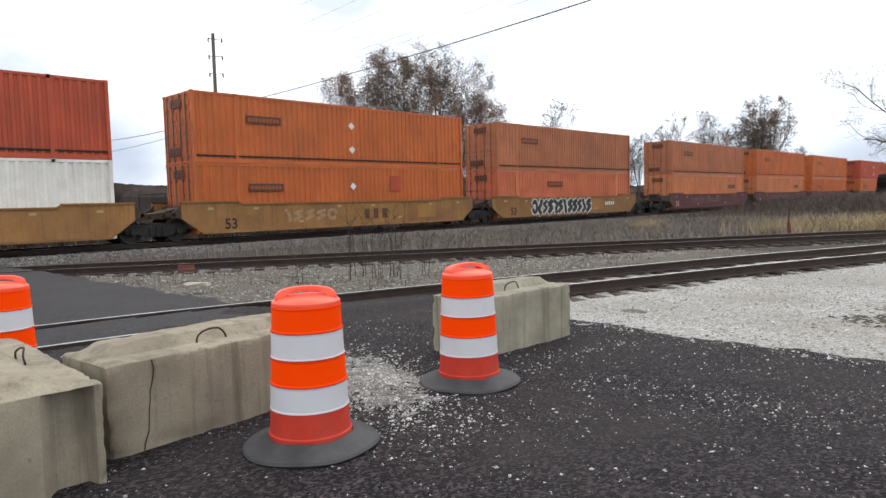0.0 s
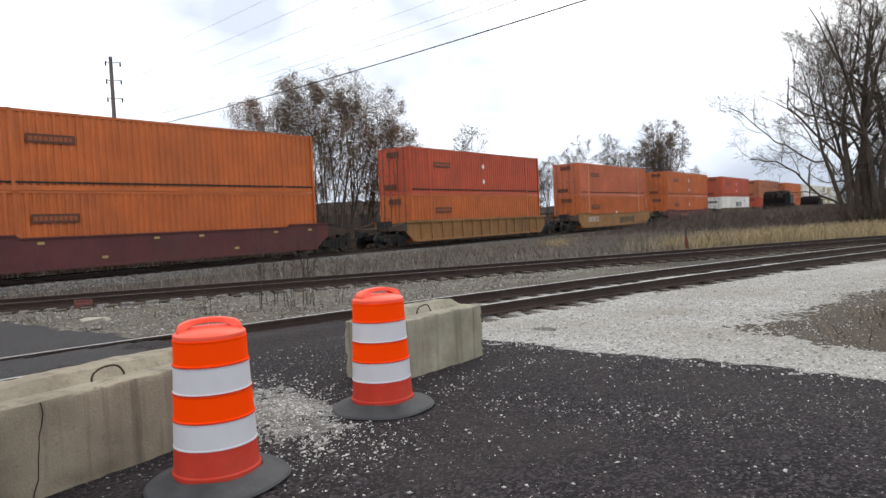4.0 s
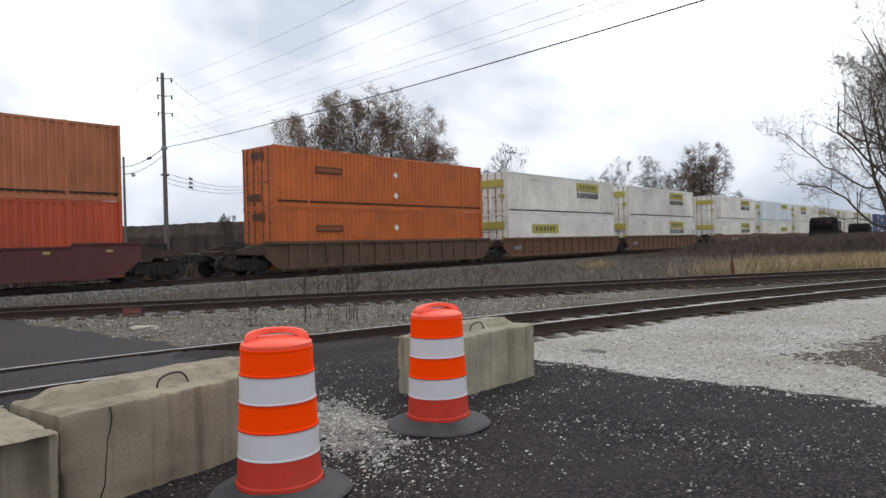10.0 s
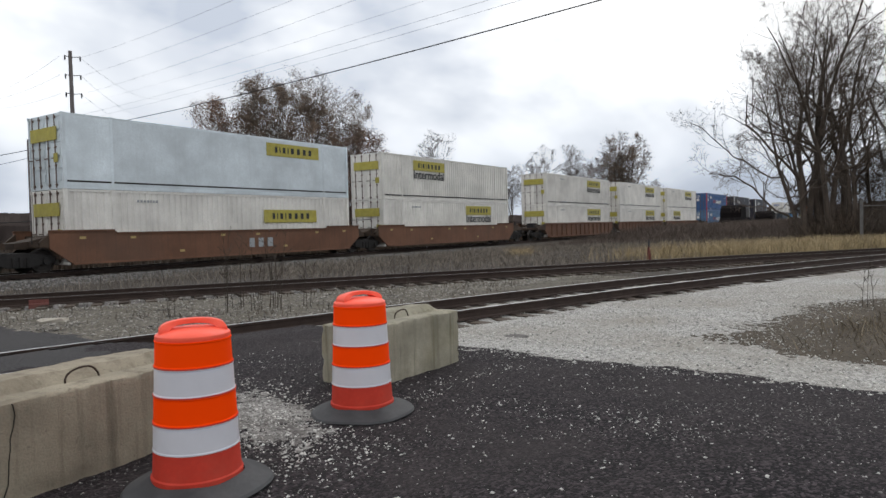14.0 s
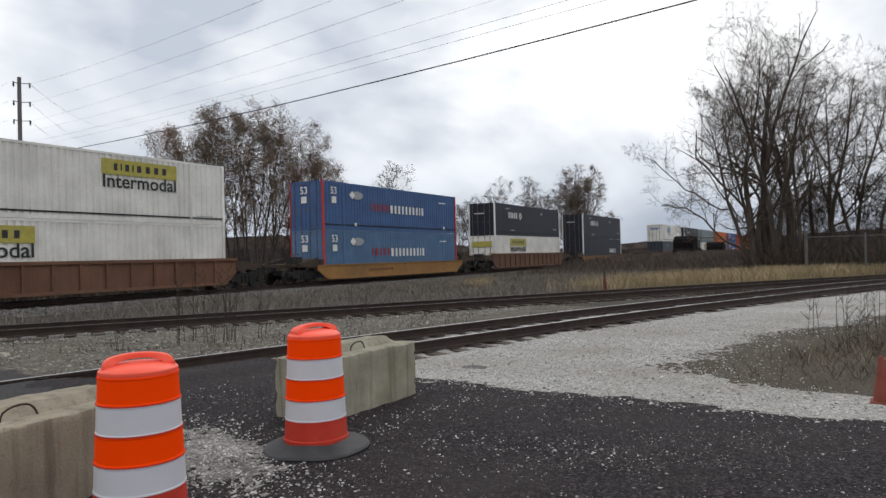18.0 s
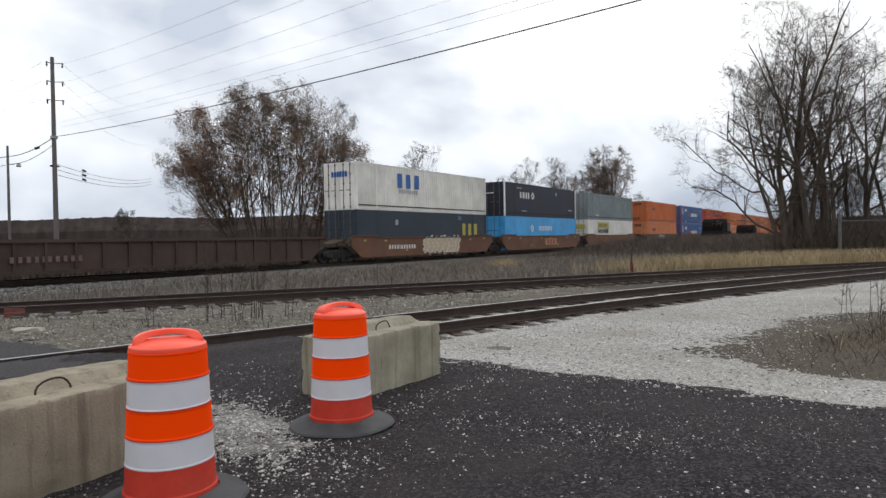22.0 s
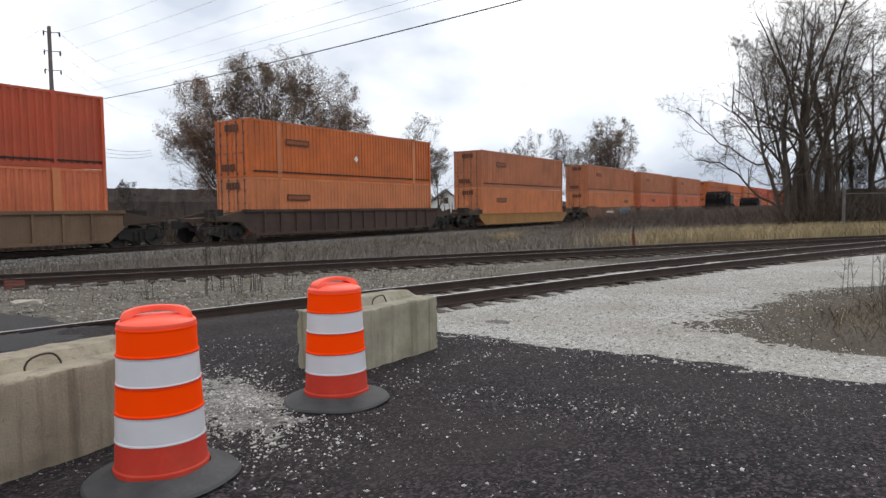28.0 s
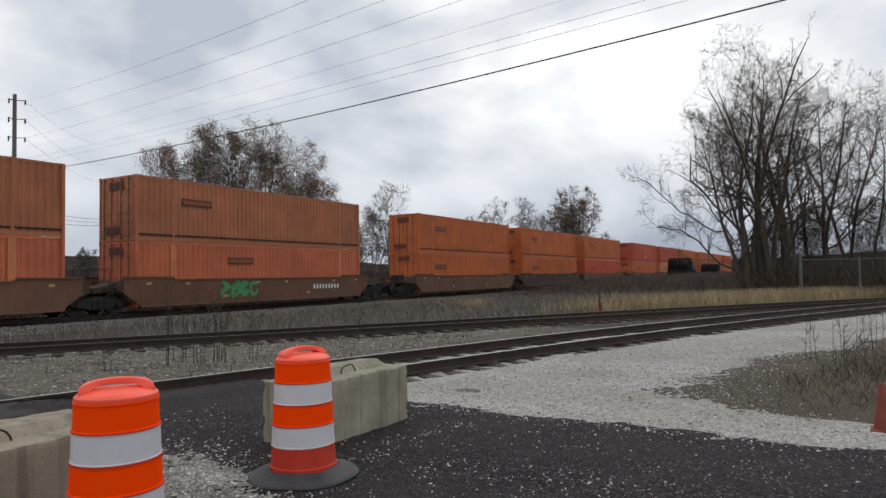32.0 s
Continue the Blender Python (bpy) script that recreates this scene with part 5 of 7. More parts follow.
            part("graffiti", tinted(("tf", seed), shared(("tf", seed), lambda: spray(seed, w, h, 1.25, 0.006).mesh("graffiti")), fill), None, t, "dark fill of a spray-painted tag", at)
    return t


def spray(seed, w, h, thick=1.0, proud=0.0):
    """A tag of thick looping strokes."""
    rnd = random.Random(seed)
    b = Build()
    n = max(4, int(w / 0.55))
    for i in range(n):
        x0 = -w / 2 + (i + 0.5) * w / n
        kind = rnd.randrange(3)
        pts = []
        if kind == 0:
            a0 = rnd.uniform(0, 6)
            pts = [(x0 + 0.36 * w / n * math.cos(a0 + a), h * 0.42 * math.sin(a0 + a)) for a in np.linspace(0, 5.2, 12)]
        elif kind == 1:
            pts = [(x0 + rnd.uniform(-0.4, 0.4) * w / n, h * z) for z in (-0.5, -0.15, 0.15, 0.48)]
        else:
            pts = [(x0 + 0.4 * w / n * s, h * z) for s, z in ((0.8, 0.42), (-0.8, 0.2), (0.7, -0.1), (-0.9, -0.42))]
        th = rnd.uniform(0.06, 0.10) * h / 0.6 * thick
        for (ax, az), (cx, cz) in zip(pts, pts[1:]):
            d = math.hypot(cx - ax, cz - az) or 1
            nx, nz = -(cz - az) / d * th, (cx - ax) / d * th
            ex, ez = (cx - ax) / d * th * 0.5, (cz - az) / d * th * 0.5
            j = rnd.uniform(0, 0.003)
            b.prism([(ax - nx - ex, az - nz - ez), (cx - nx + ex, cz - nz + ez), (cx + nx + ex, cz + nz + ez), (ax + nx - ex, az + nz - ez)], "y", -0.004 - j - proud, 0.004)
    return b


MARK_BARS = ("bars", 1.4, 0.85, [0.5, 0.5, 0.55], 0.5, LOGO_BROWN)
ROAD_NO = ("bars", -1.4, 0.95, [0.18] * 4 + [0.1] + [0.18] * 6, 0.26, DECAL_WHITE)
# front edge of the box along the line at the clip's start, well, paint, lower box, upper box, front end, rear end, marks
TRAIN = [
    (-7.8, "smooth", CAR_YELLOW, "white", "red_plain", "free", "shared", ()),
    (11.5, "smooth", CAR_YELLOW, "orange_patch", "orange_placards", "shared", "shared", (("number", -6.6, 0.62, STEEL_BLACK), ("plate", 1.4, 0.85, 2.9, 0.95, CAR_GOLD), MARK_BARS, ("spray", -2.6, 0.9, 11, 3.2, 0.5, FADED_TAN), ("plate", -5.9, 1.2, 1.1, 0.4, CAR_GOLD), ("plate", 5.0, 0.9, 1.3, 0.7, CAR_GOLD))),
    (30.8, "smooth", CAR_YELLOW, "coral", "orange_worn", "shared", "free", (("tag", -1.3, 0.86, 3, 7.0, 0.86, WHITE_SPRAY, DECAL_BLACK), ("number", -6.7, 0.62, STEEL_BLACK), ("plate", 3.1, 0.9, 1.6, 0.8, CAR_GOLD), ("bars", 4.8, 0.95, [0.2] * 5, 0.25, DECAL_WHITE))),
    (54.2, "smooth", CAR_MAROON, "pale_right", "orange_worn", "free", "shared", (("number", -7.3, 0.66, DECAL_CREAM), ("spray", -1.2, 0.95, 71, 6.5, 0.5, FADED))),
    (74.0, "smooth", CAR_MAROON, "pale_right", "orange", "shared", "shared", (("number", -7.3, 0.66, DECAL_CREAM), ("spray", -1.2, 0.95, 71, 6.5, 0.5, FADED))),
    (93.3, "smooth", CAR_MAROON, "orange", "orange", "shared", "free", (("number", -7.3, 0.66, DECAL_CREAM),)),
    (117.3, "ribbed", CAR_YELLOW, "orange", "red", "free", "free", ()),
    (140.9, "smooth", CAR_YELLOW, "orange_striped", "red_striped", "free", "free", (("spray", -5.6, 1.0, 21, 2.4, 0.45, WHITE_SPRAY), ("spray", 2.4, 0.8, 22, 4.0, 0.6, OLIVE_SPRAY))),
    (164.2, "smooth", CAR_MAROON, "orange_placards", "orange_placards", "free", "free", (("bars", -2.5, 0.95, [0.2] * 4 + [0.1] + [0.2] * 5, 0.26, PALE_ORANGE),)),
    (187.6, "ribbed", CAR_TAN, "bold", "red", "free", "free", (("bars", 4.5, 0.9, [0.5, 0.5, 0.5], 0.42, DECAL_WHITE),)),
    (211.2, "smooth", CAR_MAROON, "red_plain", "orange_worn", "free", "free", (("bars", -1.0, 0.95, [0.2] * 9, 0.2, DECAL_GREY),)),
    (234.5, "ribbed", CAR_UMBER, "orange_placards", "orange_placards", "free", "shared", ()),
    (253.7, "ribbed", CAR_BROWN, "panelled_left", "panelled", "shared", "shared", (("bars", -7.2, 0.85, [0.16, 0.16, 0.16, 0.16], 0.28, DECAL_GREY),)),
    (272.9, "ribbed", CAR_BROWN, "panelled", "panelled", "shared", "free", (("bars", -7.2, 0.85, [0.16, 0.16, 0.16, 0.16], 0.28, DECAL_GREY),)),
    (296.4, "smooth", CAR_BROWN, "panelled", "panelled", "free", "shared", (ROAD_NO,)),
    (315.7, "smooth", CAR_BROWN, "panelled_low", "panelled_cool", "shared", "shared", (("bars", 1.4, 0.85, [0.5, 0.5, 0.55], 0.45, DECAL_GREY),)),
    (334.9, "smooth", CAR_BROWN, "panelled", "panelled_mid", "shared", "free", ()),
    (358.3, "ribbed", CAR_BROWN, "panelled", "panelled", "free", "shared", ()),
    (377.5, "ribbed", CAR_BROWN, "panelled", "panelled", "shared", "shared", ()),
    (396.6, "ribbed", CAR_BROWN, "panelled_mid", "panelled", "shared", "free", ()),
    (419.8, "low", CAR_GOLD, "blue_pale", "blue", "free", "free", (("bars", -2.4, 0.66, [0.2] * 4 + [0.1] + [0.2] * 6, 0.18, LOGO_BROWN),)),
    (442.5, "ribbed", CAR_BROWN, "panelled_mid", "navy", "free", "free", ()),
    (466.0, "low", CAR_GOLD, "navy_right", "navy", "free", "free", (("bars", -3.5, 0.66, [0.2] * 9, 0.18, LOGO_BROWN), ("bars", 3.0, 0.64, [0.4, 0.4, 0.4], 0.34, DECAL_RED))),
    (487.5, "ribbed", CAR_DARK, "", "", "free", "shared", (("bars", -6.2, 0.8, [0.22] * 4 + [0.12] + [0.22] * 5, 0.22, FADED),)),
    (507.2, "smooth", CAR_BROWN, "slate", "white_blue", "shared", "shared", (("bars", -3.6, 0.85, [0.22] * 4 + [0.1] + [0.22] * 6, 0.26, DECAL_WHITE), ("tag", 1.3, 0.9, 33, 4.8, 0.9, WHITE_SPRAY, DECAL_CREAM))),
    (526.2, "smooth", CAR_BROWN, "sky", "navy", "shared", "shared", (("plate", 1.3, 0.9, 2.7, 0.62, FADED_TAN), ("bars", 1.3, 0.9, [0.6, 0.6, 0.65], 0.46, DECAL_WINE))),
    (545.4, "smooth", CAR_BROWN, "panelled_mid", "grey", "shared", "free", ()),
    (568.0, "ribbed", CAR_TAN, "pale", "orange", "free", "shared", (("tag", -1.2, 0.85, 41, 3.0, 0.75, WHITE_SPRAY, DECAL_GREY),)),
    (587.1, "ribbed", CAR_TAN, "blue", "blue", "shared", "shared", ()),
    (606.2, "ribbed", CAR_TAN, "coral", "red_plain", "shared", "free", ()),
    (629.2, "ribbed", CAR_DARK, "pale", "orange_striped", "free", "free", ()),
    (651.9, "low", CAR_GOLD, "pale", "orange_worn", "free", "free", ()),
    (674.5, "smooth", CAR_BROWN, "pale_right", "orange_worn", "free", "shared", (("tag", 4.2, 0.9, 55, 4.0, 0.85, BLUE_SPRAY, DECAL_SLATE), ROAD_NO)),
    (693.0, "smooth", CAR_BROWN, "coral", "orange_worn", "shared", "shared", (("bars", 1.6, 0.85, [0.5, 0.5, 0.55], 0.5, DECAL_WHITE),)),
    (711.6, "smooth", CAR_BROWN, "coral", "orange_worn", "shared", "free", (("spray", -2.2, 0.95, 61, 2.6, 0.75, GREEN_SPRAY), ("spray", -2.1, 0.9, 62, 1.6, 0.6, GREEN_SPRAY), ("bars", 4.6, 0.95, [0.2] * 9, 0.24, DECAL_WHITE))),
    (734.8, "smooth", CAR_BROWN, "orange", "orange", "free", "shared", ()),
    (754.1, "smooth", CAR_DARK, "orange", "orange", "shared", "shared", ()),
    (773.3, "smooth", CAR_BROWN, "red_plain", "orange", "shared", "free", ()),
    (796.6, "smooth", CAR_MAROON, "orange", "red", "free", "shared", ()),
    (815.8, "smooth", CAR_MAROON, "pale", "red_plain", "shared", "shared", ()),
    (835.0, "smooth", CAR_MAROON, "orange", "orange", "shared", "free", ()),
    (858.4, "smooth", CAR_BROWN, "red_plain", "orange", "free", "shared", ()),
    (877.6, "smooth", CAR_BROWN, "orange", "orange", "shared", "shared", ()),
    (896.8, "smooth", CAR_BROWN, "coral", "red", "shared", "free", ()),
]
SPEED = 21.68
# the train picks up speed: metres gained on an even run, by the second
GAIN = ((0, 12, 15, 18, 22, 26, 28, 30, 31, 32), (0, 0, 0.6, 1.5, 3.6, 5.7, 7.0, 8.5, 9.3, 10.1))
MOVING = []
BOXES = {}


def box_copy(style):
    if style not in BOXES:
        key = next(k for k in sorted(NAMES, key=len, reverse=True) if style.startswith(k))
        BOXES[style] = container(STYLE[style], "shipping_container", NAMES[key])
        return BOXES[style]
    return copy_thing(BOXES[style], Matrix())


def place_train():
    paint_words = {CAR_YELLOW.name: "dirty mustard-yellow", CAR_GOLD.name: "orange-yellow", CAR_BROWN.name: "rusty brown", CAR_MAROON.name: "dull maroon", CAR_TAN.name: "dusty tan", CAR_UMBER.name: "sooty umber", CAR_DARK.name: "dark rusty"}
    for u, kind, material, low, high, front, rear, marks in TRAIN:
        words = f"{paint_words[material.name]} {'ribbed' if kind == 'ribbed' else 'smooth-sided' if kind == 'smooth' else 'low-sided'} container well car " + ("carrying two stacked containers" if low else "running empty")
        u += float(np.interp((u - 22) / SPEED, *GAIN))
        MOVING.append((well_car("well_car", words, kind, material, front, rear, marks=marks), u + H2, 0.0))
        if low:
            MOVING.append((box_copy(low), u + H2, 0.27))
            MOVING.append((box_copy(high), u + H2, 0.27 + HIGH + 0.014))


def line_pose(s, z):
    return pose(s, TRACK_Y + TRACK_SLOPE * s, RAIL_TOP + z, 0, 0, math.degrees(math.atan(TRACK_SLOPE)))


def motions():
    for ob, u, z in MOVING:
        walk(ob, [(t, line_pose(u - SPEED * t - gain, z)) for t, gain in zip(*GAIN)])


# ---- trees ----
def grown(rng, crown, root, fine, plan, stems=1, spread=0.0, foot=(0.0, 0.0)):
    """A tree that forks from the foot up. crown: where its middle lies, half width, bottom and top; plan: for each order of branch
    the number that it bears, their length against its own, their angle, lift, wander, joints and where on it they begin.
    Gives segments (start, end, radius, radius), their orders and the ends of the last order."""
    (cx, cy), half, low, high = crown
    phase = rng.uniform(0, 6, 4)
    zc = low + 0.52 * (high - low)

    def unit(v):
        return v / (np.linalg.norm(v, axis=1, keepdims=True) + 1e-9)

    def outside(p):
        z = p[:, 2]
        off = p[:, :2] - np.clip(z / high, 0, 1)[:, None] * np.array([[cx, cy]])
        az = np.arctan2(off[:, 1], off[:, 0])
        lump = 1 + 0.15 * np.sin(2 * az + phase[0]) + 0.12 * np.sin(5 * az + phase[1] + z * 0.9) + 0.09 * np.sin(1.7 * z + phase[2])
        rise = np.clip((z - zc) / (high - zc), 0, 1)
        wide = half * lump * np.where(z > zc, np.sqrt(np.clip(1 - rise ** 2, 0.001, 1)), 0.3 + 0.7 * np.clip((z - low * 0.5) / (zc - low * 0.5), 0, 1))
        return (np.hypot(off[:, 0], off[:, 1]) > wide) | (z > high * (1 + 0.03 * np.sin(4 * az + phase[3])))

    k = stems
    p = np.c_[foot[0] + rng.normal(0, spread * 0.18, k), foot[1] + rng.normal(0, spread * 0.18, k), np.full(k, -0.4)]
    aim = np.c_[cx + rng.uniform(-1, 1, k) * spread, cy + rng.uniform(-1, 1, k) * spread, np.full(k, high)]
    d = unit(aim - p)
    ln = np.linalg.norm(aim - p, axis=1) * rng.uniform(0.72, 0.88, k)
    r = root * rng.uniform(0.7, 1.0, k)
    out, tips = [], None
    for order, (kids, ratio, angle, lift, wander, joints, start) in enumerate(plan):
        for _ in range(4):
            ln = np.where(outside(p + d * ln[:, None]), ln * 0.78, ln)
        nodes, rad, ways = [p], [r], [d]
        thin = np.maximum(r * (0.10 if order == 0 else 0.4), fine * 0.6)
        for s in range(joints):
            d = unit(d + rng.normal(0, wander, d.shape) + np.array([0, 0, lift]))
            nodes.append(nodes[-1] + d * (ln / joints)[:, None])
            rad.append(r + (thin - r) * (s + 1) / joints)
            ways.append(d)
            out.append((nodes[-2], nodes[-1], rad[-2], rad[-1], np.full(len(p), order)))
        tips = nodes[-1]
        if not kids:
            break
        nodes, rad, ways = np.stack(nodes, 1), np.stack(rad, 1), np.stack(ways, 1)
        u = start + (1 - start) * (np.arange(kids)[None] + rng.uniform(0, 1, (len(p), kids))) / kids
        pos = np.clip(u * joints, 0, joints - 1e-6)
        i = pos.astype(int)
        f = (pos - i)[..., None]
        row = np.arange(len(p))[:, None]
        q = nodes[row, i] * (1 - f) + nodes[row, i + 1] * f
        way = ways[row, i + 1]
        rq = rad[row, i] * (1 - f[..., 0]) + rad[row, i + 1] * f[..., 0]
        az = rng.uniform(0, 6.28, (len(p), 1)) + 2.4 * np.arange(kids)[None] + rng.normal(0, 0.4, (len(p), kids))
        side = np.cross(way, np.array([0.31, 0.17, 0.93]))
        side /= np.linalg.norm(side, axis=-1, keepdims=True) + 1e-9
        other = np.cross(way, side)
        tilt = np.radians(angle) * rng.uniform(0.7, 1.3, (len(p), kids))
        c, n = np.cos(tilt)[..., None], np.sin(tilt)[..., None]
        d = way * c + (side * np.cos(az)[..., None] + other * np.sin(az)[..., None]) * n
        ln = (ln[:, None] * ratio * (1.2 - 0.6 * u) * rng.uniform(0.7, 1.3, u.shape)).ravel()
        p, d, r = q.reshape(-1, 3), unit(d.reshape(-1, 3)), np.maximum(rq * (0.55 if order == 0 else 0.6), fine).ravel()
    return [np.concatenate([o[i] for o in out]) for i in range(5)], tips


def tubes(segs, sides):
    """All segments as one mesh of open tapered tubes."""
    p, q, r0, r1 = segs
    d = q - p
    d /= np.linalg.norm(d, axis=1, keepdims=True) + 1e-9
    ref = np.where(np.abs(d[:, 2:3]) < 0.9, [[0, 0, 1.0]], [[1.0, 0, 0]])
    u = np.cross(d, ref)
    u /= np.linalg.norm(u, axis=1, keepdims=True)
    w = np.cross(d, u)
    a = np.arange(sides) * 2 * np.pi / sides
    ring = u[:, None] * np.cos(a)[None, :, None] + w[:, None] * np.sin(a)[None, :, None]
    v = np.concatenate([p[:, None] + ring * r0[:, None, None], q[:, None] + ring * r1[:, None, None]], 1)
    i = np.arange(sides)
    f = np.stack([i, (i + 1) % sides, sides + (i + 1) % sides, sides + i], 1)
    faces = f[None] + (2 * sides * np.arange(len(p)))[:, None, None]
    return raw("branches", v.reshape(-1, 3), faces.reshape(-1, 4))


def raw(name, verts, faces):
    me = bpy.data.meshes.new(name)
    k = faces.shape[1]
    me.vertices.add(len(verts))
    me.vertices.foreach_set("co", np.ascontiguousarray(verts, np.float32).ravel())
    me.loops.add(faces.size)
    me.loops.foreach_set("vertex_index", np.ascontiguousarray(faces, np.int32).ravel())
    me.polygons.add(len(faces))
    me.polygons.foreach_set("loop_start", np.arange(0, faces.size, k, dtype=np.int32))
    me.update(calc_edges=True)
    return me


def leaf_mesh(rng, tips, per, size, spread):
    """Small bent leaves round the twig ends."""
    c = np.repeat(tips, per, 0) + rng.normal(0, spread, (len(tips) * per, 3))
    k = len(c)
    a = rng.normal(0, 1, (k, 3))
    a /= np.linalg.norm(a, axis=1, keepdims=True)
    b = np.cross(a, rng.normal(0, 1, (k, 3)))
    b /= np.linalg.norm(b, axis=1, keepdims=True)
    s = size * rng.uniform(0.5, 1.2, (k, 1))
    v = np.stack([c - a * s, c + b * s * 0.5, c + a * s, c - b * s * 0.5 + np.cross(a, b) * s * 0.3], 1)
    f = np.array([(0, 1, 2), (0, 2, 3)])
    faces = f[None] + (4 * np.arange(k))[:, None, None]
    return raw("leaves", v.reshape(-1, 3), faces.reshape(-1, 3))


# orders of branch: number, length, angle, lift, wander, joints, beginning
UPRIGHT = ((10, 0.44, 44, 0.02, 0.075, 10, 0.26), (6, 0.55, 46, 0.07, 0.24, 6, 0.15), (4, 0.55, 46, 0.06, 0.24, 3, 0.2), (4, 0.62, 46, 0.05, 0.28, 2, 0.15), (2, 0.75, 40, 0.03, 0.3, 2, 0.3), (0, 0, 0, 0.0, 0.3, 1, 0))
SWEEPING = ((10, 0.74, 56, 0.0, 0.08, 8, 0.16), (8, 0.38, 46, 0.085, 0.30, 10, 0.2), (6, 0.50, 48, 0.10, 0.24, 5, 0.2), (5, 0.55, 46, 0.06, 0.25, 3, 0.2), (3, 0.6, 40, 0.03, 0.3, 2, 0.25), (0, 0, 0, 0.0, 0.3, 1, 0))
BUSHY = ((8, 0.46, 30, 0.02, 0.05, 8, 0.22), (5, 0.55, 36, 0.09, 0.14, 5, 0.2), (5, 0.58, 44, 0.05, 0.20, 3, 0.2), (4, 0.62, 46, 0.04, 0.25, 2, 0.15), (0, 0, 0, 0.0, 0.3, 2, 0))


def tree(seed, m, label, bark, twig, crown, root=0.16, fine=0.009, plan=UPRIGHT, stems=1, spread=0.0, leaves=0, leaf_size=0.08, scatter_=0.22, leaf=None, group="trees by the railway"):
    rng = np.random.default_rng(seed)
    segs, tips = grown(rng, crown, root, fine, plan, stems, spread)
    thick = segs[4] < 2
    t = thing("tree", label, "tree", group, m=m)
    part("trunk", tubes([a[thick] for a in segs[:4]], 7), bark, t)
    part("crown", tubes([a[~thick] for a in segs[:4]], 3), twig, t, "fine bare branches")
    if leaves:
        # leaves cling in clusters, with open places between
        w = m.translation
        px, py, pz = tips[:, 0] + w.x, tips[:, 1] + w.y, tips[:, 2]
        full = 0.5 + 0.5 * (ripple(px + pz * 0.6, py - pz * 0.5, 1.1, seed * 1.0) + 0.6 * ripple(px - pz, py + pz * 0.8, 2.3, seed * 0.7))
        keep = tips[rng.uniform(0, 1, len(tips)) < smooth(0.2, 0.8, full)]
        part("leaves", leaf_mesh(rng, keep, leaves, leaf_size, scatter_), leaf or LEAF, t, "clinging withered brown leaves")
    return t


def polar(az, d):
    return d * math.cos(radians(az)), d * math.sin(radians(az))


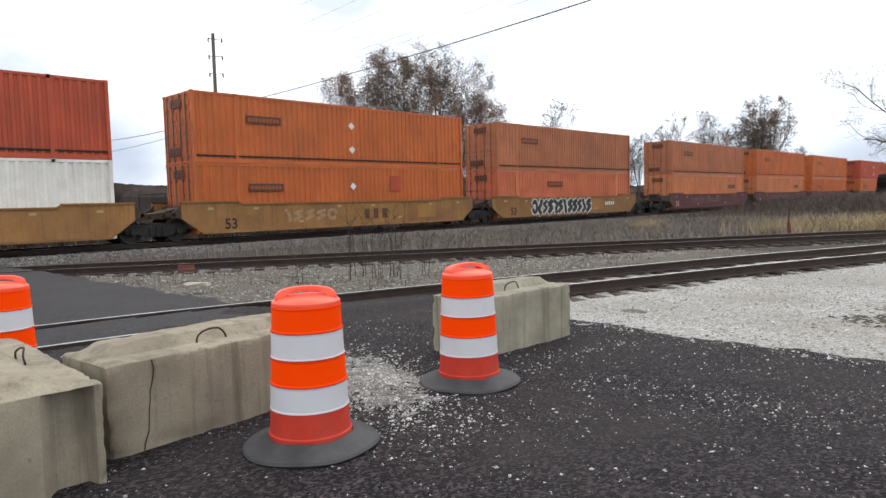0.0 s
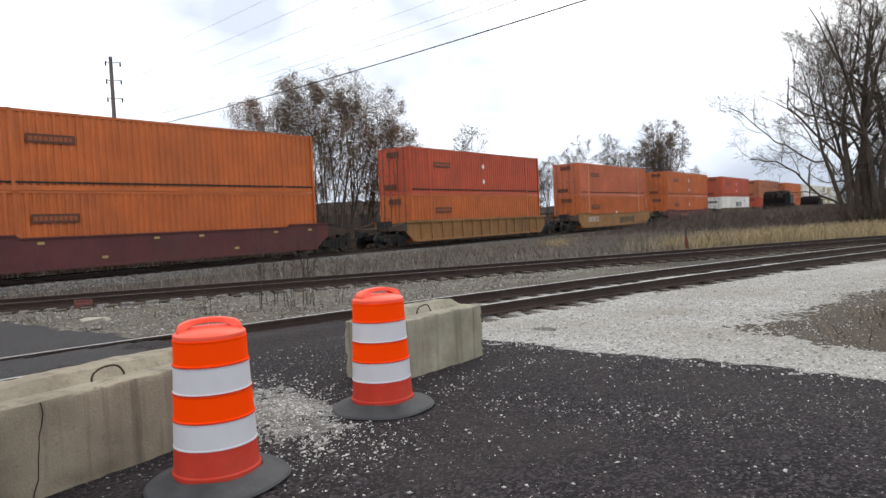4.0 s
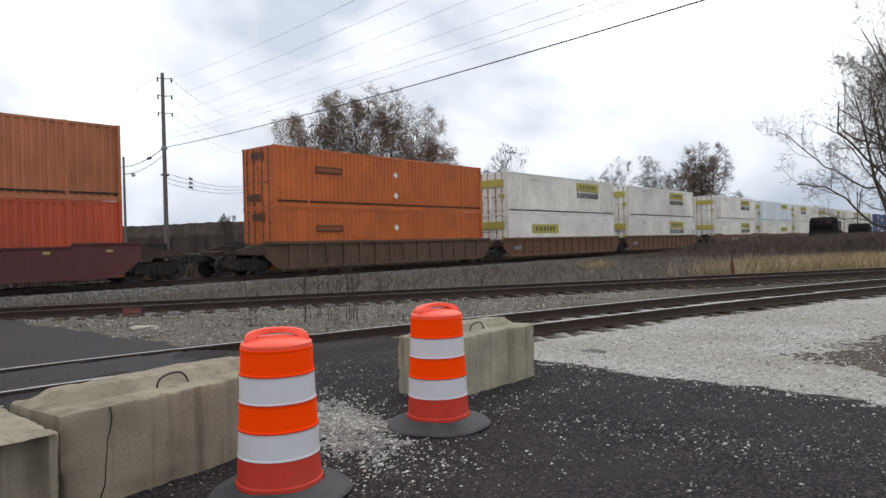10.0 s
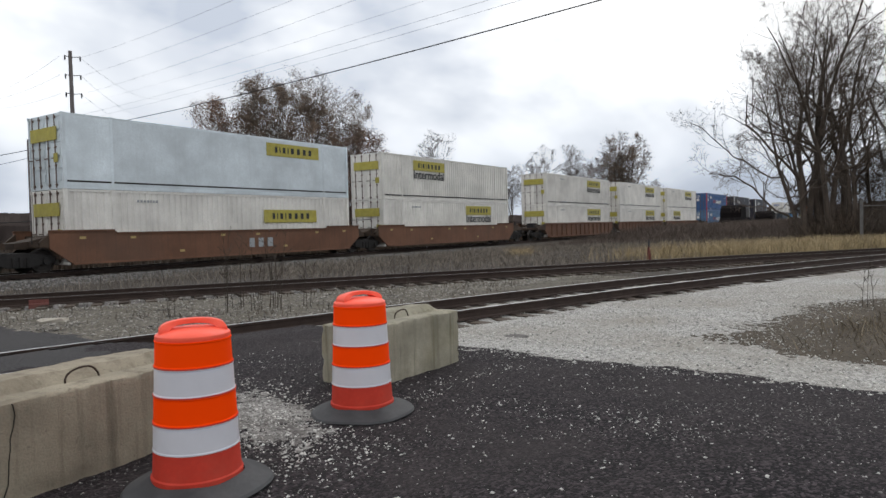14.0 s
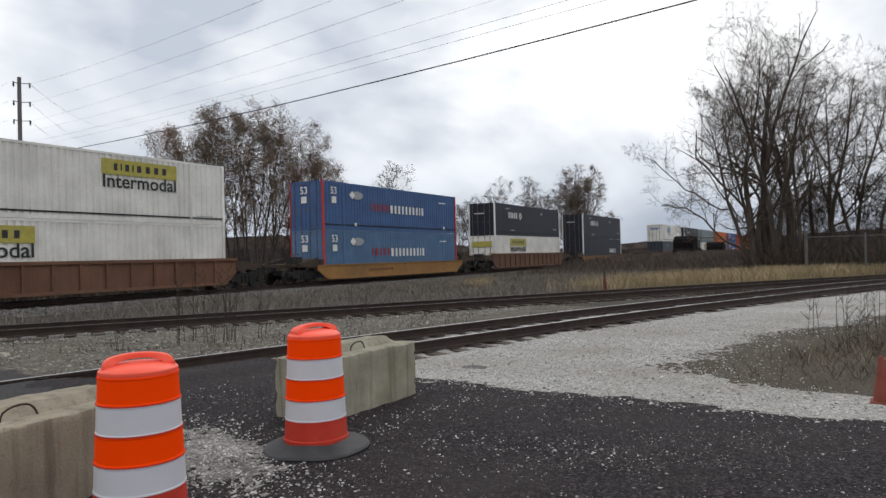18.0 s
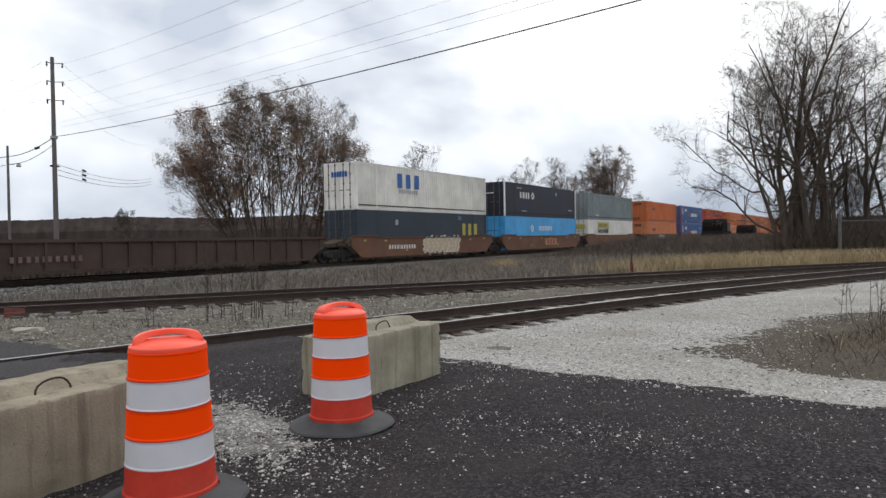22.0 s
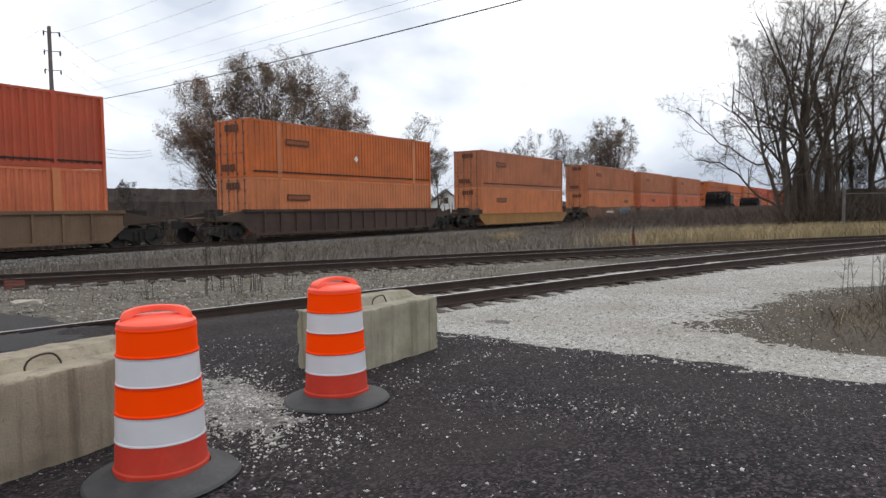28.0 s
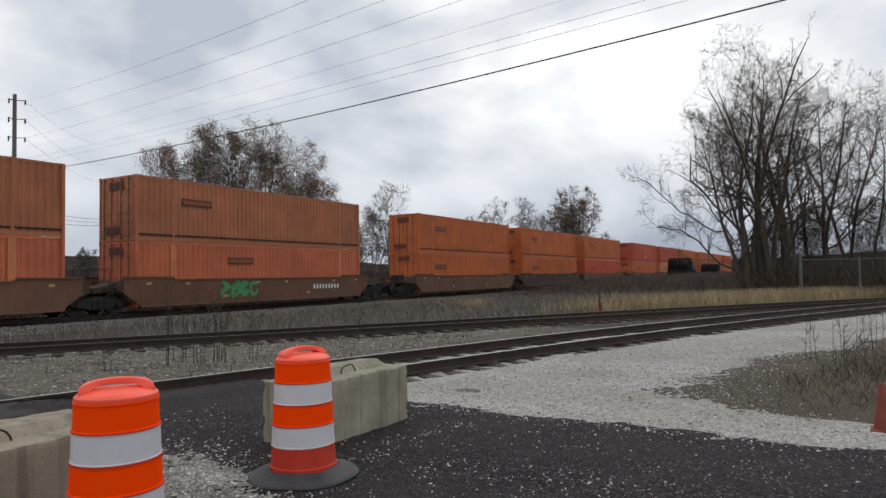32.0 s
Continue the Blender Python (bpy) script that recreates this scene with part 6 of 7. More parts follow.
def place_trees():
    rnd = random.Random(4)
    # wide clump with brown leaves behind the line: bearing of the foot, of the crown, height of the top, half width, leaves
    clump = ((51.6, 55.6, 15.0, 3.6, 4), (51.0, 53.2, 16.9, 3.3, 4), (50.2, 51.2, 17.6, 2.9, 3), (49.4, 49.4, 18.6, 3.0, 4), (48.6, 47.6, 18.0, 2.7, 3), (47.8, 45.9, 17.4, 2.6, 2), (47.0, 44.4, 16.4, 2.7, 3),
             (46.2, 43.1, 14.4, 2.5, 3), (45.6, 42.1, 11.6, 2.2, 3), (51.9, 57.2, 11.0, 2.8, 4), (51.4, 55.0, 12.2, 3.2, 2))
    for n, (az, top_az, top, half, leaves) in enumerate(clump):
        d = 72 + rnd.uniform(-2.2, 2.2) + (2.0 if n > 8 else 0)
        x, y = polar(az, d)
        u, v = polar(top_az, d)
        tree(100 + n, pose(x, y, -0.7), "tall spreading tree with thin brown autumn leaves", BARK, TWIG_MID, ((u - x, v - y), half * 1.22, 4.0 if n not in (0, 8, 9) else 2.2, top + 0.7),
             0.14, 0.011, BUSHY, 3, 1.5, round(leaves * 2.6), 0.078, 0.26, LEAF if n not in (0, 9, 7, 8) else LEAF_RED)
    # bare and half-bare trees further off
    far = ((37.3, 100, 16.2, 3.4, 0, 0), (38.6, 101, 13.0, 2.4, 1, 0), (36.0, 103, 12.0, 2.2, 1, 0), (30.9, 130, 13.2, 2.6, 0, 0), (29.6, 131, 14.2, 2.6, 0, 0), (28.0, 128, 16.4, 3.8, 0, 0), (26.2, 130, 17.0, 4.1, 0, 0), (24.9, 134, 14.5, 2.4, 0, 0),
           (23.8, 113, 12.8, 2.4, 1, 1), (22.6, 112, 15.6, 2.5, 1, 1), (21.4, 110, 16.3, 2.7, 1, 1), (20.4, 111, 14.6, 2.2, 1, 1), (19.3, 112, 9.4, 1.9, 0, 1), (22.0, 112, 11.0, 3.4, 2, 1), (33.4, 150, 11, 2.0, 0, 0), (31.9, 145, 12.5, 2.0, 0, 0),
           (60.5, 95, 6.4, 1.6, 0, 0), (40.2, 86, 8.6, 1.6, 1, 0))
    for n, (az, d, h, half, leaves, fan) in enumerate(far):
        x, y = polar(az, d)
        foot = pose(*polar(22.0 + (az - 22.0) * 0.3 if fan else az, d), -0.6)
        off = (x - foot.translation.x, y - foot.translation.y)
        tree(200 + n, foot, "bare grey tree standing beyond the railway" if not leaves else "round tree keeping some brown leaves", BARK, TWIG_PALE if not fan else TWIG_MID, (off, half * 1.3, h * (0.13 if not fan else 0.22), h * 1.05),
             0.15, 0.019, BUSHY, 2, 0.7, leaves * 3, 0.11, 0.22)
    # dense bare clump at the end of the white lot: bearing and distance of the foot, height, girth, bearing of the crown, half width, bottom
    stems = ((8.9, 47, 12.0, 0.22, 13.0, 5.0, 1.6), (8.8, 47.6, 14.6, 0.23, 11.2, 3.2, 3.4), (8.4, 46.6, 17.6, 0.30, 10.2, 3.3, 4.2), (7.8, 48.4, 18.2, 0.28, 8.6, 3.2, 4.6), (7.2, 46.5, 17.4, 0.29, 7.0, 3.0, 3.8), (6.5, 48.5, 16.6, 0.26, 5.8, 3.0, 4.2),
             (5.7, 46.4, 15.9, 0.26, 4.8, 3.0, 3.6), (4.8, 50, 15.2, 0.24, 4.0, 3.0, 3.6), (3.6, 50, 15.2, 0.22, 2.9, 3.0, 3.4), (2.2, 51, 15.0, 0.22, 1.5, 3.0, 3.4), (0.6, 52, 14.6, 0.20, 0.1, 3.0, 3.4),
             (-1.3, 53, 14.4, 0.20, -1.6, 3.0, 3.4), (-3.4, 54, 14.0, 0.18, -3.6, 2.9, 3.4), (-5.3, 54, 14.0, 0.18, -5.4, 2.9, 3.4), (8.2, 50, 12.0, 0.16, 9.4, 3.2, 2.6), (6.2, 51, 11.5, 0.14, 6.4, 3.2, 2.4))
    for n, (az, d, h, r, top_az, half, low) in enumerate(stems):
        x, y = polar(az, d)
        u, v = polar(top_az, d)
        tree(300 + n, pose(x, y, -0.2), "tall bare tree in a dense clump" if n else "bare tree with long limbs sweeping low over the grass", BARK, TWIG, ((u - x, v - y), half * 1.4, low, h * 1.03), r * 0.86, 0.006,
             UPRIGHT if n else SWEEPING, 2 if n in (2, 3, 4, 6, 8, 9) else 1, 0.7)
    # thicket of thin saplings round their feet
    for n, (az, d, h, half) in enumerate(((8.6, 51, 4.6, 1.6), (7.4, 50, 5.6, 2.0), (6.4, 52, 6.2, 2.2), (5.2, 50, 6.0, 2.2), (4.2, 52, 6.6, 2.4), (3.0, 50, 6.4, 2.4), (1.8, 51, 6.8, 2.4), (0.4, 52, 6.4, 2.4), (-1.0, 51, 6.8, 2.4), (-2.6, 52, 6.6, 2.4), (-4.2, 53, 6.6, 2.4))):
        tree(350 + n, pose(*polar(az, d), -0.2), "thin bare saplings crowding under the tall trees", BARK, TWIG_DARK, ((0, 0), half, 0.6, h), 0.045, 0.006, BUSHY, 3, 1.5, group="saplings under the trees")


# ---- grass and weeds ----
def blades(name, label, spots, heights, material, seed, width=0.012, lean=0.35):
    rng = np.random.default_rng(seed)
    k = len(spots)
    a = rng.uniform(0, 2 * np.pi, k)
    side = np.stack([np.cos(a), np.sin(a), 0 * a], 1) * (width * rng.uniform(0.6, 1.4, k))[:, None]
    tilt = rng.normal(0, lean, (k, 2)) * heights[:, None]
    mid = spots + np.c_[tilt * 0.35, heights * 0.6]
    tip = spots + np.c_[tilt, heights]
    v = np.stack([spots - side, spots + side, mid + side * 0.7, mid - side * 0.7, tip], 1)
    f4 = np.array([(0, 1, 2), (0, 2, 3), (3, 2, 4)])
    faces = f4[None] + (5 * np.arange(k))[:, None, None]
    return solo(name, raw(name, v.reshape(-1, 3), faces.reshape(-1, 3)), material, label, "grass", kind="stuff")


def place_grass():
    rng = np.random.default_rng(8)

    def field(n, x0, x1, y0, y1, keep):
        x, y = rng.uniform(x0, x1, n), rng.uniform(y0, y1, n)
        ok = keep(x, y, rng.uniform(0, 1, n))
        x, y = x[ok], y[ok]
        return np.stack([x, y, ground_z(x, y) - 0.02], 1)

    rail_y = lambda x: TRACK_Y + TRACK_SLOPE * x
    patchy = lambda x, y, s: smooth(-0.35, 0.45, ripple(x, y, s, 3.0))
    # golden strip past the second track
    p = field(330000, 25, 60, -8, 14, lambda x, y, u: (y > second_y(x) + 1.9) & (y < second_y(x) + 4.8 + 0.10 * (x - 25)) & (u < smooth(25, 32, x) * (0.45 + 0.55 * patchy(x, y, 0.9))))
    blades("dry_grass", "tall dry golden grass along the second track", p, rng.uniform(0.25, 0.85, len(p)), DRY_GRASS, 1, 0.009, 0.5)
    # a golden tuft on the near side of the main line
    tufts = np.concatenate([rng.normal(0, 0.5, (700, 2)) * (1, 0.5) + c for c in ((30.2, 17.7),)])
    p = np.c_[tufts, ground_z(tufts[:, 0], tufts[:, 1]) - 0.02]
    blades("dry_grass", "small golden tuft of dry grass beside the track", p, rng.uniform(0.2, 0.6, len(p)), DRY_GRASS, 11, 0.008, 0.5)
    # dull growth between there and the main line
    p = field(190000, 5, 70, 6, 33, lambda x, y, u: (y > second_y(x) + 2.0) & (y < rail_y(x) - 3.0) & (x > 5.2 - 0.066 * y) & (u < np.clip(0.3 + smooth(10, 26, x), 0, 1) * (0.3 + 0.7 * patchy(x, y, 0.5)) * np.where(y > second_y(x) + 5, 1, 0.6)))
    blades("winter_grass", "dull grey-brown winter grass between the tracks", p, rng.uniform(0.08, 0.42, len(p)), STRIP_GRASS, 2, 0.009, 0.6)
    # thin growth between siding and second track
    p = field(26000, 3.6, 30, 2, 19, lambda x, y, u: (y > siding_y(x) + 0.9) & (y < second_y(x) - 0.9) & (x > 5.0 - 0.066 * y) & (u < 0.08 + 0.5 * patchy(x, y, 1.1) ** 2))
    blades("winter_grass", "thin short grass in the stones between the tracks", p, rng.uniform(0.04, 0.2, len(p)), DULL_GRASS, 3, 0.007)
    # patch beside the white lot
    p = field(190000, 7.9, 30, -11, 3, lambda x, y, u: (y < weed_edge(x) + 0.1) & (u < (0.03 + 0.75 * smooth(0.5, 2.4, weed_edge(x) - y) * smooth(8.2, 11.5, x)) * (0.35 + 0.65 * patchy(x, y, 1.0))))
    blades("winter_grass", "matted brown weeds beside the white gravel", p, rng.uniform(0.05, 0.30, len(p)) * np.clip(0.5 + (weed_edge(p[:, 0]) - p[:, 1]) * 0.3, 0.5, 1.3), PATCH_GRASS, 4, 0.006, 0.9)
    # far verge behind the train
    p = field(60000, -5, 130, 31, 70, lambda x, y, u: (y > rail_y(x) + 3.4) & (u < 0.6))
    blades("brush", "low brown brush beyond the main line", p, rng.uniform(0.5, 2.0, len(p)), WEED_BRUSH, 5, 0.035, 0.25)
    # scrub under the clump of trees
    q = field(80000, 43, 75, -12, 16, lambda x, y, u: np.abs(np.degrees(np.arctan2(y, x)) - 2.0) < 7.0)
    blades("brush", "tangled dark brush under the bare trees", q, rng.uniform(0.5, 1.0, len(q)) * rng.uniform(0.8, 2.2 + 1.4 * smooth(8.5, 6.5, np.degrees(np.arctan2(q[:, 1], q[:, 0])))), WEED_BRUSH, 6, 0.014, 0.7)
    r = field(70000, 44, 130, 8, 32, lambda x, y, u: (y < rail_y(x) - 4) & (y > second_y(x) + 9) & (u < 0.25 + 0.75 * smooth(48, 64, x)))
    blades("brush", "grey brush in the far ground by the line", r, rng.uniform(0.5, 1.0, len(r)) * (0.7 + 1.15 * smooth(50, 74, r[:, 0])), FAR_SCRUB, 7, 0.02, 0.45)


STRIP_GRASS = island(mat("ashen_winter_grass", (0.21, 0.18, 0.15), 0.95, var=0.4, scale=0.8, fine=12, bump=0))
PATCH_GRASS = island(mat("brown_matted_weeds", (0.19, 0.155, 0.11), 0.95, var=0.4, scale=0.8, fine=12, bump=0))
FAR_SCRUB = island(mat("grey_brown_scrub", (0.13, 0.10, 0.082), 0.95, var=0.4, scale=0.6, bump=0))
WEED_BRUSH = island(mat("brown_brush", (0.085, 0.062, 0.045), 0.95, var=0.4, scale=0.6, bump=0))


def stalk(x, y, h, seed, n=5):
    rnd = random.Random(seed)
    t = thing("tall_weed", "tall dead weed stalks standing by the tracks", "weed", "weeds by the tracks", m=pose(x, y, float(ground_z(x, y))))
    for _ in range(n):
        b = Build()
        p = Vector((rnd.uniform(-0.16, 0.16), rnd.uniform(-0.16, 0.16), -0.05))
        d = Vector((rnd.uniform(-0.09, 0.09), rnd.uniform(-0.09, 0.09), 1))
        hh = h * rnd.uniform(0.65, 1.05)
        for i in range(4):
            q = p + d * (hh / 4)
            b.tube(p, q, 0.0070 - 0.0012 * i, 0.0058 - 0.0012 * i, 4, cap=False)
            if i > 0:
                for _k in range(2):
                    e = q + Vector((rnd.uniform(-0.16, 0.16), rnd.uniform(-0.16, 0.16), rnd.uniform(0.06, 0.22)))
                    b.tube(q, e, 0.0045, 0.003, 3, cap=False)
            p = q
            d = (d + Vector((rnd.uniform(-0.06, 0.06), rnd.uniform(-0.06, 0.06), 0))).normalized()
        part("stalk", b.mesh("stalk", fix=False), WEED, t)


def place_weeds():
    for n, (x, y, h, k) in enumerate(((8.0, 11.4, 1.5, 4), (8.4, 11.1, 1.35, 5), (8.8, 10.9, 1.55, 5), (9.1, 11.3, 1.3, 4), (9.5, 10.8, 1.2, 3), (8.6, 11.8, 1.6, 4), (13.2, 11.7, 1.25, 1), (13.5, 11.4, 0.8, 2), (7.2, 11.9, 0.8, 3),
                                      (13.6, 1.3, 0.95, 3), (14.3, 0.9, 1.2, 3), (12.6, 0.6, 0.7, 4), (15.2, 0.3, 1.0, 4), (11.4, 0.7, 0.55, 4), (16.4, -0.4, 1.1, 4), (13.2, -0.4, 0.8, 4), (10.4, 0.1, 0.45, 4), (17.8, 0.6, 1.0, 3))):
        stalk(x, y, h, 500 + n, k)


# ---- poles and wires ----
def sagging(p, q, sag, n=18):
    p, q = np.array(p, float), np.array(q, float)
    s = np.linspace(0, 1, n)[:, None]
    out = p + (q - p) * s
    out[:, 2] -= (4 * sag * s * (1 - s))[:, 0]
    return [tuple(v) for v in out]


def wire(name, label, p, q, sag, r, material):
    return solo(name, Build().bar(sagging(p, q, sag), r, 5), material, label, "cable", "overhead wires")


def place_poles():
    px, py = 18.6, 40.3
    t = thing("utility_pole", "tall weathered wooden utility pole with three tiers of insulators", "utility pole", "utility poles", m=pose(px, py, -0.7))
    part("pole", Build().tube((0, 0, 0), (0, 0, 12.7), 0.15, 0.10, 12).mesh("pole"), POLE, t)
    for k, z in enumerate((12.35, 11.3, 10.25)):
        for s in (-1, 1):
            d = Vector((0.92, -0.38, 0)) * (1.0 if s > 0 else -0.55)
            arm = part("bracket", Build().tube((0, 0, z), tuple(d * 0.45 + Vector((0, 0, z + 0.05))), 0.022, k=6).mesh("bracket"), STEEL_BLACK, t)
            e = d * 0.5
            part("insulator", Build().lathe([(0.015, -0.2), (0.05, -0.18), (0.03, -0.13), (0.06, -0.1), (0.03, -0.05), (0.06, -0.02), (0.03, 0.03), (0.05, 0.07), (0.015, 0.1)], 10).mesh("insulator"), PORCELAIN, arm,
                 "stacked dark insulator", pose(e.x, e.y, z))
    part("band", Build().tube((0, 0, 8.1), (0, 0, 8.25), 0.19, k=12).mesh("band"), GALV, t)
    part("guy_hook", Build().box(-0.25, 0.25, -0.04, 0.04, 6.5, 6.6).mesh("guy_hook"), STEEL_BLACK, t)
    t = thing("utility_pole", "shorter grey pole with a small lamp", "utility pole", "utility poles", m=pose(22.3, 55.5, -0.8))
    part("pole", Build().tube((0, 0, 0), (0, 0, 9.6), 0.12, 0.08, 10).mesh("pole"), POLE, t)
    arm = part("lamp_arm", Build().tube((0, 0, 8.2), (0.55, -0.3, 8.3), 0.03, k=6).mesh("lamp_arm"), GALV, t)
    part("lamp_head", Build().lathe([(0.04, 0.16), (0.12, 0.1), (0.17, -0.1), (0.12, -0.16)], 12).mesh("lamp_head"), GALV, arm, at=pose(0.6, -0.33, 8.2))
    t = thing("utility_pole", "thin far pole beside the railway", "utility pole", "utility poles", m=pose(165, 33, -0.8))
    part("pole", Build().tube((0, 0, 0), (0, 0, 11), 0.16, 0.1, 8).mesh("pole"), POLE, t)

    def onward(p, q, k=1.35):
        return tuple(np.array(p) + (np.array(q) - np.array(p)) * k)

    a = (px, py, 7.5)
    wire("overhead_cable", "thick black overhead cable crossing the view", a, onward(a, (14.57, 4.94, 6.84)), 0.45, 0.017, CABLE)
    wire("overhead_cable", "black overhead cable slung between two poles", (px, py, 7.5), (22.3, 55.5, 8.0), 0.25, 0.026, CABLE)
    wire("overhead_cable", "black overhead cable running off past the short pole", (22.3, 55.5, 8.0), (26, 110, 11.5), 0.6, 0.03, CABLE)
    wire("overhead_cable", "second thin cable between two poles", (px, py, 7.1), (22.3, 55.5, 7.4), 0.3, 0.018, CABLE)
    wire("overhead_cable", "second thin cable running off past the short pole", (22.3, 55.5, 7.4), (25, 110, 9.0), 0.5, 0.02, CABLE)
    tops = ((11.65, (10.98, 11.85, 7.52), -0.1), (10.6, (12.08, 10.67, 7.59), 0.0), (9.55, (13.13, 9.31, 7.61), 0.1), (9.0, (14.28, 7.43, 7.54), 0.2), (8.4, (15.03, 5.84, 7.41), 0.3), (8.1, (15.35, 5.02, 7.32), 0.3))
    for n, (z, q, off) in enumerate(tops):
        p = (px + 0.4, py - 0.2, z)
        wire("power_line", "thin overhead power line", p, onward(p, (q[0], q[1], q[2] + 0.23)), 0.30, 0.004 if n < 3 else 0.003 + 0.0015 * (n > 3), WIRE)
    for z, q in ((11.65, (45.86, 75.79, 18.0)), (10.6, (45.63, 76.32, 15.6)), (9.55, (46.83, 75.91, 13.4))):
        wire("power_line", "thin power line leading away from the pole", (px + 0.5, py - 0.2, z), q, 1.0, 0.007, WIRE)
    for z, q in ((11.65, (21.15, 55.28, 12.98)), (10.6, (21.18, 55.4, 12.34)), (9.55, (21.22, 55.54, 11.54))):
        wire("power_line", "thin power line leading away from the pole", (px - 0.5, py + 0.2, z), onward((px - 0.5, py + 0.2, z), q, 2.5), 0.5, 0.006, WIRE)
    for k, z in enumerate((6.0, 5.7, 5.4)):
        wire("overhead_cable", "low service wire from the pole", (px, py, z), (41.5, 68.4, z + 2.4), 0.5, 0.015, CABLE)
        solo("cable_sleeve", Build().tube((-0.32, 0, 0), (0.32, 0, 0), 0.075, k=8), CABLE, "black sleeve on a service wire", "cable sleeve", "overhead wires", m=pose(22.9, 45.6, z + 0.28, 0, 0, 50))
    solo("cable_sleeve", Build().tube((-0.45, 0, 0), (0.45, 0, 0), 0.09, k=8), CABLE, "black splice case on the overhead cable", "cable sleeve", "overhead wires", m=pose(19.75, 45.0, 7.42, 0, -3, 76))


# ---- fence, house, far woods and odd things ----
def place_fence():
    t = thing("chain_link_fence", "old grey chain-link fence in dry grass", "fence")
    x0, y0 = 41.0, 3.75
    d = np.array([0.10, -1.0])
    d = d / np.linalg.norm(d)
    mesh_b = Build()
    for k in range(7):
        p = np.array([x0, y0]) + d * 2.7 * k
        part("post", Build().tube((p[0], p[1], -0.4), (p[0], p[1], 2.15 if k else 2.35), 0.05 if k else 0.075, k=8).mesh("post"), DULL_STEEL, t)
    end = np.array([x0, y0]) + d * 2.7 * 6
    part("top_rail", Build().tube((x0, y0, 2.0), (end[0], end[1], 2.0), 0.024, k=6).mesh("top_rail"), DULL_STEEL, t)
    for u in np.arange(-2.0, 16.2, 0.16):
        for s in (1, -1):
            a, b = (u, u + 2.1) if s > 0 else (u + 2.1, u)
            za, zb = -0.1, 2.0
            lo, hi = max(0.0, min(a, b)), min(16.2, max(a, b))
            if hi - lo < 0.1:
                continue
            f = lambda w: za + (zb - za) * (w - a) / (b - a)
            p, q = np.array([x0, y0]) + d * lo, np.array([x0, y0]) + d * hi
            mesh_b.tube((p[0], p[1], f(lo)), (q[0], q[1], f(hi)), 0.003, k=3, cap=False)
    ob = part("wire_mesh", mesh_b.mesh("wire_mesh", fix=False), DULL_STEEL, t, "woven wire mesh")
    tagged(ob, kind="stuff")


def place_house():
    wall = mat("white_clapboard", (0.66, 0.67, 0.66), 0.8, var=0.1, scale=1, fine=8, bump=0.1)
    roof = mat("grey_shingle_roof", (0.10, 0.10, 0.105), 0.9, var=0.3, scale=2, fine=8)
    glass = mat("dark_window_glass", (0.02, 0.025, 0.03), 0.15, var=0.1)
    a = radians(35.5)
    t = thing("house", "small white clapboard house with a grey gable roof", "house", m=pose(128 * math.cos(a), 128 * math.sin(a), -0.6, 0, 0, -50))
    part("wall", Build().prism([(-3, 0), (3, 0), (3, 3.4), (0, 5.6), (-3, 3.4)], "y", -4, 4).mesh("wall"), wall, t)
    for s in (-1, 1):
        part("roof", Build().prism([(s * 3.4, 3.0), (s * 3.4, 3.2), (0, 5.95), (0, 5.72)], "y", -4.4, 4.4).mesh("roof"), roof, t)
    for x, z in ((-1.4, 1.7), (1.4, 1.7), (0, 3.9)):
        w = part("window", Build().box(-0.5, 0.5, -4.06, -4.0, z - 0.7, z + 0.6).mesh("window"), wall, t, at=pose(x, 0, 0))
        part("pane", Build().box(-0.4, 0.4, -4.08, -4.05, z - 0.6, z + 0.5).mesh("pane"), glass, w)
    part("door", Build().box(-3.06, -3.0, -0.5, 0.5, 0, 2.1).mesh("door"), roof, t)


def place_backdrop():
    """Low wooded ridges round the horizon."""
    rng = np.random.default_rng(12)
    n = 4200
    a = np.linspace(0, 2 * np.pi, n)
    deg = np.degrees(a)
    h = 12.2 + 1.4 * np.sin(a * 9 + 1) + 0.7 * np.sin(a * 23 + 2) - 6.0 * smooth(58, 30, deg) + np.convolve(rng.normal(0, 0.2, n), np.ones(3) / 3, 'same')
    h = np.where(deg > 180, 8.0 + 0 * a, h)
    d = 290 + 12 * np.sin(a * 5)
    verts, faces = [], []
    for k in range(n):
        c, s = math.cos(a[k]), math.sin(a[k])
        verts += [(d[k] * c, d[k] * s, -1.5), (d[k] * c * 1.004, d[k] * s * 1.004, h[k] * 0.55), ((d[k] + 6) * c, (d[k] + 6) * s, h[k]), ((d[k] + 26) * c, (d[k] + 26) * s, h[k] * 0.9), ((d[k] + 40) * c, (d[k] + 40) * s, -1.5)]
    for k in range(n - 1):
        for j in range(4):
            faces.append((5 * k + j, 5 * k + 5 + j, 5 * k + 6 + j, 5 * k + 1 + j))
    solo("backdrop", mesh_from("backdrop", verts, faces), WOODS, "dark brown bare woods on the horizon", "woods", kind="structure")


def cone(name, x, y, h, r, label, material, tip=None, z=0.0):
    t = thing(name, label, "traffic cone", "traffic cones", m=pose(x, y, float(ground_z(x, y)) + z))
    part("body", Build().lathe([(r, 0.03), (r * 0.95, 0.06), (r * 0.3, h * 0.96), (r * 0.22, h)], 20).mesh("body", smooth=True), material, t)
    part("base", Build().box(-r * 1.25, r * 1.25, -r * 1.25, r * 1.25, 0, 0.035).mesh("base", 0.008), RUBBER if tip else material, t)
    if tip:
        part("tip", Build().tube((0, 0, h * 0.9), (0, 0, h * 1.32), 0.045, 0.035, 8).mesh("tip"), tip, t)


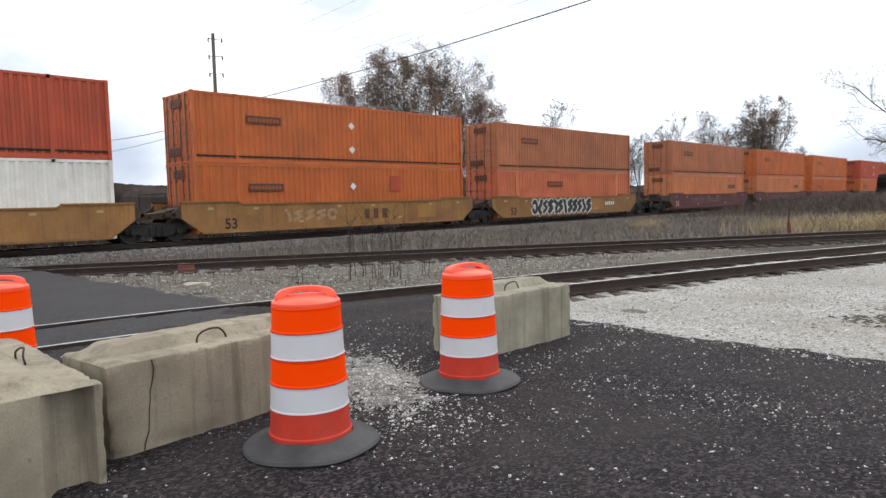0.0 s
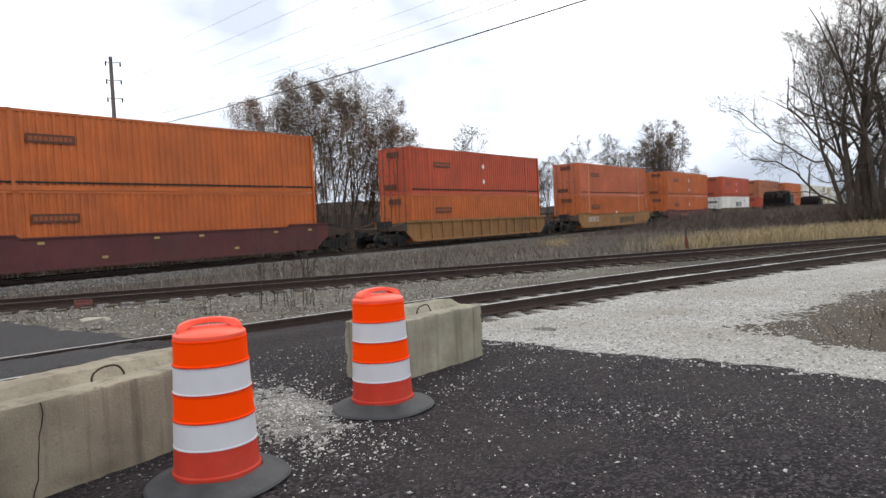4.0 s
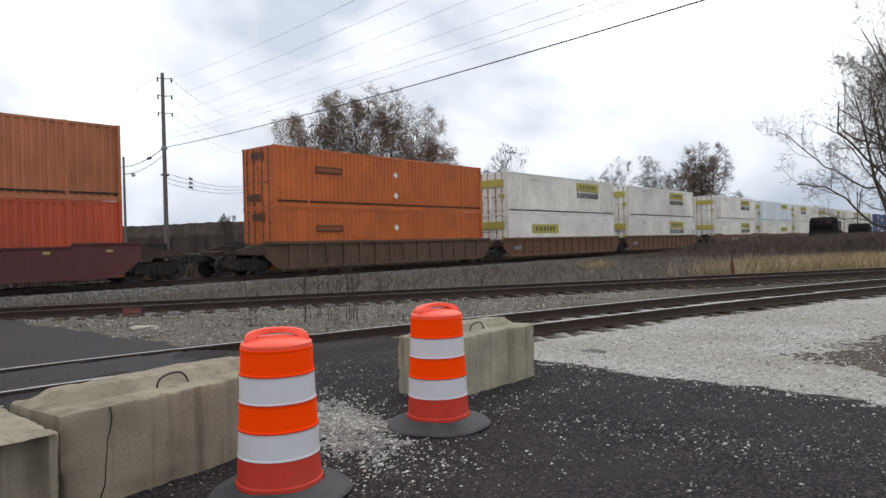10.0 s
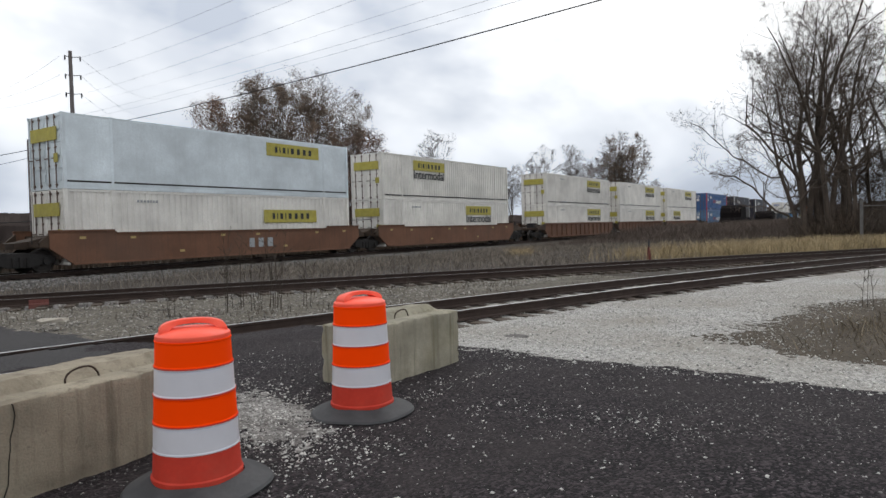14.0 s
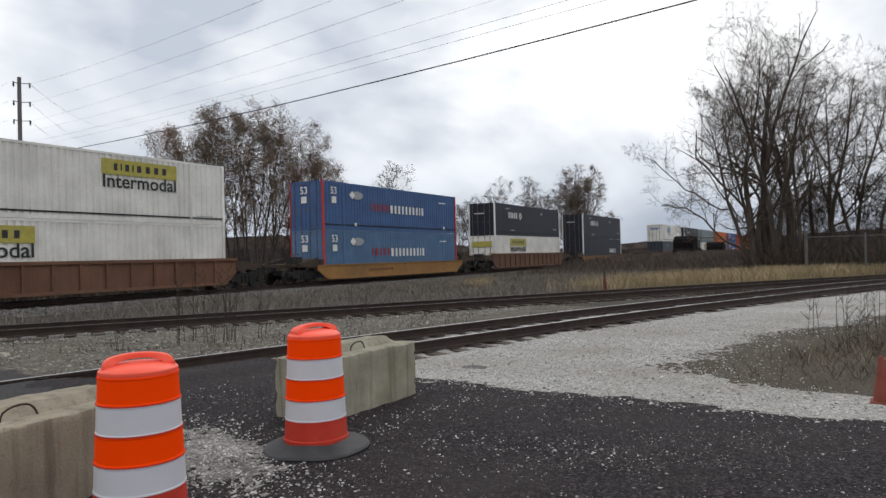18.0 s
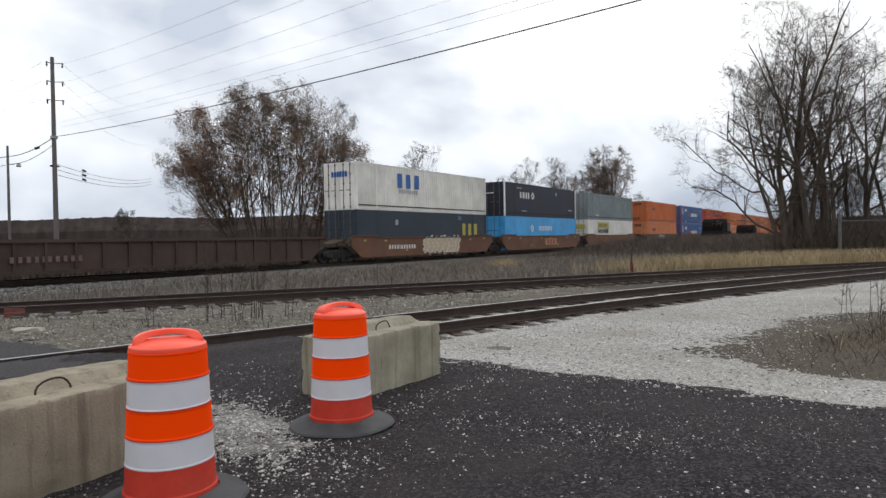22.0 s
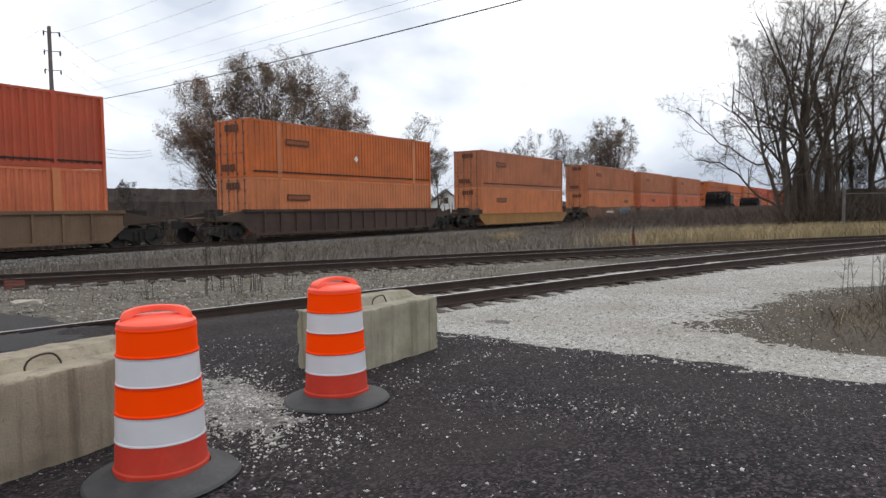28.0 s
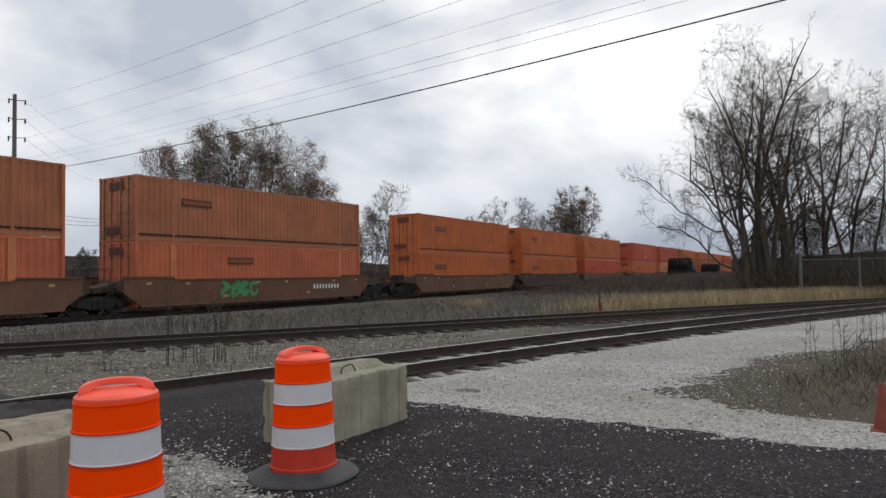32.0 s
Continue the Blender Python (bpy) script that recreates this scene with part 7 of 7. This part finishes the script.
def place_odds():
    faded = mat("faded_brick_red_plastic", (0.21, 0.05, 0.032), 0.75, var=0.25, scale=5, grime=0.4, grime_color=(0.14, 0.05, 0.035))
    cone("traffic_cone", 7.95, 0.32, 0.47, 0.085, "faded brick-red traffic cone in the weeds", faded)
    cone("marker_cone", 26.5, 9.75, 0.66, 0.115, "dull red marker cone with a dark stub", mat("sooty_dark_red_plastic", (0.12, 0.03, 0.022), 0.8, var=0.3, scale=5), PORCELAIN)
    slab = Build().prism([(-0.34, -0.05), (-0.12, -0.2), (0.16, -0.17), (0.3, 0.02), (0.2, 0.17), (-0.2, 0.2)], "z", -0.05, 0.07)
    rnd = random.Random(3)
    slab.v = [(x + rnd.uniform(-0.08, 0.08), y + rnd.uniform(-0.06, 0.06), z + rnd.uniform(-0.04, 0.04)) for x, y, z in slab.v]
    pale = mat("pale_limestone_slab", (0.36, 0.33, 0.28), 0.95, var=0.25, scale=4)
    for x, y, s, label in ((5.6, 13.3, 0.85, "pale stone slab lying between the tracks"), (26.3, 9.1, 0.7, "white stone by the second track"), (31.5, 5.9, 0.7, "pale stone on the track"), (34.0, 4.3, 0.6, "yellowish stone on the track")):
        solo("stone_slab", slab.mesh("stone_slab", 0.02), pale, label, "stone", m=pose(x, y, float(ground_z(x, y)) + (0.12 if x > 30 else 0.0), 0, 0, 30 * x) @ Matrix.Scale(s, 4))
    red = mat("orange_red_paint", (0.17, 0.06, 0.05), 0.9, var=0.4, scale=6, grime=0.5)
    t = thing("rail_marker", "orange-red painted stub on the rusty rail", "rail marker", m=pose(6.85, 16.85, -0.15, 0, 0, -25))
    part("post", Build().box(-0.2, 0.2, -0.04, 0.04, 0.0, 0.15).mesh("post", 0.015), red, t)
    part("foot", Build().box(-0.2, 0.2, -0.12, 0.1, -0.05, 0.06).mesh("foot", 0.01), red, t)
    hole = mat("rusty_drain_iron", (0.11, 0.10, 0.095), 0.8, 0.3, var=0.4, scale=9)
    t = thing("drain_cover", "rusty iron drain cover half buried in white gravel", "drain cover", m=pose(8.05, 5.0, float(ground_z(8.05, 5.0)) - 0.012, 0, 0, 20))
    part("frame", Build().lathe([(0.09, 0.0), (0.17, 0.0), (0.17, 0.03), (0.14, 0.035), (0.09, 0.03)], 24).mesh("frame"), hole, t)
    part("grate", Build().lathe([(0.0, 0.018), (0.13, 0.018), (0.13, 0.028), (0.0, 0.03)], 24, cap=False).mesh("grate"), hole, t)
    # dark plant parked by the line, far down the track
    dark = mat("sooty_black_paint", (0.012, 0.010, 0.010), 0.95, spec=0.05, var=0.4, scale=2)
    dull = mat("dull_grey_paint", (0.09, 0.087, 0.085), 0.9, spec=0.1, var=0.3, scale=2)
    for n, (x, y, s) in enumerate(((92, 22.0, 1.0), (117, 23.2, 0.85))):
        t = thing("parked_trailer", "sooty black high trailer with a rounded hood parked by the line", "trailer", "parked trailers", m=pose(x, y, -0.5, 0, 0, 3))
        arch = [(-2.5 * s, 1.9 * s), (-2.5 * s, 2.9 * s), (-2.2 * s, 3.5 * s), (-1.5 * s, 3.85 * s), (-0.2 * s, 3.9 * s), (0.6 * s, 3.75 * s), (0.95 * s, 3.3 * s), (0.95 * s, 1.9 * s)]
        part("hood", Build().prism(arch, "y", -1.25, 1.25).mesh("hood", 0.08), dark, t, "rounded black hood")
        part("bed", Build().prism([(-3.3 * s, 0.8 * s), (5.2 * s, 0.8 * s), (5.2 * s, 1.9 * s), (3.6 * s, 2.3 * s), (-2.9 * s, 2.3 * s), (-3.3 * s, 1.9 * s)], "y", -1.2, 1.2).mesh("bed", 0.05), dark, t)
        part("box", Build().box(1.0 * s, 3.4 * s, -1.2, 1.2, 2.3 * s, 3.45 * s).mesh("box", 0.08), dull, t, "dull grey box body")
        part("stack", Build().tube((3.9 * s, 0, 2.0 * s), (3.9 * s, 0, 2.9 * s), 0.22 * s, k=10).mesh("stack"), dark, t)
        for x_ in (-2.0, 2.8, 4.1):
            for y_ in (-1.15, 1.15):
                part("wheel", Build().tube((x_ * s, y_ - 0.14, 0.55 * s), (x_ * s, y_ + 0.14, 0.55 * s), 0.55 * s, k=14).mesh("wheel"), RUBBER, t)


place_trees()
place_grass()
place_weeds()
place_poles()
place_fence()
place_house()
place_backdrop()
place_odds()


place_ground()
place_tracks()
place_stones()
place_barriers()
place_train()
motions()
